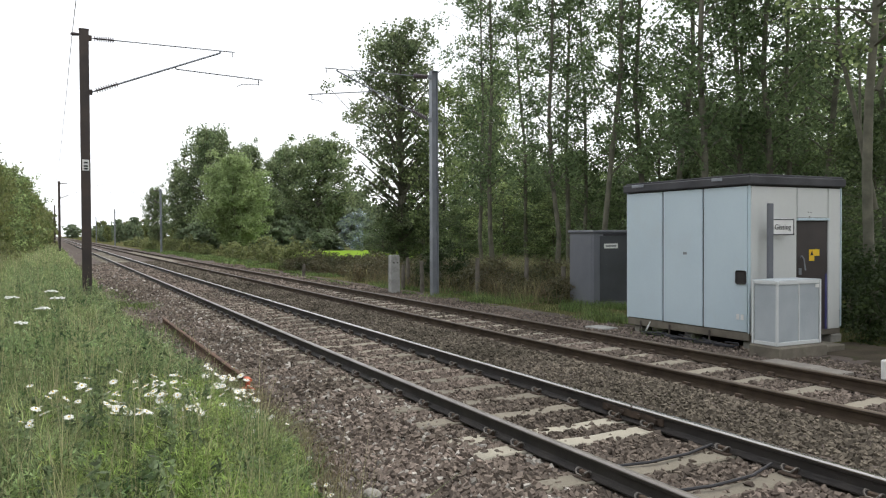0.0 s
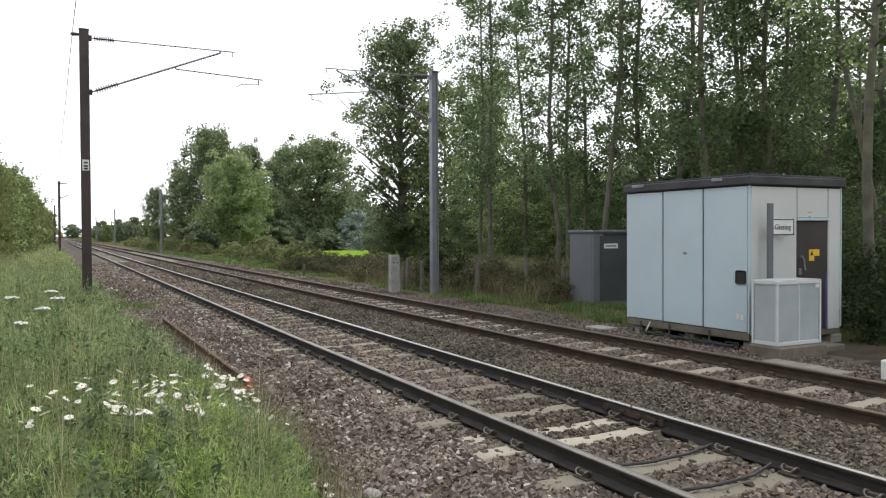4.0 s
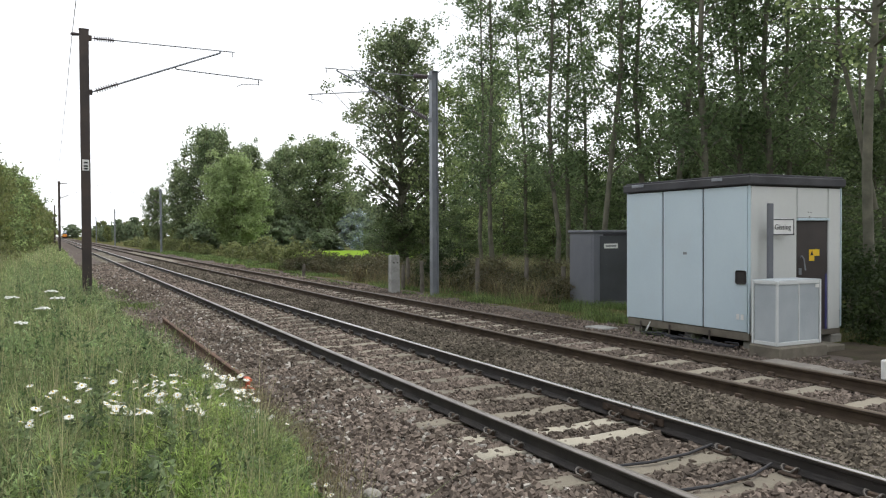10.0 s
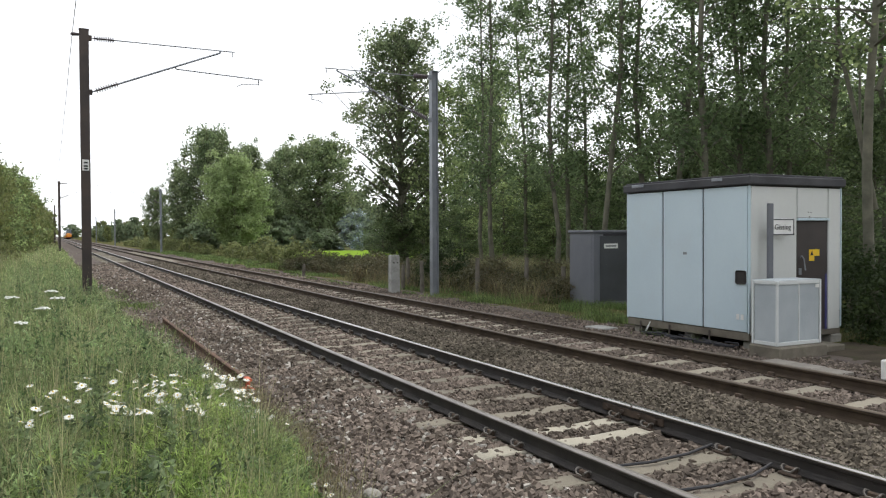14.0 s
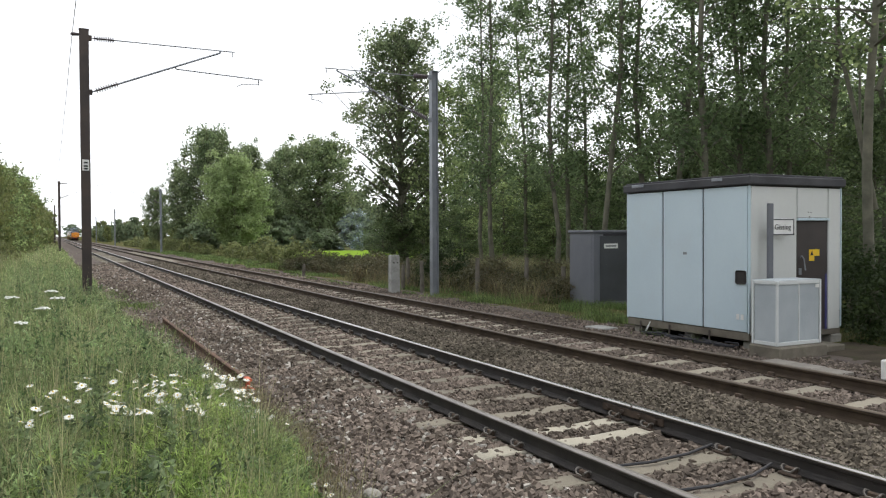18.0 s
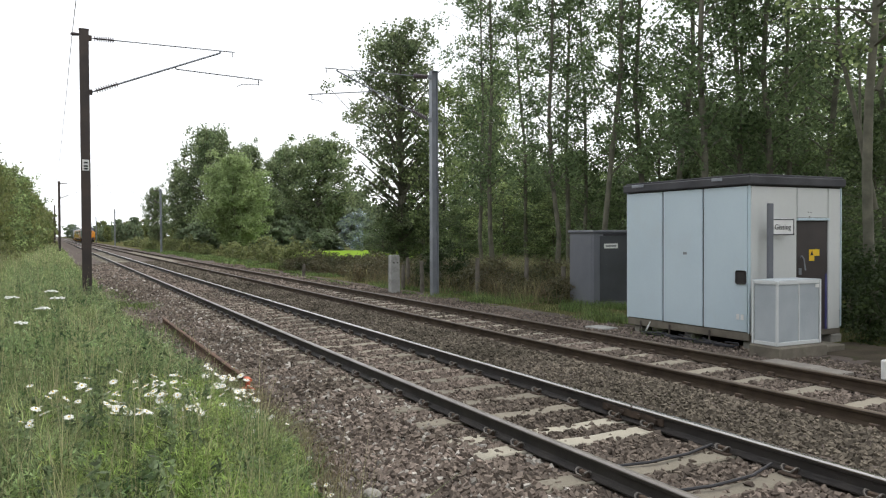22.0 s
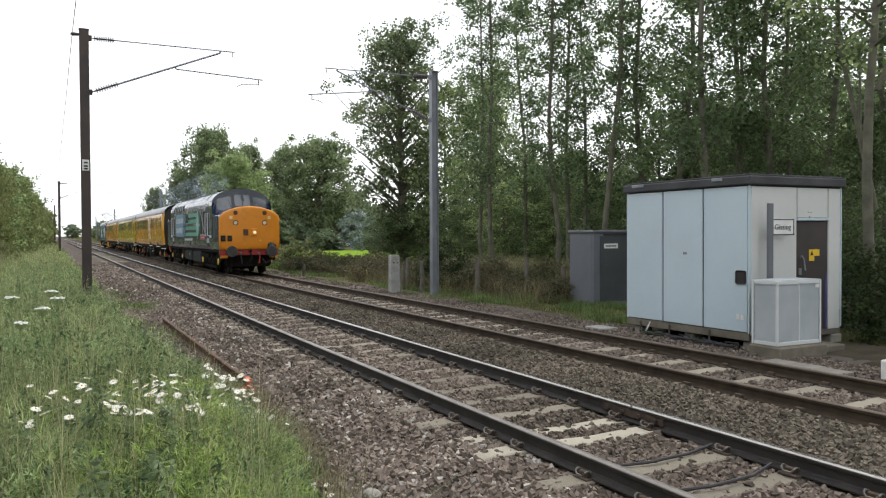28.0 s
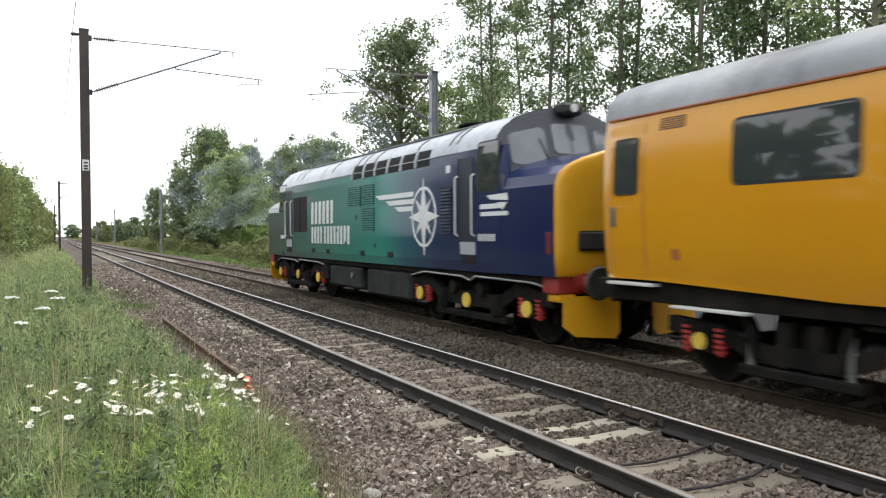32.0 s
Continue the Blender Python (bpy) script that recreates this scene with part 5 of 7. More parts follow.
# ---- train paints ----
M_BLUE = mat("dark blue loco paint", (0.0048, 0.0144, 0.064), (0.0072, 0.02, 0.08), 0.25, 0.8, bump=0.012, spec=0.4, coat=0.6, stain=(0.02, 0.024, 0.04), stain_scale=1.4, stain_amount=0.25, grainy=0.06)
M_TEAL = mat("teal vinyl", (0.068, 0.288, 0.216), (0.088, 0.336, 0.256), 0.35, 1.5, bump=0.02)
M_SKYBLUE = mat("light blue vinyl", (0.1122, 0.2178, 0.3168), (0.1386, 0.2508, 0.3564), 0.4, 1.5, bump=0.02)
M_WHITEVINYL = mat("white vinyl", (0.70, 0.72, 0.73), (0.78, 0.79, 0.80), 0.4, 2, bump=0)
M_GREYVINYL = mat("grey vinyl", (0.36, 0.40, 0.44), (0.44, 0.47, 0.50), 0.4, 2, bump=0)
M_WARN = mat("yellow orange nose paint", (0.6808, 0.2346, 0.01104), (0.736, 0.2714, 0.01472), 0.38, 0.9, bump=0.02, stain=(0.42, 0.16, 0.02), stain_scale=2.6, stain_amount=0.5)
M_WARN_B = mat("warm yellow nose paint", (0.68, 0.3363, 0.01275), (0.731, 0.3728, 0.017), 0.35, 0.9, bump=0.02)
M_ORANGE = mat("orange yellow coach paint", (0.625, 0.279, 0.005952), (0.6547, 0.305, 0.008928), 0.25, 0.5, bump=0.015, fine=6, spec=0.35, coat=0.42, stain=(0.62, 0.27, 0.02), stain_scale=0.6, stain_amount=0.14, grainy=0.02)
M_LEMON = mat("lemon yellow coach paint", (0.5396, 0.3893, 0.007708), (0.5781, 0.4239, 0.01079), 0.25, 0.5, bump=0.01, fine=6, spec=0.35, coat=0.42, stain=(0.55, 0.40, 0.03), stain_scale=0.6, stain_amount=0.14, grainy=0.02)
M_ROOF = mat("sooty grey roof", (0.20, 0.215, 0.235), (0.32, 0.335, 0.355), 0.36, 0.7, bump=0.08, fine=15, stain=(0.07, 0.07, 0.072), stain_scale=0.8, stain_amount=0.8)
# Base lightened to carry the bright sky that the roof reflects.
M_LOCOROOF = mat("sky-paled loco roof", (0.28, 0.31, 0.345), (0.40, 0.435, 0.475), 0.24, 0.8, bump=0.06, fine=15, stain=(0.09, 0.09, 0.095), stain_scale=1.1, stain_amount=0.5)
M_UNDER = mat("grimy underframe", (0.01013, 0.009619, 0.009113), (0.02228, 0.02025, 0.01823), 0.85, 2.5, spec=0.08, bump=0.25, fine=25)
M_BOXGREY = mat("grimy grey equipment case", (0.02376, 0.02592, 0.027), (0.04752, 0.04968, 0.04968), 0.75, 2.0, spec=0.12, bump=0.1, stain=(0.02, 0.018, 0.017), stain_scale=3)
M_ROOFDARK = mat("sooty dark roof panel", (0.055, 0.06, 0.068), (0.10, 0.105, 0.115), 0.45, 0.9, bump=0.06, fine=15, stain=(0.16, 0.17, 0.185), stain_scale=1.4, stain_amount=0.5)
# Paler than the other panes: reflected sky is put into the base colour.
M_SCREENGLASS = mat("windscreen with painted reflection", (0.085, 0.095, 0.108), (0.14, 0.15, 0.165), 0.05, 1.2, bump=0, spec=0.9)
# Base colour raised slightly for the sky and trees the windows reflect.
M_GLASS = mat("dark tinted glass", (0.0375, 0.045, 0.048), (0.045, 0.054, 0.057), 0.04, 1, bump=0, spec=0.9)
M_RUBBER = mat("black rubber", (0.015, 0.015, 0.016), (0.025, 0.025, 0.026), 0.7, 5, bump=0)
# On grilles, recesses and openings, plates of this paint the shade inside.
M_HOLE = mat("dark opening", (0.006, 0.006, 0.007), (0.010, 0.010, 0.011), 0.9, 5, bump=0)
M_SPRING = mat("red painted spring", (0.40, 0.035, 0.03), (0.5, 0.05, 0.04), 0.6, 5)
M_CAPYEL = mat("yellow axlebox cover", (0.70, 0.48, 0.06), (0.78, 0.55, 0.09), 0.6, 5)
M_BEAMRED = mat("red buffer beam paint", (0.26, 0.022, 0.018), (0.36, 0.034, 0.028), 0.6, 3, stain=(0.06, 0.03, 0.027), stain_scale=4, stain_amount=0.7)
M_GRIMEHOLE = mat("grimy brown recess", (0.0595, 0.034, 0.0187), (0.119, 0.0612, 0.0272), 0.8, 9, bump=0)
# Near-black blue that paints recess shade on cab doors and louvre backing.
M_RECESS_SHADE = mat("blue black recess shade", (0.004, 0.007, 0.022), (0.006, 0.010, 0.03), 0.5, 2, bump=0)
M_PALETEAL = mat("pale teal vinyl", (0.36, 0.58, 0.50), (0.44, 0.66, 0.58), 0.4, 2, bump=0)
M_PALEVINYL = mat("worn pale vinyl", (0.48, 0.54, 0.58), (0.58, 0.63, 0.66), 0.45, 2, bump=0)
M_STEEL = mat("worn steel", (0.20, 0.21, 0.20), (0.30, 0.31, 0.29), 0.45, 4, metal=0.6, bump=0.1)
M_BUFFER = mat("greasy buffer head", (0.032, 0.034, 0.031), (0.065, 0.066, 0.060), 0.5, 4, metal=0.3)
M_EDGEWHITE = mat("white edge paint", (0.62, 0.62, 0.60), (0.72, 0.72, 0.70), 0.6, 6, bump=0)
M_LAMP = mat("lit headlamp", (1.0, 0.72, 0.36), (1.0, 0.78, 0.44), 0.3, 5, bump=0, emit=0.45)
M_LAMPDIM = mat("dim marker lamp", (0.42, 0.37, 0.28), (0.48, 0.42, 0.32), 0.3, 5, bump=0, emit=0.35)
M_LAMPOFF = mat("marker lamp glass", (0.55, 0.55, 0.52), (0.65, 0.65, 0.62), 0.15, 5, bump=0)
M_MAROON = mat("red lens", (0.13, 0.015, 0.018), (0.17, 0.022, 0.022), 0.3, 5, bump=0)
M_LABEL = mat("pale yellow label", (0.72, 0.52, 0.20), (0.80, 0.60, 0.28), 0.5, 30, bump=0)
M_NAMERED = mat("red nameplate", (0.34, 0.05, 0.045), (0.42, 0.07, 0.06), 0.5, 5, bump=0)


def gradient_paint(name, stops, rough=0.28):
    """Paint whose colour runs along the vehicle: stops of (metres from the middle, colour)."""
    m = bpy.data.materials.new(name)
    m.use_nodes = True
    n, l = m.node_tree.nodes, m.node_tree.links
    b = n["Principled BSDF"]
    b.inputs["Roughness"].default_value, b.inputs["Coat Weight"].default_value, b.inputs["Coat Roughness"].default_value = rough, 0.4, 0.08
    b.inputs["Specular IOR Level"].default_value = 0.12
    tc = n.new("ShaderNodeTexCoord")
    sp = n.new("ShaderNodeSeparateXYZ")
    l.new(tc.outputs["Object"], sp.inputs[0])
    mr = n.new("ShaderNodeMapRange")
    mr.inputs["From Min"].default_value, mr.inputs["From Max"].default_value = -9, 9
    l.new(sp.outputs["Y"], mr.inputs["Value"])
    ramp = n.new("ShaderNodeValToRGB")
    for k, (y, c) in enumerate(stops):
        e = ramp.color_ramp.elements[k] if k < 2 else ramp.color_ramp.elements.new(0.5)
        e.position, e.color = (y + 9) / 18, (*c, 1)
    l.new(mr.outputs["Result"], ramp.inputs["Fac"])
    dirt = n.new("ShaderNodeTexNoise")
    dirt.inputs["Scale"].default_value, dirt.inputs["Detail"].default_value = 1.2, 6
    l.new(tc.outputs["Object"], dirt.inputs["Vector"])
    dr = n.new("ShaderNodeMapRange")
    dr.inputs["From Min"].default_value, dr.inputs["From Max"].default_value, dr.inputs["To Max"].default_value = 0.5, 0.8, 0.15
    l.new(dirt.outputs["Fac"], dr.inputs["Value"])
    mx = n.new("ShaderNodeMixRGB")
    mx.inputs["Color2"].default_value = (0.04, 0.042, 0.045, 1)
    l.new(dr.outputs["Result"], mx.inputs["Fac"])
    l.new(ramp.outputs["Color"], mx.inputs["Color1"])
    l.new(mx.outputs["Color"], b.inputs["Base Color"])
    return m


M_FADE = gradient_paint("blue to teal to black paint", [(-9, (0.009, 0.016, 0.075)), (-4.6, (0.010, 0.022, 0.085)), (-3.0, (0.006, 0.085, 0.13)), (-1.8, (0.005, 0.21, 0.18)), (0.8, (0.005, 0.20, 0.165)), (3.0, (0.012, 0.06, 0.06)), (4.6, (0.030, 0.030, 0.036)), (9, (0.030, 0.028, 0.034))])


def rrect(d0, d1, z0, z1, r=0.05, n=3):
    out = []
    for cx, cz, a in ((d1 - r, z1 - r, 0), (d0 + r, z1 - r, 90), (d0 + r, z0 + r, 180), (d1 - r, z0 + r, 270)):
        out += [(cx + r * math.cos(radians(a + 90 * i / n)), cz + r * math.sin(radians(a + 90 * i / n))) for i in range(n + 1)]
    return out


class Shell:
    """A vehicle's cross-section: half widths by height, and flat pieces laid on its sides."""

    def __init__(self, profile, half):
        self.z = [p[1] for p in profile]
        self.w = [p[0] for p in profile]
        self.half = half

    def width(self, z):
        return float(np.interp(z, self.z, self.w))

    def slab(self, poly, s, off=0.004, deep=0.02, geo=None):
        """A piece of outline poly (metres from the front, height) lying off proud of side s."""
        g = geo or Geo()
        inner = [(s * (self.width(z) - deep), d - self.half, z) for d, z in poly]
        outer = [(s * (self.width(z) + off), d - self.half, z) for d, z in poly]
        return g.loft([inner, outer])

    def rounded(self, d0, d1, z0, z1, s, off, r, geo, deep):
        """A rounded plate bent to the curve of the side."""
        g = geo or Geo()
        rows = []
        for i in range(4):
            a = math.pi / 2 * i / 3
            rows.append((z0 + r * (1 - math.cos(a)), r * (1 - math.sin(a))))
        ladder = rows + [(z, 0.0) for z in np.linspace(z0 + r, z1 - r, 6)[1:-1]] + [(z1 - (z - z0), i) for z, i in reversed(rows)]
        rings = []
        for z, inset in ladder:
            w = self.width(z)
            a, b = d0 + inset - self.half, d1 - inset - self.half
            rings.append([(s * (w - deep), a, z), (s * (w + off), a, z), (s * (w + off), b, z), (s * (w - deep), b, z)])
        return g.loft(rings)

    def rect(self, d0, d1, z0, z1, s, off=0.004, r=0.0, geo=None, deep=0.02):
        rows = 5
        if r:
            return self.rounded(d0, d1, z0, z1, s, off, r, geo, deep)
        zs = np.linspace(z0, z1, rows)
        if z1 > 2.9:
            return self.rounded(d0, d1, z0, z1, s, off, 0.004, geo, deep)
        return self.slab([(d0, z) for z in zs] + [(d1, z) for z in reversed(zs)], s, off, deep, geo)


def add_window(shell, t, d0, d1, z0, z1, s, r=0.07, name="window", rim=0.03, bar=None):
    lift = 0.012 if name == "door_window" else 0.0
    w = part(name, shell.rect(d0 - rim, d1 + rim, z0 - rim, z1 + rim, s, 0.003 + lift, r + rim * 0.5), M_RUBBER, t)
    part("pane", shell.rect(d0, d1, z0, z1, s, 0.008 + lift, r), M_GLASS, w)
    if bar:
        part("window_bar", shell.rect(d0, d1, bar - 0.02, bar + 0.02, s, 0.014), M_STEEL, w)
    return w


def add_wheelset(t, y, r):
    axle = part("axle", Geo().tube((-0.80, y, r), (0.80, y, r), 0.09, n=10), M_UNDER, t)
    for s in (-1, 1):
        ring = [(0.664, r + 0.025), (0.694, r + 0.025), (0.702, r), (0.80, r - 0.004), (0.80, r - 0.07), (0.77, r - 0.09), (0.77, 0.15), (0.83, 0.14), (0.83, 0.0)]
        rings = [[(s * x, y + q * math.cos(a), r + q * math.sin(a)) for a in np.linspace(0, 2 * math.pi, 22, endpoint=False)] for x, q in ring[:-1]]
        part("wheel", Geo().loft(rings), M_UNDER, axle)


def add_axlebox(t, y, z, x, cap, springs=True, r=0.105):
    for s in (-1, 1):
        box = part("axlebox", Geo().box(min(s * (x - 0.12), s * x), max(s * (x - 0.12), s * x), y - 0.15, y + 0.15, z - 0.15, z + 0.17, 0.03), M_UNDER, t)
        part("axlebox_cover", Geo().tube((s * x, y, z), (s * (x + 0.035), y, z), r, r * 0.92, 14), cap, box, "yellow round axlebox cover" if cap is M_CAPYEL else "")
        if springs:
            for k in (-1, 1):
                g = Geo()
                for i in range(5):
                    zz = z - 0.13 + i * 0.065
                    g.tube((s * (x - 0.09), y + k * 0.25, zz), (s * (x - 0.09), y + k * 0.25, zz + 0.034), 0.085, n=10)
                g.tube((s * (x - 0.09), y + k * 0.25, z - 0.16), (s * (x - 0.09), y + k * 0.25, z + 0.2), 0.05, n=8)
                part("coil_spring", g, M_SPRING, t, "red coil spring")


# ---- coaches ----
COACH = Shell([(1.29, 1.05), (1.34, 1.25), (1.385, 1.6), (1.41, 2.1), (1.405, 2.6), (1.385, 2.95), (1.345, 3.22)], 10.2)


def build_coach(label, paint, windows, doors, vents, seed, emblem_d, squares=(), d1=20.1, cases=(), rear=17.3, board=16.2, board_len=1.6, step_z=0.98, panels=((1.9, 2.16, 1.41, 1.45), (17.2, 17.46, 1.41, 1.45), (18.6, 18.86, 1.41, 1.45))):
    t = thing("railway_coach", (0, 0, 0), label, "railway coach", "coaches of the train")
    sh = COACH
    zs = [1.09, 1.16, 1.25, 1.6, 2.1, 2.6, 2.95, 3.22]
    d0 = 0.3
    ends = [d0, d0 + 0.03] + list(np.linspace(1.5, 18.9, 8)) + [d1 - 0.03, d1]
    for s in (-1, 1):
        rings = []
        for d in ends:
            inset = 0.02 if d in (d0, d1) else 0
            low = 1.18 if (d < 1.25 or d > d1 - 1.05) else 1.09
            pts = [(s * (sh.width(max(z, low)) - inset), d - 10.2, max(z, low)) for z in zs]
            rings.append(pts)
        inner = [[(s * 1.25, d - 10.2, z) for z in (1.17, 3.22)] for d in (d0 + 0.02, d1 - 0.02)]
        part("body_side", Geo().loft(rings, closed=False, caps=False).loft(inner, closed=False, caps=False), paint, t, smooth=True)
    roof = [(1.36, 3.215), (1.355, 3.32), (1.30, 3.46), (1.13, 3.62), (0.82, 3.745), (0.42, 3.815), (0, 3.84)]
    ring = roof + [(-x, z) for x, z in reversed(roof[:-1])]
    rings = []
    for d, k in ((d0 - 0.02, 0.985), (d0 + 0.12, 0.998), (d0 + 0.5, 1), (5, 1), (10, 1), (15, 1), (d1 - 0.5, 1), (d1 - 0.12, 0.998), (d1 + 0.02, 0.985)):
        rings.append([(x * (0.99 if k < 1 else 1), d - 10.2, 3.215 + (z - 3.215) * k) for x, z in ring])
    part("roof", Geo().loft(rings, closed=False, caps=False), M_ROOF, t, "weathered grey coach roof", smooth=True)
    for k in range(5):
        d = 2.5 + k * 3.85
        part("roof_vent", Geo().box(-0.25, 0.25, d - 10.4, d - 10.0, 3.80, 3.90, 0.03), M_ROOF, t)
    for s in (-1, 1):
        part("gutter", Geo().loft([[(s * (1.35 + a), d - 10.2, 3.205 + b) for a, b in ((0, 0), (0.022, 0), (0.022, 0.02), (0, 0.02))] for d in (d0 + 0.05, d1 - 0.05)]), M_RUSTLINE, t, "rust red gutter line")
    for d, k in ((d0, -1), (d1, 1)):
        y = d - 10.2
        part("end_wall", Geo().loft([[(x, y + k * o, z) for x, z in ((-1.27, 1.16), (-1.31, 1.6), (-1.36, 2.1), (-1.33, 2.95), (-1.29, 3.22), (-1.0, 3.55), (0, 3.74), (1.0, 3.55), (1.29, 3.22), (1.33, 2.95), (1.36, 2.1), (1.31, 1.6), (1.27, 1.16))] for o in (-0.04, 0.012)]), M_RUBBER, t)
        part("gangway", Geo().box(-0.5, 0.5, min(y, y + k * 0.33), max(y, y + k * 0.33), 1.12, 3.25, 0.06), M_RUBBER, t, "black rubber gangway bellows")
        for s in (-1, 1):
            part("end_handrail", Geo().path([(s * 1.12, y + k * 0.02, 1.5), (s * 1.12, y + k * 0.07, 1.55), (s * 1.12, y + k * 0.07, 2.75), (s * 1.12, y + k * 0.02, 2.8)], 0.016), M_EDGEWHITE, t)
            part("end_lamp", Geo().box(s * 0.88 - 0.07, s * 0.88 + 0.07, min(y, y + k * 0.14), max(y, y + k * 0.14), 2.45, 2.72, 0.03), M_LAMPOFF, t)
            b = part("buffer", Geo().tube((s * 0.87, y, 1.03), (s * 0.87, y + k * 0.22, 1.03), 0.11, 0.09, 12), M_UNDER, t)
            part("buffer_head", Geo().tube((s * 0.87, y + k * 0.22, 1.03), (s * 0.87, y + k * 0.26, 1.03), 0.20, 0.18, 16), M_UNDER, b)
        part("headstock", Geo().box(-1.24, 1.24, y - 0.06, y + 0.06, 0.86, 1.14, 0.02), M_UNDER, t)
    for s in (-1, 1):
        for a, b in windows:
            add_window(sh, t, a, b, 2.29, 2.96, s)
        for a, b in squares:
            add_window(sh, t, a, b, 2.29, 2.96, s, r=0.09, bar=2.73)
        for a, b in doors:
            dr = part("door", sh.rect(a, b, 1.18, 3.12, s, 0.005, 0.03), paint, t)
            m = (a + b) / 2
            wdw = min(0.4, b - a - 0.2)
            add_window(sh, dr, m - wdw / 2, m + wdw / 2, 2.27, 2.92, s, 0.05, "door_window")
            part("door_handle", sh.rect(b - 0.1, b - 0.04, 1.85, 2.10, s, 0.03, 0.015), M_STEEL, dr)
            for e in (a, b):
                part("door_seam", sh.rect(e - 0.008, e + 0.008, 1.18, 3.10, s, 0.0065), M_RUSTLINE, dr)
            for e in (a - 0.03, b + 0.03) if b - a > 0.68 and squares else ():
                part("door_rail", sh.rect(e - 0.016, e + 0.016, 1.5, 2.95, s, 0.035), M_EDGEWHITE, dr)
            if squares and b - a > 0.62:
                part("step_recess", sh.rect(a - 0.05, b + 0.05, 1.06, 1.27, s, 0.007), M_HOLE, t, "dark step recess")
            part("door_step", Geo().box(min(s * 1.18, s * 1.38), max(s * 1.18, s * 1.38), a - 10.3, b - 10.1, step_z, step_z + 0.04, 0.006), M_EDGEWHITE, t, "white edged door step")
        for a, b in vents:
            v = part("vent", sh.rect(a, b, 2.99, 3.13, s, 0.006), M_RUBBER, t)
            for i in range(5):
                part("vent_slat", sh.rect(a + 0.02, b - 0.02, 3.002 + i * 0.025, 3.012 + i * 0.025, s, 0.011), paint, v)
        for a, w in ((0.35, 1.6), (board, board_len)):
            part("long_step", Geo().box(min(s * 1.22, s * 1.37), max(s * 1.22, s * 1.37), a - 10.2, a - 10.2 + w, 0.87, 0.90, 0.005), M_EDGEWHITE, t, "white edged footboard")
        for d in (emblem_d,):
            for a, b in ((0.03, 0.48), (0.56, 1.0)):
                part("name_bar", sh.rect(d + a, d + b, 1.90, 1.985, s, 0.005), M_BARGREY, t, "plain grey brown bar")

            def fan(points):
                return sh.slab([(d + 1.0 - f, 1.87 + z) for f, z in points], s, 0.005, 0.01)

            part("emblem", fan([(0, 0), (0.78, 0), (0.46, -0.15)]), M_EMBLEM, t, "red swoosh emblem")
            for ray in ([(0.80, -0.02), (0.88, -0.02), (0.68, -0.24), (0.60, -0.19)], [(0.90, -0.02), (0.95, -0.02), (0.80, -0.30), (0.72, -0.26)], [(0.97, -0.02), (1.01, -0.02), (0.97, -0.33), (0.87, -0.31)]):
                part("emblem_ray", fan(ray), M_EMBLEM, t)
        for a, b, z0, z1 in panels:
            part("data_panel", sh.rect(a, b, z0, z1, s, 0.005), M_RUSTLINE, t)
        part("marker_plate", sh.rect(18.95 - 17.3 + 0.1, 18.95 - 17.3 + 0.25, 2.78, 2.98, s, 0.008, 0.02), M_RUSTLINE, t)
    # underframe
    rng = random.Random(seed)
    part("solebar", Geo().box(-1.22, -1.1, -9.9, 9.9, 0.90, 1.16, 0.01).box(1.1, 1.22, -9.9, 9.9, 0.90, 1.16, 0.01).box(-1.1, 1.1, -9.9, 9.9, 1.0, 1.14), M_UNDER, t)
    row, d = list(cases), 5.4
    while d < 14.6 and not cases:
        w = rng.uniform(0.45, 1.25)
        row.append((d, w, rng.random(), rng.uniform(0.30, 0.6), rng.uniform(1.12, 1.22)))
        d += w + rng.choice((0.06, 0.1, 0.4, 0.75))
    for s in (-1, 1):
        for d, w, kind, z0, x in row:
            y0, y1 = d - 10.2, d + w - 10.2
            if kind < 0.7:
                case = part("equipment_case", Geo().box(min(s * 0.55, s * x), max(s * 0.55, s * x), y0, y1, z0, 0.93, 0.03), M_BOXGREY if kind < 0.45 else M_UNDER, t)
                for k in (0.18, 0.62) if w > 0.75 else (0.3,):
                    part("label_plate", Geo().box(min(s * x, s * (x + 0.027)), max(s * x, s * (x + 0.027)), y0 + w * k, y0 + w * k + 0.11, 0.77, 0.81), M_EDGEWHITE if kind < 0.5 else M_CAPYEL, case)
                part("case_lid", Geo().box(min(s * x, s * (x + 0.02)), max(s * x, s * (x + 0.02)), y0 + 0.05, y1 - 0.05, z0 + 0.07, 0.86, 0.008), M_BOXGREY if kind < 0.45 else M_UNDER, case)
                if w > 1.2:
                    part("edge_strip", Geo().box(min(s * x, s * (x + 0.05)), max(s * x, s * (x + 0.05)), y0 + 0.1, y1 - 0.05, z0 + 0.30, z0 + 0.335), M_EDGEWHITE, case, "white edged ledge")
                part("case_hanger", Geo().box(min(s * x, s * (x + 0.03)), max(s * x, s * (x + 0.03)), y0 + 0.02, y0 + 0.07, z0, 0.98), M_UNDER, case)
            elif kind < 0.85:
                part("air_tank", Geo().tube((s * 0.9, y0, 0.68), (s * 0.9, y1, 0.68), 0.2, n=12), M_UNDER, t)
                part("tank_strap", Geo().tube((s * 0.9, y0 + w * 0.3, 0.68), (s * 0.9, y0 + w * 0.3 + 0.05, 0.68), 0.212, n=12), M_BOXGREY, t)
            else:
                part("brake_cylinder", Geo().tube((s * 1.0, y0, 0.66), (s * 1.0, y0 + 0.35, 0.66), 0.15, n=12).tube((s * 1.0, y0 + 0.3, 0.66), (s * 1.0, y1, 0.6), 0.025, n=6), M_BOXGREY, t)
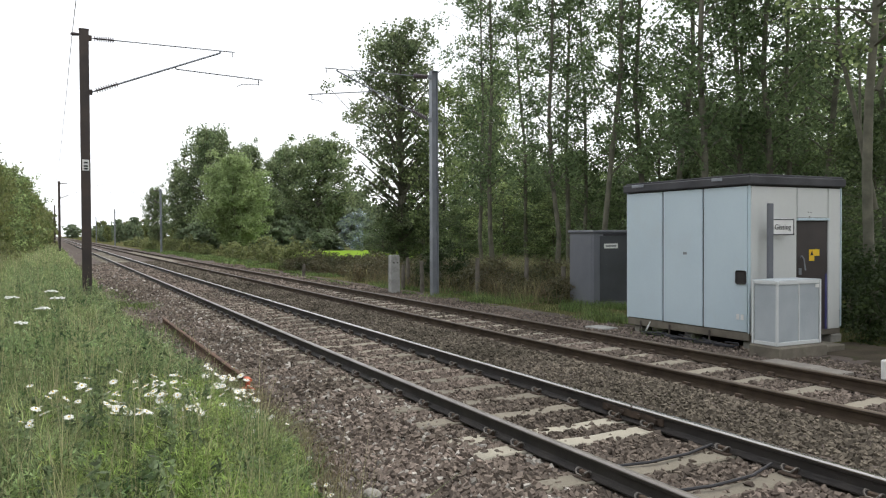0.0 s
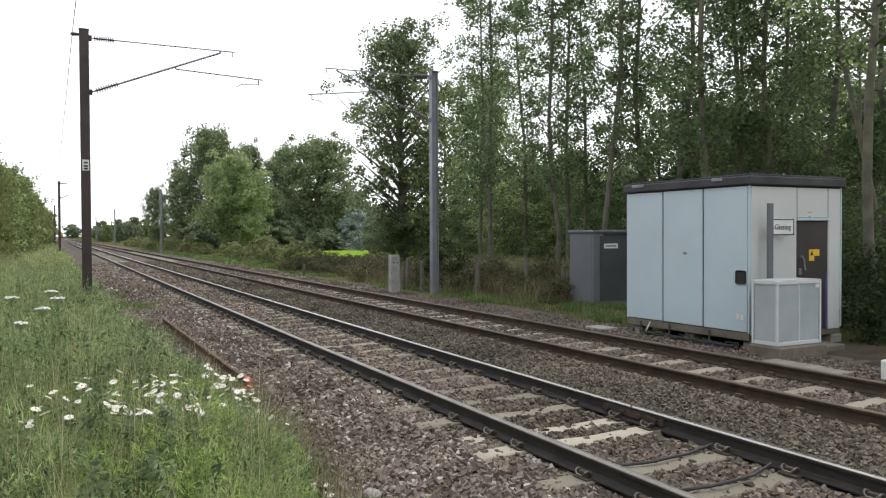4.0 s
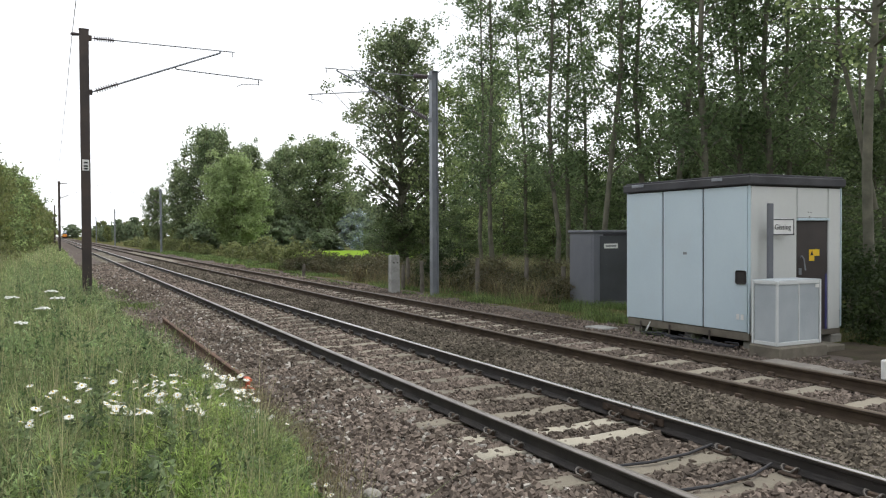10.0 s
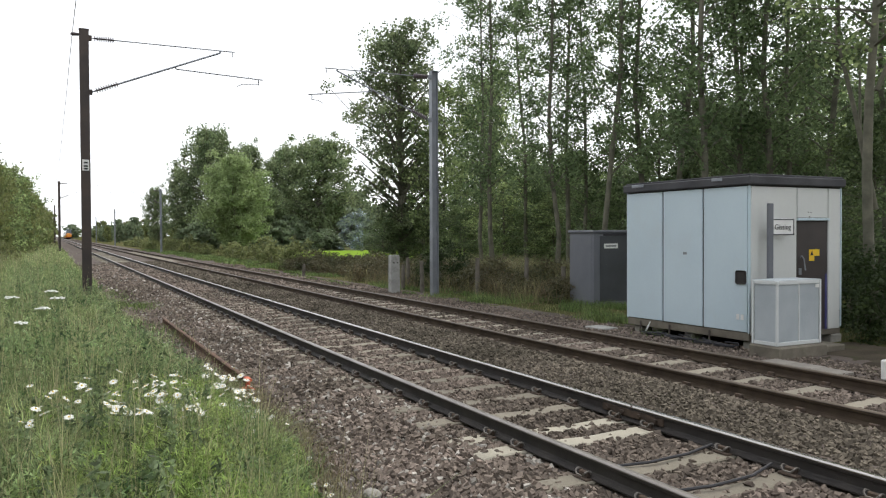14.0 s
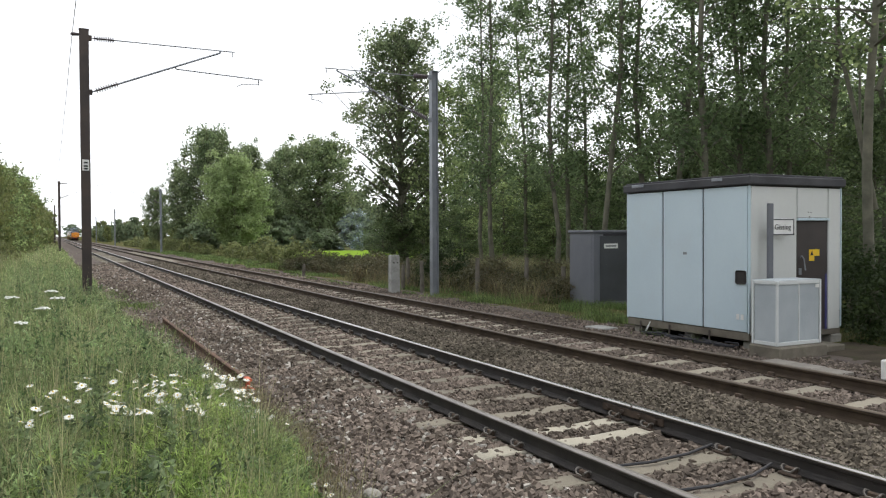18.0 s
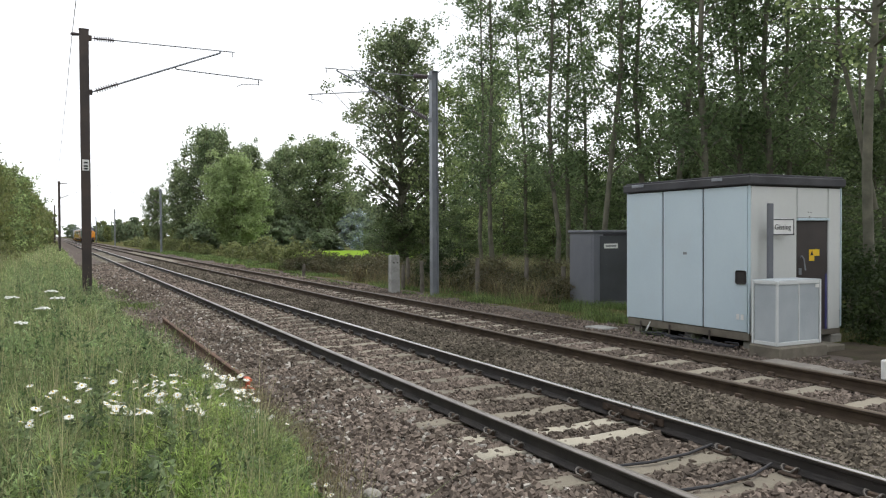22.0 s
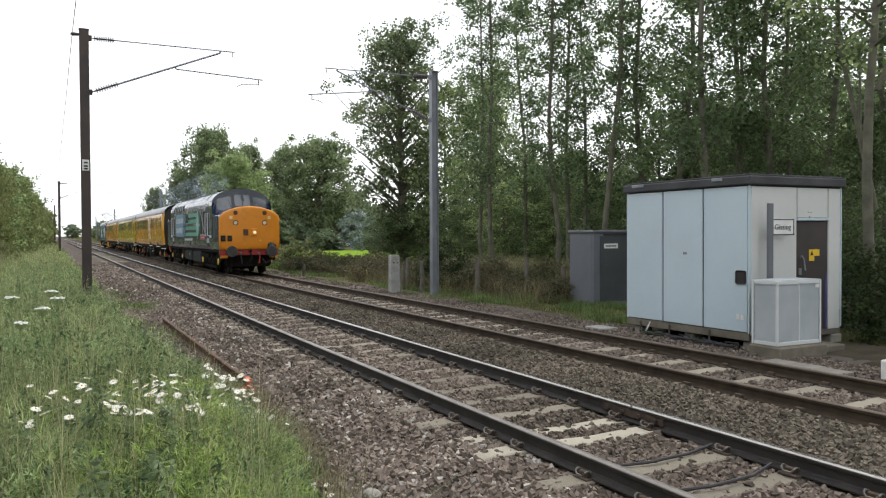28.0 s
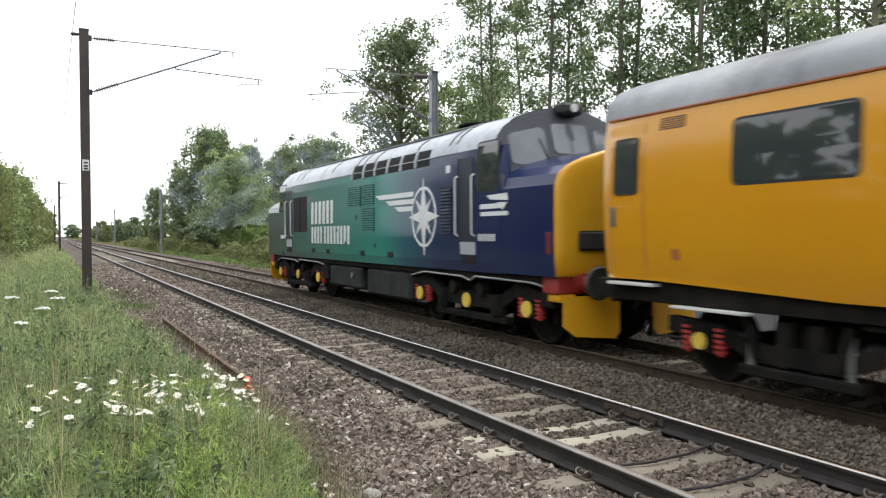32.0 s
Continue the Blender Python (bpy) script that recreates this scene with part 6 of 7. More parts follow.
                part("air_cock", Geo().box(min(s * 1.05, s * 1.15), max(s * 1.05, s * 1.15), y0 + 0.4, y0 + 0.5, 0.74, 0.92, 0.015), M_SPRING, t, "red painted isolating cock")
        part("pipe", Geo().tube((s * 1.15, -6, 0.86), (s * 1.15, 6, 0.86), 0.03, n=6), M_UNDER, t)
    for c in (3.1, rear):
        y = c - 10.2
        for s in (-1, 1):
            part("bogie_frame", Geo().loft([[(s * x, y + a, z + h) for x, h in ((0.98, -0.10), (1.12, -0.10), (1.12, 0.09), (0.98, 0.09))] for a, z in ((-1.85, 0.66), (-1.0, 0.62), (-0.55, 0.46), (0.55, 0.46), (1.0, 0.62), (1.85, 0.66))]), M_UNDER, t)
            part("bolster_beam", Geo().box(min(s * 0.95, s * 1.16), max(s * 0.95, s * 1.16), y - 0.75, y + 0.75, 0.20, 0.32, 0.02), M_UNDER, t)
            # Pale steel here paints highlights among the dark bogie parts.
            part("swing_link", Geo().tube((s * 1.1, y - 0.6, 0.3), (s * 1.1, y - 0.6, 0.75), 0.04, n=6).tube((s * 1.1, y + 0.6, 0.3), (s * 1.1, y + 0.6, 0.75), 0.04, n=6), M_STEEL, t)
            for k in (-1, 1):
                part("damper", Geo().tube((s * 1.14, y + k * 0.5, 0.4), (s * 1.14, y + k * 0.62, 0.85), 0.05, n=8), M_UNDER, t)
                part("bolster_spring", Geo().tube((s * 1.02, y + k * 0.2, 0.34), (s * 1.02, y + k * 0.2, 0.82), 0.11, n=10), M_UNDER, t)
                part("brake_unit", Geo().tube((s * 0.9, y + k * 0.75, 0.62), (s * 1.08, y + k * 0.75, 0.55), 0.1, n=8), M_BOXGREY, t)
        part("bogie_bolster", Geo().box(-0.95, 0.95, y - 0.25, y + 0.25, 0.5, 0.8, 0.03), M_UNDER, t)
        for k in (-1.3, 1.3):
            add_wheelset(t, y + k, 0.457)
            add_axlebox(t, y + k, 0.50, 1.16, M_CAPYEL)
    return t


M_RUSTLINE = mat("rust red trim", (0.34, 0.10, 0.03), (0.42, 0.13, 0.04), 0.6, 3, bump=0)
M_BARGREY = mat("grey brown vinyl", (0.22, 0.17, 0.12), (0.27, 0.21, 0.15), 0.4, 5, bump=0)
M_EMBLEM = mat("red orange vinyl", (0.55, 0.10, 0.04), (0.62, 0.13, 0.05), 0.4, 5, bump=0)

# ---- locomotives ----
LOCO = Shell([(1.30, 1.10), (1.345, 1.28), (1.36, 1.7), (1.36, 2.75), (1.36, 3.02), (1.348, 3.22), (1.30, 3.38), (1.18, 3.54), (0.98, 3.69), (0.74, 3.79), (0.45, 3.87), (0.2, 3.905), (0.0, 3.915)], 9.0)
PROF = list(zip(LOCO.w, LOCO.z))


def screen_point(x, z, k, out=0.0):
    """A point of the windscreen's surface at one end (k=-1 leading, 1 trailing)."""
    w = max(LOCO.width(z), 0.05)
    bulge = 0.26 * (1 - min(1.0, abs(x) / 1.36) ** 2)
    d = 2.02 + 0.32 * (z - 2.6) - bulge - out
    return (x, k * (9.0 - d), z)


def build_loco(label, side_paint, nose_paint, modern):
    t = thing("diesel_locomotive", (0, 0, 0), label, "locomotive", "locomotives of the train")
    sh = LOCO
    low = [(w, z) for w, z in PROF if z <= 3.23]
    high = [(w, z) for w, z in PROF if z >= 3.21]

    def closed(half):
        return half + [(-w, z) for w, z in reversed(half)]

    ds = [2.95, 6, 9, 12, 15.05]
    for s in (-1, 1):
        rings = []
        for d in ds:
            rings.append([(s * w, d - 9, z) for w, z in low] + [(s * 1.2, d - 9, low[-1][1]), (s * 1.2, d - 9, 1.1)])
        # cab side: from the screen's edge back to the body
        front = [(s * w, screen_point(s * w, max(z, 2.6), -1)[1], z) for w, z in low] + [(s * 1.2, -9 + 2.0, low[-1][1]), (s * 1.2, -9 + 1.9, 1.1)]
        rear = [(x, -y, z) for x, y, z in front]
        part("body_side", Geo().loft([front] + rings + [rear]), side_paint, t)
    rf = [p for p in high]
    ring = [(w, z) for w, z in rf] + [(-w, z) for w, z in reversed(rf[:-1])]
    rings = [[screen_point(x, z, -1) for x, z in ring]] + [[(x, d - 9, z) for x, z in ring] for d in ds] + [[screen_point(x, z, 1) for x, z in ring]]
    part("roof", Geo().loft(rings, caps=False, closed=False), M_LOCOROOF, t, "weathered grey loco roof, paled for reflected sky", smooth=True)
    # roof fittings
    for a, b in ((4.2, 5.4), (5.6, 7.6), (9.2, 10.6), (11.0, 13.4)):
        part("roof_hatch", Geo().loft([[(x * k, d - 9, z + h) for x, z in ((-0.95, 3.62), (-0.8, 3.74), (-0.45, 3.87), (0, 3.925), (0.45, 3.87), (0.8, 3.74), (0.95, 3.62))] + [(0.8, d - 9, 3.5), (-0.8, d - 9, 3.5)] for d, k, h in ((a, 0.98, 0.0), (a + 0.06, 1, 0.025), (b - 0.06, 1, 0.025), (b, 0.98, 0.0))]), M_ROOFDARK, t, "sooty dark roof hatch")
    for d in (3.7, 4.0, 5.5, 7.8, 8.5, 9.0, 10.8, 13.6, 14.2):
        hoop = [(x, z) for x, z in ring if z > 3.3]
        part("roof_rib", Geo().loft([[(x * 1.0, d - 9 + q, z + o) for x, z in hoop] for q, o in ((-0.035, -0.01), (-0.035, 0.014), (0.035, 0.014), (0.035, -0.01))], closed=False, caps=False), M_ROOFDARK, t)
    for s in (-1, 1):
        part("roof_pipe", Geo().path([(s * 0.93, -5.0, 3.735), (s * 0.93, 4.6, 3.735)], 0.022, 6), M_ROOFDARK, t)
    part("fan_grille", Geo().tube((0, -4.2, 3.90), (0, -4.2, 3.93), 0.62, n=20), M_UNDER, t)
    part("exhaust", Geo().box(-0.25, 0.25, -0.2, 0.9, 3.9, 3.94, 0.015), M_UNDER, t, "sooty exhaust port")
    for s in (-1, 1):
        part("cantrail", Geo().loft([[(s * (sh.width(3.22) + a), d - 9, 3.21 + b) for a, b in ((-0.01, 0), (0.016, 0), (0.016, 0.018), (-0.01, 0.018))] for d in (3.6, 14.4)]), M_LOCOROOF, t)
        if not modern:
            part("cantrail_panel", sh.rect(3.62, 10.4, 3.19, 3.44, s, 0.005), M_BLUE, t, "dark blue panel above the cantrail")
        for i in range(6):
            a = (4.75 if modern else 10.5) + i * (0.74 if modern else 0.68)
            d_a, d_b = (a, a + 0.56)
            slot = part("cantrail_grille", sh.rect(d_a, d_b, 3.08, 3.40, s, 0.010), M_HOLE, t, "black air intake grille")
            part("grille_post", sh.rect(d_b + 0.03, d_b + 0.10, 3.08, 3.42, s, 0.03), M_GREYVINYL, slot)
        for k in (-1, 1):
            def dd(a, b):
                return (a, b) if k < 0 else (18 - b, 18 - a)
            a, b = dd(2.98, 3.50)
            dr = part("cab_door", sh.rect(a, b, 1.42, 3.0, s, -0.012, deep=0.05), M_HOLE if not modern else side_paint, t)
            # Flush plate; the depth of the recess is only its shaded colour.
            part("door_recess", sh.rect(a, b, 1.42, 3.10, s, 0.004, geo=None), M_RECESS_SHADE, t)
            for e in (2.93, 3.55):
                e0 = e if k < 0 else 18 - e
                part("handrail", Geo().path([(s * 1.35, e0 - 9, 1.72), (s * 1.42, e0 - 9, 1.76), (s * 1.42, e0 - 9, 2.76), (s * 1.35, e0 - 9, 2.80)], 0.018), M_EDGEWHITE, dr)
            part("cab_door_seam", sh.rect(a - 0.02, a, 1.42, 3.1, s, 0.009), M_RUBBER, dr)
            part("cab_door_seam", sh.rect(b, b + 0.02, 1.42, 3.1, s, 0.009), M_RUBBER, dr)
            a, b = dd(2.9, 3.46)
            part("door_sill", sh.rect(a, b, 1.40, 1.62, s, 0.012), M_GREYVINYL, t, "pale grey step panel")
            part("step_recess", sh.rect(a + 0.02, b - 0.02, 1.24, 1.38, s, 0.006), M_HOLE, t)
            a, b = dd(2.12, 2.82)
            add_window(sh, t, a, b, 2.50, 3.30, s, 0.05, "cab_side_window")
            a, b = dd(2.2, 2.8)
            nb = part("number_panel", sh.rect(a, b, 1.62, 1.78, s, 0.004), M_BLUE, t)
            for i in range(6):
                w = (b - a) / 6
                part("bar", sh.rect(a + i * w + 0.025, a + (i + 1) * w - 0.022, 1.64, 1.76, s, 0.009), M_WHITEVINYL, nb)
    # windscreens and noses
    for k in (-1, 1):
        zs = [2.5, 2.62, 2.8, 3.0, 3.22, 3.38, 3.54, 3.69, 3.79, 3.87, 3.905]
        rows = []
        for z in zs:
            w = sh.width(z)
            rows.append([screen_point(w * f, z, k) for f in (-1, -0.8, -0.55, -0.3, 0, 0.3, 0.55, 0.8, 1)])
        fr = part("windscreen_frame", Geo().loft(rows, closed=False, caps=False), M_SCREEN, t, "grey windscreen surround")
        for f0, f1, z0, z1 in ((-1.0, -0.50, 2.90, 3.46), (-0.36, 0.36, 3.10, 3.62), (0.50, 1.0, 2.90, 3.46)):
            pts = rrect(f0, f1, z0, z1, 0.09, 4)
            outer, inner = [], []
            for x, z in pts:
                if abs(f0 + f1) > 0.1:
                    # quarter panes follow the curve of the roof
                    side = 1 if f0 > 0 else -1
                    x = side * (0.50 + (abs(x) - 0.50) / 0.50 * (min(sh.width(z) - 0.17, 1.14) - 0.50))
                    z = z + (0.08 if abs(x) < 0.8 and z > 3.2 else 0.0)
                outer.append(screen_point(x, z, k, 0.012))
                inner.append(screen_point(x, z, k, -0.02))
            part("windscreen", Geo().loft([inner, outer]), M_SCREENGLASS, fr)
        part("wiper", Geo().path([screen_point(-0.5, 2.95, k, 0.03), screen_point(-0.62, 3.35, k, 0.035)], 0.01, 4), M_RUBBER, fr)
        outline = [(1.33, 1.12), (1.345, 1.5), (1.345, 2.1), (1.34, 2.48), (1.29, 2.64), (1.14, 2.77), (0.9, 2.88), (0.5, 3.0), (0.0, 3.05)]
        outline = outline + [(-x, z) for x, z in reversed(outline[:-1])]
        cz = 1.95

        def plan(x):
            return 0.40 + 0.022 * abs(x) ** 2 + 0.035 * max(0.0, abs(x) - 1.05) ** 2 / 0.09

        rings = []
        for sc, rim in ((0.3, 0.0), (0.6, 0.0), (0.85, 0.004), (0.95, 0.010), (0.985, 0.028), (1.0, 0.06)):
            rings.append([(x * sc, k * (9.0 - plan(x * sc) - rim), max(1.12, cz + (z - cz) * sc) if z > 1.13 else cz + (z - cz) * sc) for x, z in outline])
        nose = part("nose_front", Geo().loft(rings), nose_paint, t, "warning yellow nose end", smooth=True)
        rings = [[(x, k * (9.0 - plan(x) - 0.06), z) for x, z in outline], [(x * 1.003, k * (9.0 - plan(x) - 0.09), z) for x, z in outline], [(x * 1.005, k * (9 - 2.3), z + (0.02 if z > 2.6 else 0)) for x, z in outline]]
        part("nose_casing", Geo().loft(rings), side_paint if modern else M_BLUE, t)

        def face(x, z, g, r, deep=0.03, n=14, out=0.004):
            y = k * (9.0 - plan(x) + out)
            return g.tube((x, y - k * deep, z), (x, y, z), r, r, n)

        def fbox(x0, x1, z0, z1, out=0.01, c=0.008):
            y = 9.0 - plan((x0 + x1) / 2) + out
            return Geo().box(x0, x1, min(k * y, k * (y - 0.06)), max(k * y, k * (y - 0.06)), z0, z1, c)

        m = -k  # nose features keep their hand as seen from in front
        if not modern or k > 0:
            for x in (-0.64, 0.64):
                part("horn_grille", face(x, 2.74, Geo(), 0.10, out=0.016, n=12), M_GRIMEHOLE, nose, "round brown horn grille")
                lr = part("lamp_ring", face(x, 2.30, Geo(), 0.115, out=0.012), M_RUBBER, nose)
                part("marker_lamp", face(x, 2.30, Geo(), 0.08, out=0.02), M_LAMPDIM if not modern and k < 0 else M_LAMPOFF, lr, "round white marker lamp")
            for x in (-0.84, 0.84):
                part("warning_label", fbox(x - 0.065, x + 0.065, 2.46, 2.60, 0.03, 0.004), M_LABEL, nose, "pale warning label")
            part("headlight_panel", fbox(-0.20 * m - 0.11, -0.20 * m + 0.11, 1.74, 2.02, 0.02), M_GRIMEHOLE, nose)
            hb = part("headlight_box", fbox(0.16 * m - 0.14, 0.16 * m + 0.14, 1.71, 2.05, 0.07, 0.03), nose_paint, nose)
            part("headlight", Geo().tube((0.18 * m, k * 8.6, 1.88), (0.18 * m, k * 8.685, 1.88), 0.07, 0.07, 14), M_LAMP if not modern and k < 0 else M_LAMPOFF, hb, "round headlight, lit")
        else:
            for x in (-0.72, 0.72):
                bx = part("headlamp_unit", fbox(x - 0.29, x + 0.29, 1.50, 1.80, 0.05, 0.04), M_RUBBER, nose, "black headlamp unit with two lenses")
                for q in (-0.13, 0.13):
                    part("lamp_lens", Geo().tube((x + q, k * 8.58, 1.65), (x + q, k * 8.632, 1.65), 0.085, n=14), M_LAMPOFF, bx)
            rl = part("roof_lamp_box", Geo().box(-0.22, 0.22, min(k * 6.74, k * 7.08), max(k * 6.74, k * 7.08), 3.76, 3.97, 0.05), M_RUBBER, t, "black headlamp box on the cab roof")
            part("roof_lamp", Geo().tube((0, k * 7.06, 3.87), (0, k * 7.11, 3.87), 0.07, n=12), M_LAMPOFF, rl)
            part("badge", face(0.0, 2.7, Geo(), 0.13, out=0.008), M_LAMPOFF, nose)
        for x in () if modern else (-0.9 * m, -1.18 * m):
            so = part("socket_recess", fbox(x - 0.1, x + 0.1, 1.48, 1.74, 0.03), M_HOLE, nose)
            part("socket", fbox(x - 0.06, x + 0.06, 1.53, 1.66, 0.04), M_BOXGREY, so)
        part("hazard_mark", face(0.45 * m, 1.52, Geo(), 0.05, out=0.004, n=3), M_CAPYEL, nose)
        for s in (-1, 1):
            if not modern:
                nl = Geo()
                part("louvre_frame", Geo().box(min(s * 1.34, s * 1.352), max(s * 1.34, s * 1.352), min(k * 7.25, k * 8.25), max(k * 7.25, k * 8.25), 1.46, 2.62, 0.004), M_RECESS_SHADE, t)
                for i in range(20):
                    z = 1.5 + i * 0.055
                    y0, y1 = 9 - 1.72, 9 - 0.78
                    nl.box(min(s * 1.350, s * 1.364), max(s * 1.350, s * 1.364), min(k * y0, k * y1), max(k * y0, k * y1), z, z + 0.024)
                tagged(part("nose_louvres", nl, M_BLUE, t, "dark ventilation louvres"), kind="stuff")
            part("tail_lamp", Geo().box(min(s * 1.33, s * 1.356), max(s * 1.33, s * 1.356), min(k * (9 - 0.74), k * (9 - 0.60)), max(k * (9 - 0.74), k * (9 - 0.60)), 1.45, 1.78, 0.01), M_MAROON, t)
        # buffer beam
        yb = 9.0 - 0.55
        bm_ = part("buffer_beam", Geo().box(-1.28, 1.28, min(k * yb, k * (yb - 0.4)), max(k * yb, k * (yb - 0.4)), 0.86, 1.14, 0.02), M_BEAMRED, t, "red buffer beam")
        for s in (-1, 1):
            st = part("buffer", Geo().tube((s * 0.87, k * yb, 1.04), (s * 0.87, k * (yb + 0.14), 1.04), 0.16, 0.13, 14).tube((s * 0.87, k * (yb + 0.12), 1.04), (s * 0.87, k * (yb + 0.46), 1.04), 0.10, n=12), M_BEAMRED if k < 0 else M_UNDER, t)
            part("buffer_head", Geo().tube((s * 0.87, k * (yb + 0.46), 1.04), (s * 0.87, k * (yb + 0.50), 1.04), 0.25, 0.23, 20), M_BUFFER, st, "round greasy buffer head")
            part("brake_hose", Geo().path([(s * 0.4, k * yb, 0.95), (s * 0.42, k * (yb + 0.14), 0.85), (s * 0.38, k * (yb + 0.16), 0.5)], 0.03, 6), M_BEAMRED if s > 0 else M_RUBBER, bm_)
            part("hose_cock", Geo().tube((s * 0.4, k * (yb + 0.02), 0.96), (s * 0.4, k * (yb + 0.1), 0.92), 0.05, n=8), M_STEEL, bm_)
            part("footstep", Geo().box(min(s * 0.95, s * 1.25), max(s * 0.95, s * 1.25), min(k * yb, k * (yb - 0.3)), max(k * yb, k * (yb - 0.3)), 0.74, 0.86, 0.02), nose_paint, bm_)
            if s < 0 and k < 0:
                continue
            part("jumper_cable", Geo().path([(s * 1.1, k * yb, 1.45), (s * 1.12, k * (yb + 0.14), 1.3), (s * 1.08, k * (yb + 0.16), 0.75), (s * 0.7, k * (yb + 0.1), 0.5), (s * 0.55, k * yb, 0.7)], 0.028, 6), M_RUBBER, bm_)
        part("coupling_hook", Geo().path([(0, k * yb, 1.03), (0, k * (yb + 0.22), 1.03), (0, k * (yb + 0.28), 1.12)], 0.045, 8).path([(0, k * (yb + 0.18), 0.98), (0.05, k * (yb + 0.22), 0.75), (-0.05, k * (yb + 0.22), 0.6)], 0.035, 6), M_UNDER, bm_)
        part("nose_equipment", Geo().box(0.92 * m - 0.14, 0.92 * m + 0.14, min(k * (yb + 0.02), k * (yb + 0.24)), max(k * (yb + 0.02), k * (yb + 0.24)), 1.14, 1.42, 0.05).tube((0.9 * m, k * (yb + 0.2), 1.42), (0.98 * m, k * (yb + 0.3), 1.22), 0.05), M_BUFFER, bm_)
        if modern:
            for q in (-1, 1):
                pl = [(q * x, z) for x, z in ((1.25, 0.84), (1.25, 0.40), (1.08, 0.25), (0.42, 0.20), (0.34, 0.30), (0.34, 0.84))]
                part("snowplough_blade", Geo().loft([[(x, k * (yb + o - 0.10 * abs(x) ** 1.5), z) for x, z in pl] for o in (0.24, 0.28)]), nose_paint, t, "yellow snowplough blade")
        # Added dark plate, no known part, blackens the space below the beam.
        part("under_beam_fill", Geo().box(-1.02, 1.02, min(k * (yb - 0.5), k * (yb - 0.42)), max(k * (yb - 0.5), k * (yb - 0.42)), 0.34, 0.88, 0.03), M_UNDER, t)
        for s in (-1, 1):
            part("guard_iron", Geo().box(s * 0.75 - 0.04, s * 0.75 + 0.04, min(k * (yb - 0.35), k * (yb - 0.3)), max(k * (yb - 0.35), k * (yb - 0.3)), 0.1, 0.6, 0.01), M_UNDER, t)
        # bogie
        c = k * (9 - 3.55)
        for s in (-1, 1):
            part("bogie_frame", Geo().loft([[(s * x, c + a, z + h) for x, h in ((1.0, -0.13), (1.14, -0.13), (1.14, 0.11), (1.0, 0.11))] for a, z in ((-2.75, 0.80), (-2.35, 0.74), (-1.7, 0.88), (-1.1, 0.6), (1.1, 0.6), (1.7, 0.88), (2.35, 0.74), (2.75, 0.80))]), M_UNDER, t)
            for a in (-1.03, 1.03):
                part("equaliser_spring", Geo().tube((s * 1.1, c + a, 0.38), (s * 1.1, c + a, 0.72), 0.15, n=10), M_UNDER, t)
                part("brake_cylinder", Geo().tube((s * 1.05, c + a * 0.5, 0.78), (s * 1.22, c + a * 0.5, 0.78), 0.13, n=10), M_UNDER, t)
                part("sand_box", Geo().box(min(s * 1.02, s * 1.2), max(s * 1.02, s * 1.2), c + a * 2.55 - 0.16, c + a * 2.55 + 0.16, 0.62, 1.0, 0.03), M_UNDER, t)
            part("spring_plank", Geo().box(min(s * 0.98, s * 1.16), max(s * 0.98, s * 1.16), c - 1.3, c + 1.3, 0.24, 0.36, 0.02), M_UNDER, t)
            part("pipe_run", Geo().path([(s * 1.2, c - 2.6, 0.94), (s * 1.27, c - 2.3, 1.0), (s * 1.28, c - 0.5, 1.02), (s * 1.28, c - 0.3, 0.94), (s * 1.28, c, 1.0), (s * 1.28, c + 1.6, 1.02), (s * 1.2, c + 2.4, 0.92)], 0.020, 6), M_STEEL if modern else M_UNDER, t)
        # Dark blocks added against see-through between the axles, where traction motors hang.
        for a in (-1.01, 1.01):
            part("traction_motor", Geo().box(-0.6, 0.6, c + a - 0.42, c + a + 0.42, 0.2, 0.85, 0.06), M_UNDER, t)
        part("bogie_transom", Geo().box(-0.95, 0.95, c - 0.3, c + 0.3, 0.45, 0.85, 0.03), M_UNDER, t)
        for a in (-2.02, 0.0, 2.02):
            add_wheelset(t, c + a, 0.565)
            add_axlebox(t, c + a, 0.565, 1.18, M_CAPYEL if (abs(a) > 1 or modern) else M_UNDER, springs=modern and abs(a) > 1, r=0.14)
    part("underframe", Geo().box(-1.24, 1.24, -8.4, 8.4, 0.98, 1.13, 0.02), M_UNDER, t)
    for s in (-1, 1):
        x0, x1 = min(s * 0.5, s * 1.22), max(s * 0.5, s * 1.22)
        part("fuel_tank", Geo().box(x0, x1, -3.0, -0.5, 0.36, 0.98, 0.06), M_BOXGREY, t, "grimy grey fuel tank")
        part("water_tank", Geo().box(x0, x1, -0.1, 2.3, 0.42, 0.98, 0.06), M_BOXGREY, t)
        part("battery_box", Geo().box(x0, x1, 2.45, 3.0, 0.55, 0.98, 0.03), M_UNDER, t)
        part("tank_filler", Geo().tube((s * 1.2, 0.5, 0.75), (s * 1.25, 0.5, 0.75), 0.07, n=10), M_STEEL, t)
        for d in (6.6, 8.3, 10.9, 12.2):
            part("lifting_bracket", sh.rect(d, d + 0.3, 1.26, 1.38, s, 0.006), M_HOLE, t)
        for d, z in ((7.6, 1.46), (9.6, 1.5), (8.6, 2.45), (8.8, 2.12), (10.2, 1.82)):
            part("body_latch", sh.rect(d, d + 0.05, z, z + 0.09, s, 0.012), M_HOLE, t)
    return t


M_SCREEN = mat("grey cab paint", (0.028, 0.032, 0.042), (0.045, 0.05, 0.062), 0.45, 2.0, bump=0.03)


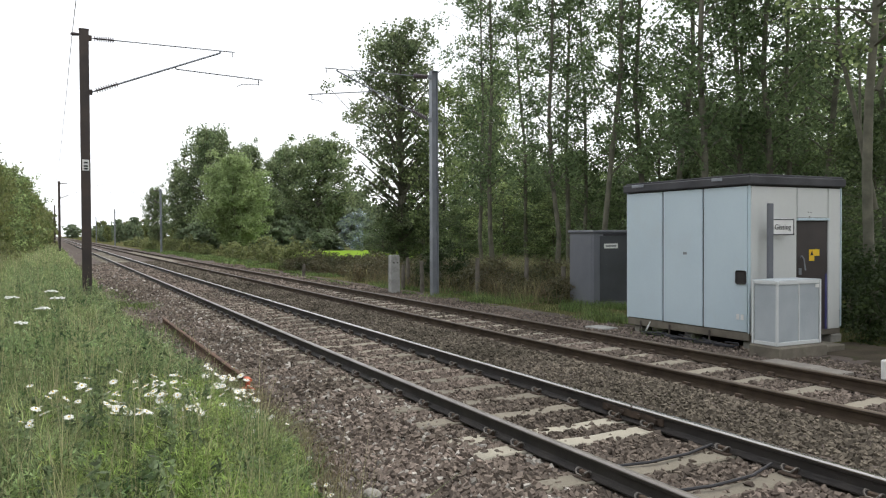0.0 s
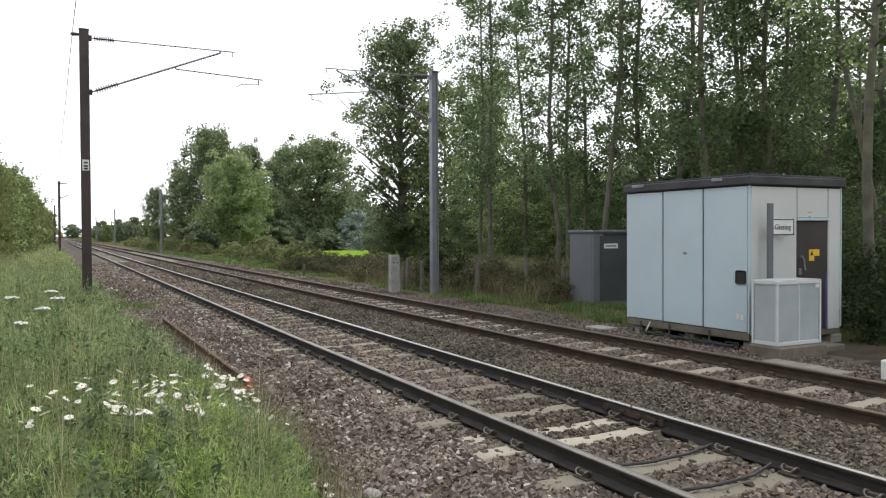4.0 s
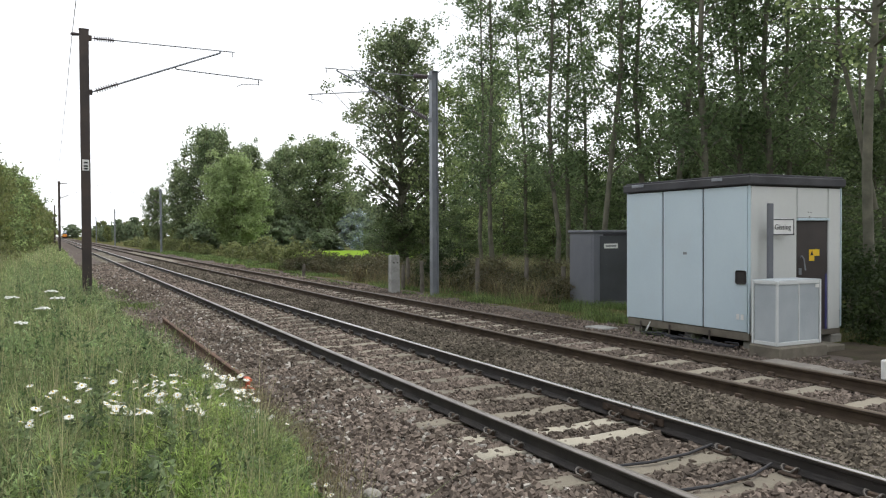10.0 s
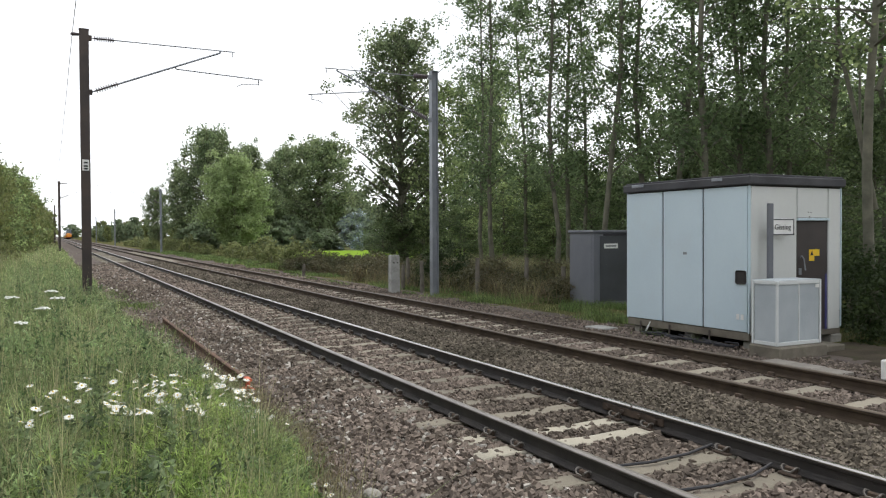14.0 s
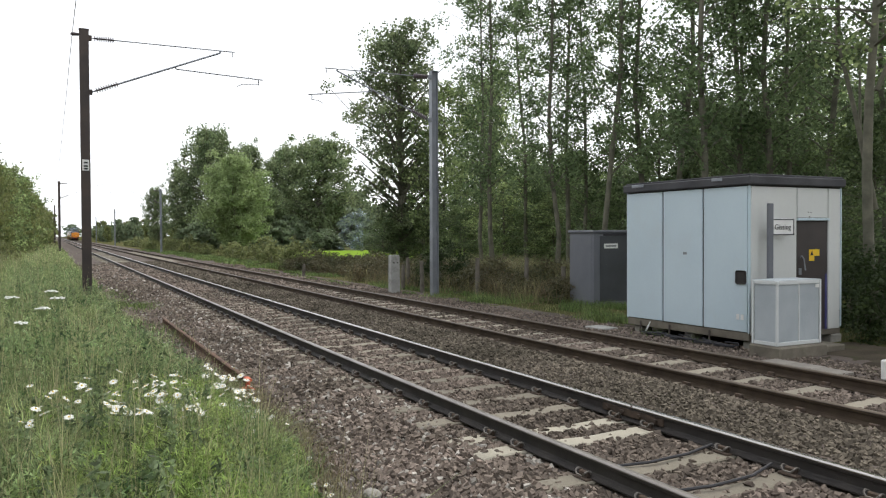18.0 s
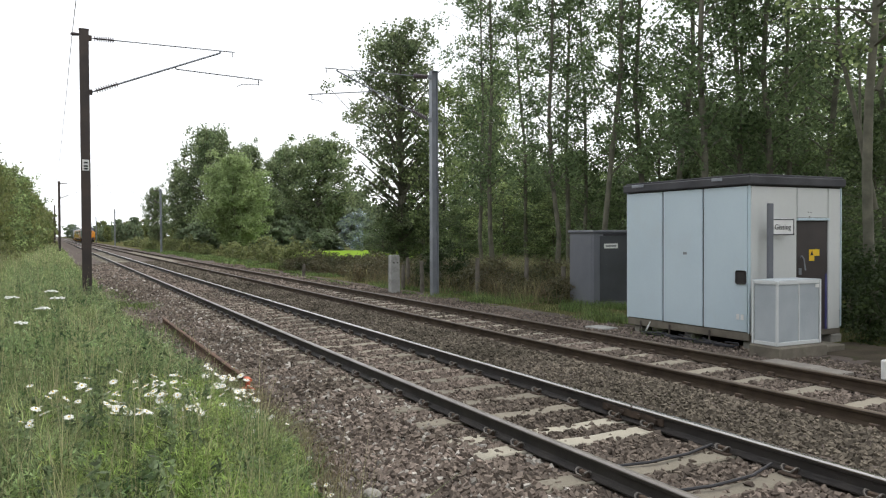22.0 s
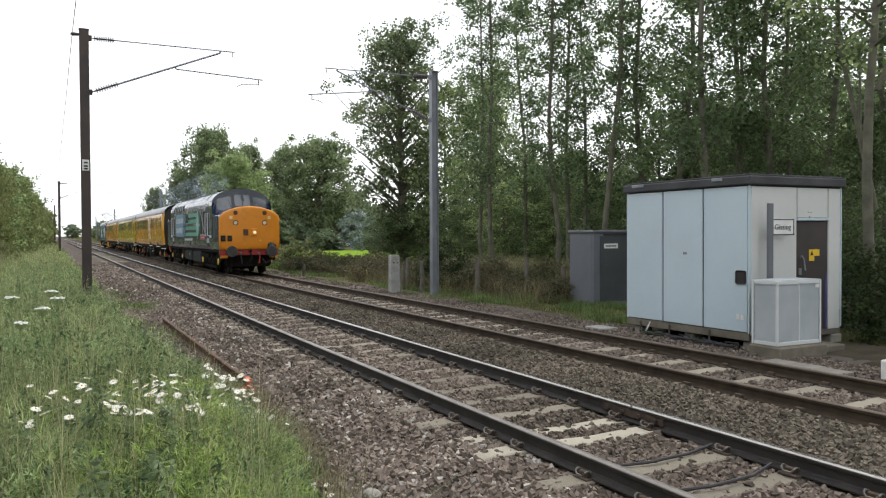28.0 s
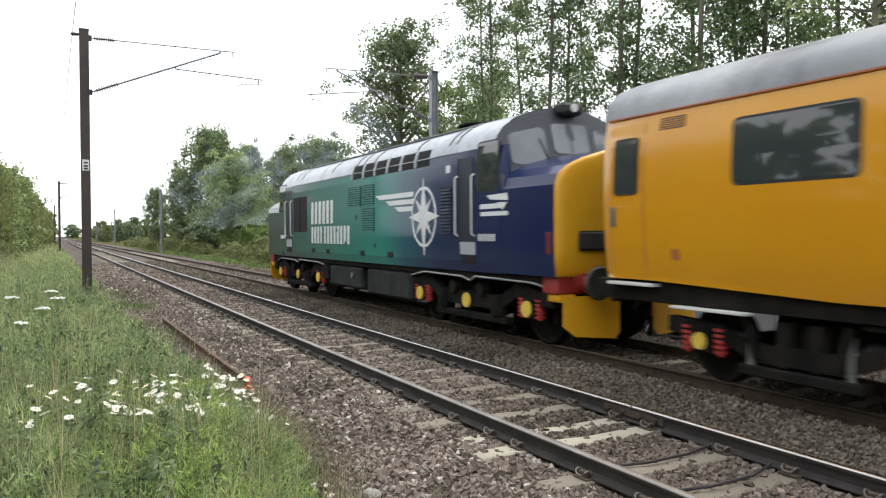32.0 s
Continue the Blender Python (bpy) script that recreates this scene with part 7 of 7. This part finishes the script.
def letters(shell, t, words, d_left, z0, z1, s, letter, gap, material):
    """Plain bars, one for each letter of a word too much like a trade name to spell out."""
    d = d_left
    for n in words:
        for i in range(n):
            part("letter_bar", shell.slab([(d, z1), (d - letter, z1), (d - letter + 0.03, z0), (d + 0.03, z0)], s, 0.010, 0.01), material, t)
            d -= letter + gap
        d -= letter * 0.5


def compass(shell, t, d, z, r, s, disc, star):
    if disc:
        part("emblem_disc", shell.slab([(d + r * 0.78 * math.cos(a), z + r * 0.86 * math.sin(a)) for a in np.linspace(0, 2 * math.pi, 28, endpoint=False)], s, 0.010, 0.01), disc, t)
    else:
        for i in range(20):
            a0, a1 = i * math.pi / 10, (i + 1) * math.pi / 10
            part("emblem_ring", shell.slab([(d + q * math.cos(a), z + q * 1.05 * math.sin(a)) for a, q in ((a0, r * 0.74), (a1, r * 0.74), (a1, r * 0.82), (a0, r * 0.82))], s, 0.008, 0.008), star, t)
    for i in range(4):
        a = i * math.pi / 2
        tip = (d + r * math.cos(a), z + r * 1.08 * math.sin(a))
        for b in (0.7, -0.7):
            part("emblem_point", shell.slab([tip, (d + 0.26 * r * math.cos(a + b), z + 0.26 * r * math.sin(a + b)), (d, z)], s, 0.014 if b > 0 else 0.013, 0.008), star if b > 0 or not disc else M_GREYVINYL, t)
        a += math.pi / 4
        part("emblem_minor_point", shell.slab([(d + 0.7 * r * math.cos(a), z + 0.7 * r * math.sin(a)), (d + 0.2 * r * math.cos(a + 0.6), z + 0.2 * r * math.sin(a + 0.6)), (d + 0.2 * r * math.cos(a - 0.6), z + 0.2 * r * math.sin(a - 0.6))], s, 0.012, 0.008), star, t)


def louvre(shell, t, d0, d1, z0, z1, s, paint, n):
    v = part("louvre", shell.rect(d0, d1, z0, z1, s, 0.010, geo=None), M_HOLE, t)
    g = Geo()
    for i in range(n):
        h = (z1 - z0) / n
        shell.rect(d0, d1, z0 + i * h, z0 + i * h + h * 0.62, s, 0.022, geo=g)
    tagged(part("louvre_slats", g, paint, v), kind="stuff")


def dress_leading(t):
    sh = LOCO
    for s in (-1, 1):
        part("side_panel", sh.rect(10.85, 13.65, 1.68, 2.93, s, 0.004), M_SKYBLUE, t, "light blue lettering panel")
        letters(sh, t, (6, 4), 13.5, 2.42, 2.70, s, 0.14, 0.115, M_PALEVINYL)
        letters(sh, t, (8,), 13.5, 1.88, 2.16, s, 0.16, 0.145, M_PALEVINYL)
        for z0, z1, d1 in ((2.69, 2.88, 10.8), (2.37, 2.57, 9.9), (2.04, 2.22, 9.9), (1.71, 1.90, 10.8)):
            part("stripe", sh.rect(6.2, d1, z0, z1, s, 0.005), M_TEAL, t, "teal stripe")
        compass(sh, t, 6.05, 2.27, 0.64, s, M_TEAL, M_PALETEAL)
        part("web_bar_panel", sh.rect(7.6, 10.35, 1.47, 1.60, s, 0.004), M_GREYVINYL, t)
        letters(sh, t, (9, 8), 10.2, 1.495, 1.575, s, 0.07, 0.07, M_WHITEVINYL)
        louvre(sh, t, 9.95, 10.82, 2.30, 2.90, s, M_SKYBLUE, 12)
        louvre(sh, t, 9.95, 10.82, 1.72, 2.22, s, M_SKYBLUE, 10)
        louvre(sh, t, 9.0, 9.85, 2.42, 2.88, s, M_BLUE, 9)
        w = part("radiator_opening", sh.rect(3.80, 5.18, 1.84, 2.86, s, 0.006), M_HOLE, t, "dark opening with braces")
        part("brace", sh.slab([(4.52, 1.84), (4.58, 1.84), (4.58, 2.86), (4.52, 2.86)], s, 0.014, 0.005), M_GREYVINYL, w)
        part("brace", sh.slab([(3.90, 1.84), (3.98, 1.84), (5.14, 2.86), (5.06, 2.86)], s, 0.012, 0.005), M_GREYVINYL, w)
        np_ = part("nameplate", sh.rect(3.87, 5.19, 1.54, 1.76, s, 0.012), M_NAMERED, t, "red nameplate with pale edge")
        part("nameplate_edge", sh.rect(3.87, 5.19, 1.755, 1.785, s, 0.014), M_WHITEVINYL, np_)
        part("nameplate_bar", sh.rect(4.05, 5.0, 1.62, 1.68, s, 0.016), M_GREYVINYL, np_)
        part("notice", sh.rect(9.3, 9.42, 2.93, 3.02, s, 0.008), M_CAPYEL, t)
        part("notice", sh.rect(4.0, 4.1, 2.95, 3.02, s, 0.008), M_WHITEVINYL, t)


def dress_trailing(t):
    sh = LOCO
    for s in (-1, 1):
        letters(sh, t, (6,), 12.45, 2.05, 2.66, s, 0.19, 0.15, M_WHITEVINYL)
        letters(sh, t, (4, 8), 12.45, 1.52, 1.98, s, 0.15, 0.115, M_WHITEVINYL)
        for i, (a, b) in enumerate(((7.55, 5.5), (6.95, 5.45), (6.45, 5.5))):
            z = 2.62 - i * 0.145
            part("wing_stripe", sh.slab([(a, z), (a - 0.22, z - 0.10), (b, z - 0.10), (b - 0.02, z)], s, 0.008, 0.008), M_WHITEVINYL, t, "white wing stripe")
        compass(sh, t, 5.0, 2.10, 0.70, s, None, M_WHITEVINYL)
        louvre(sh, t, 8.5, 9.4, 2.42, 2.90, s, M_FADE, 9)
        louvre(sh, t, 7.65, 8.42, 2.42, 2.90, s, M_FADE, 9)
        louvre(sh, t, 7.65, 8.42, 1.82, 2.36, s, M_FADE, 10)
        louvre(sh, t, 3.78, 4.22, 1.76, 2.62, s, M_BLUE, 14)
        w = part("radiator_opening", sh.rect(12.9, 14.3, 1.84, 2.86, s, 0.006), M_HOLE, t, "dark opening with braces")
        part("brace", sh.slab([(13.58, 1.84), (13.63, 1.84), (13.63, 2.86), (13.58, 2.86)], s, 0.014, 0.005), M_UNDER, w)
        part("small_name_bar", sh.rect(1.82, 2.7, 2.06, 2.13, s, 0.006), M_WHITEVINYL, t)
        part("small_name_bar", sh.rect(2.05, 2.72, 2.18, 2.26, s, 0.006), M_WHITEVINYL, t)
        part("small_wing", sh.slab([(2.5, 2.40), (1.85, 2.42), (1.82, 2.30), (2.35, 2.33)], s, 0.006, 0.008), M_WHITEVINYL, t)
        part("small_wing", sh.slab([(2.15, 2.28), (1.83, 2.27), (1.98, 2.15)], s, 0.006, 0.008), M_WHITEVINYL, t)
        part("notice", sh.rect(3.85, 4.0, 2.88, 3.02, s, 0.008), M_WHITEVINYL, t)


loco_a = build_loco("dark blue diesel locomotive with an orange nose and teal stripes", M_BLUE, M_WARN, False)
dress_leading(loco_a)
loco_b = build_loco("blue to teal diesel locomotive with white wing emblem", M_FADE, M_WARN_B, True)
dress_trailing(loco_b)
coach_a = build_coach("orange yellow coach with doors and square windows", M_ORANGE, [(16.6, 18.05), (14.65, 16.05), (12.72, 14.12), (10.77, 12.2)], [(8.35, 9.05), (4.0, 4.65), (19.5, 20.05)], [(18.55, 18.95)], 1, 13.0, squares=[(7.22, 7.85), (5.98, 6.6), (1.95, 2.6)], cases=[(6.34, 0.28, 0.4, 0.52, 1.12), (7.32, 1.41, 0.6, 0.30, 1.2), (9.35, 0.98, 0.4, 0.28, 1.2), (10.47, 0.52, 0.4, 0.64, 1.14), (11.51, 0.83, 0.4, 0.46, 1.18), (12.45, 0.95, 0.8, 0.5, 1.15), (14.28, 0.92, 0.4, 0.52, 1.14)])
coach_b = build_coach("lemon yellow coach with a grey roof", M_LEMON, [(2.97, 4.4), (4.87, 6.33), (8.8, 10.26), (10.8, 12.25), (12.75, 14.2), (14.65, 16.1), (16.4, 17.85)], [(0.85, 1.55), (19.1, 19.8)], [(2.05, 2.45)], 2, 12.95, cases=[(5.6, 0.9, 0.4, 0.45, 1.16), (6.9, 1.1, 0.8, 0.5, 1.15), (8.5, 1.05, 0.6, 0.36, 1.18), (9.9, 0.55, 0.4, 0.5, 1.15), (10.73, 0.6, 0.9, 0.5, 1.15), (11.66, 0.88, 0.55, 0.27, 1.2), (13.52, 1.0, 0.4, 0.46, 1.18), (14.9, 0.4, 0.9, 0.5, 1.15)])
coach_c = build_coach("orange yellow coach with a blank front half", M_ORANGE, [(16.1, 17.55), (14.25, 15.7), (12.4, 13.85), (10.55, 12.0), (8.7, 10.15), (6.85, 8.3)], [(0.8, 1.4), (18.97, 19.6)], [(18.3, 18.7)], 3, 13.1, d1=19.75, rear=16.98, board=17.45, board_len=1.1, step_z=1.10, panels=((1.9, 2.16, 1.41, 1.45), (18.39, 18.51, 1.44, 1.57)))
TRAIN = [(loco_a, 9.0), (coach_a, 28.95), (coach_b, 49.35), (coach_c, 69.75), (loco_b, 88.95)]


# ---- thin blue exhaust haze trailing the two engines ----
def haze_paint():
    m = bpy.data.materials.new("thin exhaust haze")
    m.use_nodes = True
    n, l = m.node_tree.nodes, m.node_tree.links
    b = n["Principled BSDF"]
    b.inputs["Base Color"].default_value, b.inputs["Roughness"].default_value = (0.42, 0.50, 0.60, 1), 1.0
    b.inputs["Specular IOR Level"].default_value = 0.0
    tc, tex, mr = n.new("ShaderNodeTexCoord"), n.new("ShaderNodeTexNoise"), n.new("ShaderNodeMapRange")
    tex.inputs["Scale"].default_value, tex.inputs["Detail"].default_value = 0.5, 4
    mr.inputs["From Min"].default_value, mr.inputs["From Max"].default_value, mr.inputs["To Max"].default_value = 0.42, 0.72, 0.22
    l.new(tc.outputs["Object"], tex.inputs["Vector"])
    l.new(tex.outputs["Fac"], mr.inputs["Value"])
    l.new(mr.outputs["Result"], b.inputs["Alpha"])
    return m


M_HAZE = haze_paint()


def build_haze(puffs):
    t = thing("exhaust_haze", (0, 0, 0), "thin blue diesel exhaust haze above the train", "smoke", "exhaust of the engines", kind="stuff")
    for k, (x, y, z, rx, ry, rz) in enumerate(puffs):
        bm = bmesh.new()
        bmesh.ops.create_icosphere(bm, subdivisions=4, radius=1)
        for v in bm.verts:
            v.co *= 1 + 0.55 * noise.noise(v.co * 1.6 + Vector((k * 7, 0, 0))) + 0.25 * noise.noise(v.co * 4 + Vector((0, k * 5, 0)))
            v.co = Vector((x + v.co.x * rx, y + v.co.y * ry, z + v.co.z * rz))
        me = bpy.data.meshes.new("puff")
        bm.to_mesh(me)
        bm.free()
        me.shade_smooth()
        part("puff", me, M_HAZE, t)
    return t


smoke = build_haze([(0, 0, 1.6, 1.6, 1.4, 1.6), (0.8, 0.6, 3.4, 1.8, 1.6, 1.5)])
smoke.name = "bonfire_smoke"
smoke.location = (34.6, 92.0, -0.4)
tagged(smoke, "thin blue smoke standing over the field edge", "smoke")
haze_a = build_haze([(0.2, 2.5, 4.7, 0.8, 3.0, 0.7), (0.5, 9.0, 4.5, 1.2, 5.5, 0.8), (0.7, 20.0, 4.4, 1.5, 8.0, 0.9)])
haze_b = build_haze([(0.2, 9.0, 4.8, 1.0, 7.0, 0.9), (0.8, 26.0, 4.0, 2.0, 11.0, 1.5)])
TRAIN += [(haze_a, 9.0), (haze_b, 88.95)]


def nose_y(t):
    """Where the leading buffers are at t seconds."""
    k = t - 30.0
    return -18.94 - 26.437 * k + 0.2058 * k * k


def motions():
    for vehicle, back in TRAIN:
        rows = []
        for i in range(65):
            t = i * 0.5
            y = nose_y(t) + back
            rows.append((t, Matrix.Translation(at(FAR, y)) @ Matrix.Rotation(heading(y), 4, "Z")))
        walk(vehicle, rows)


motions()
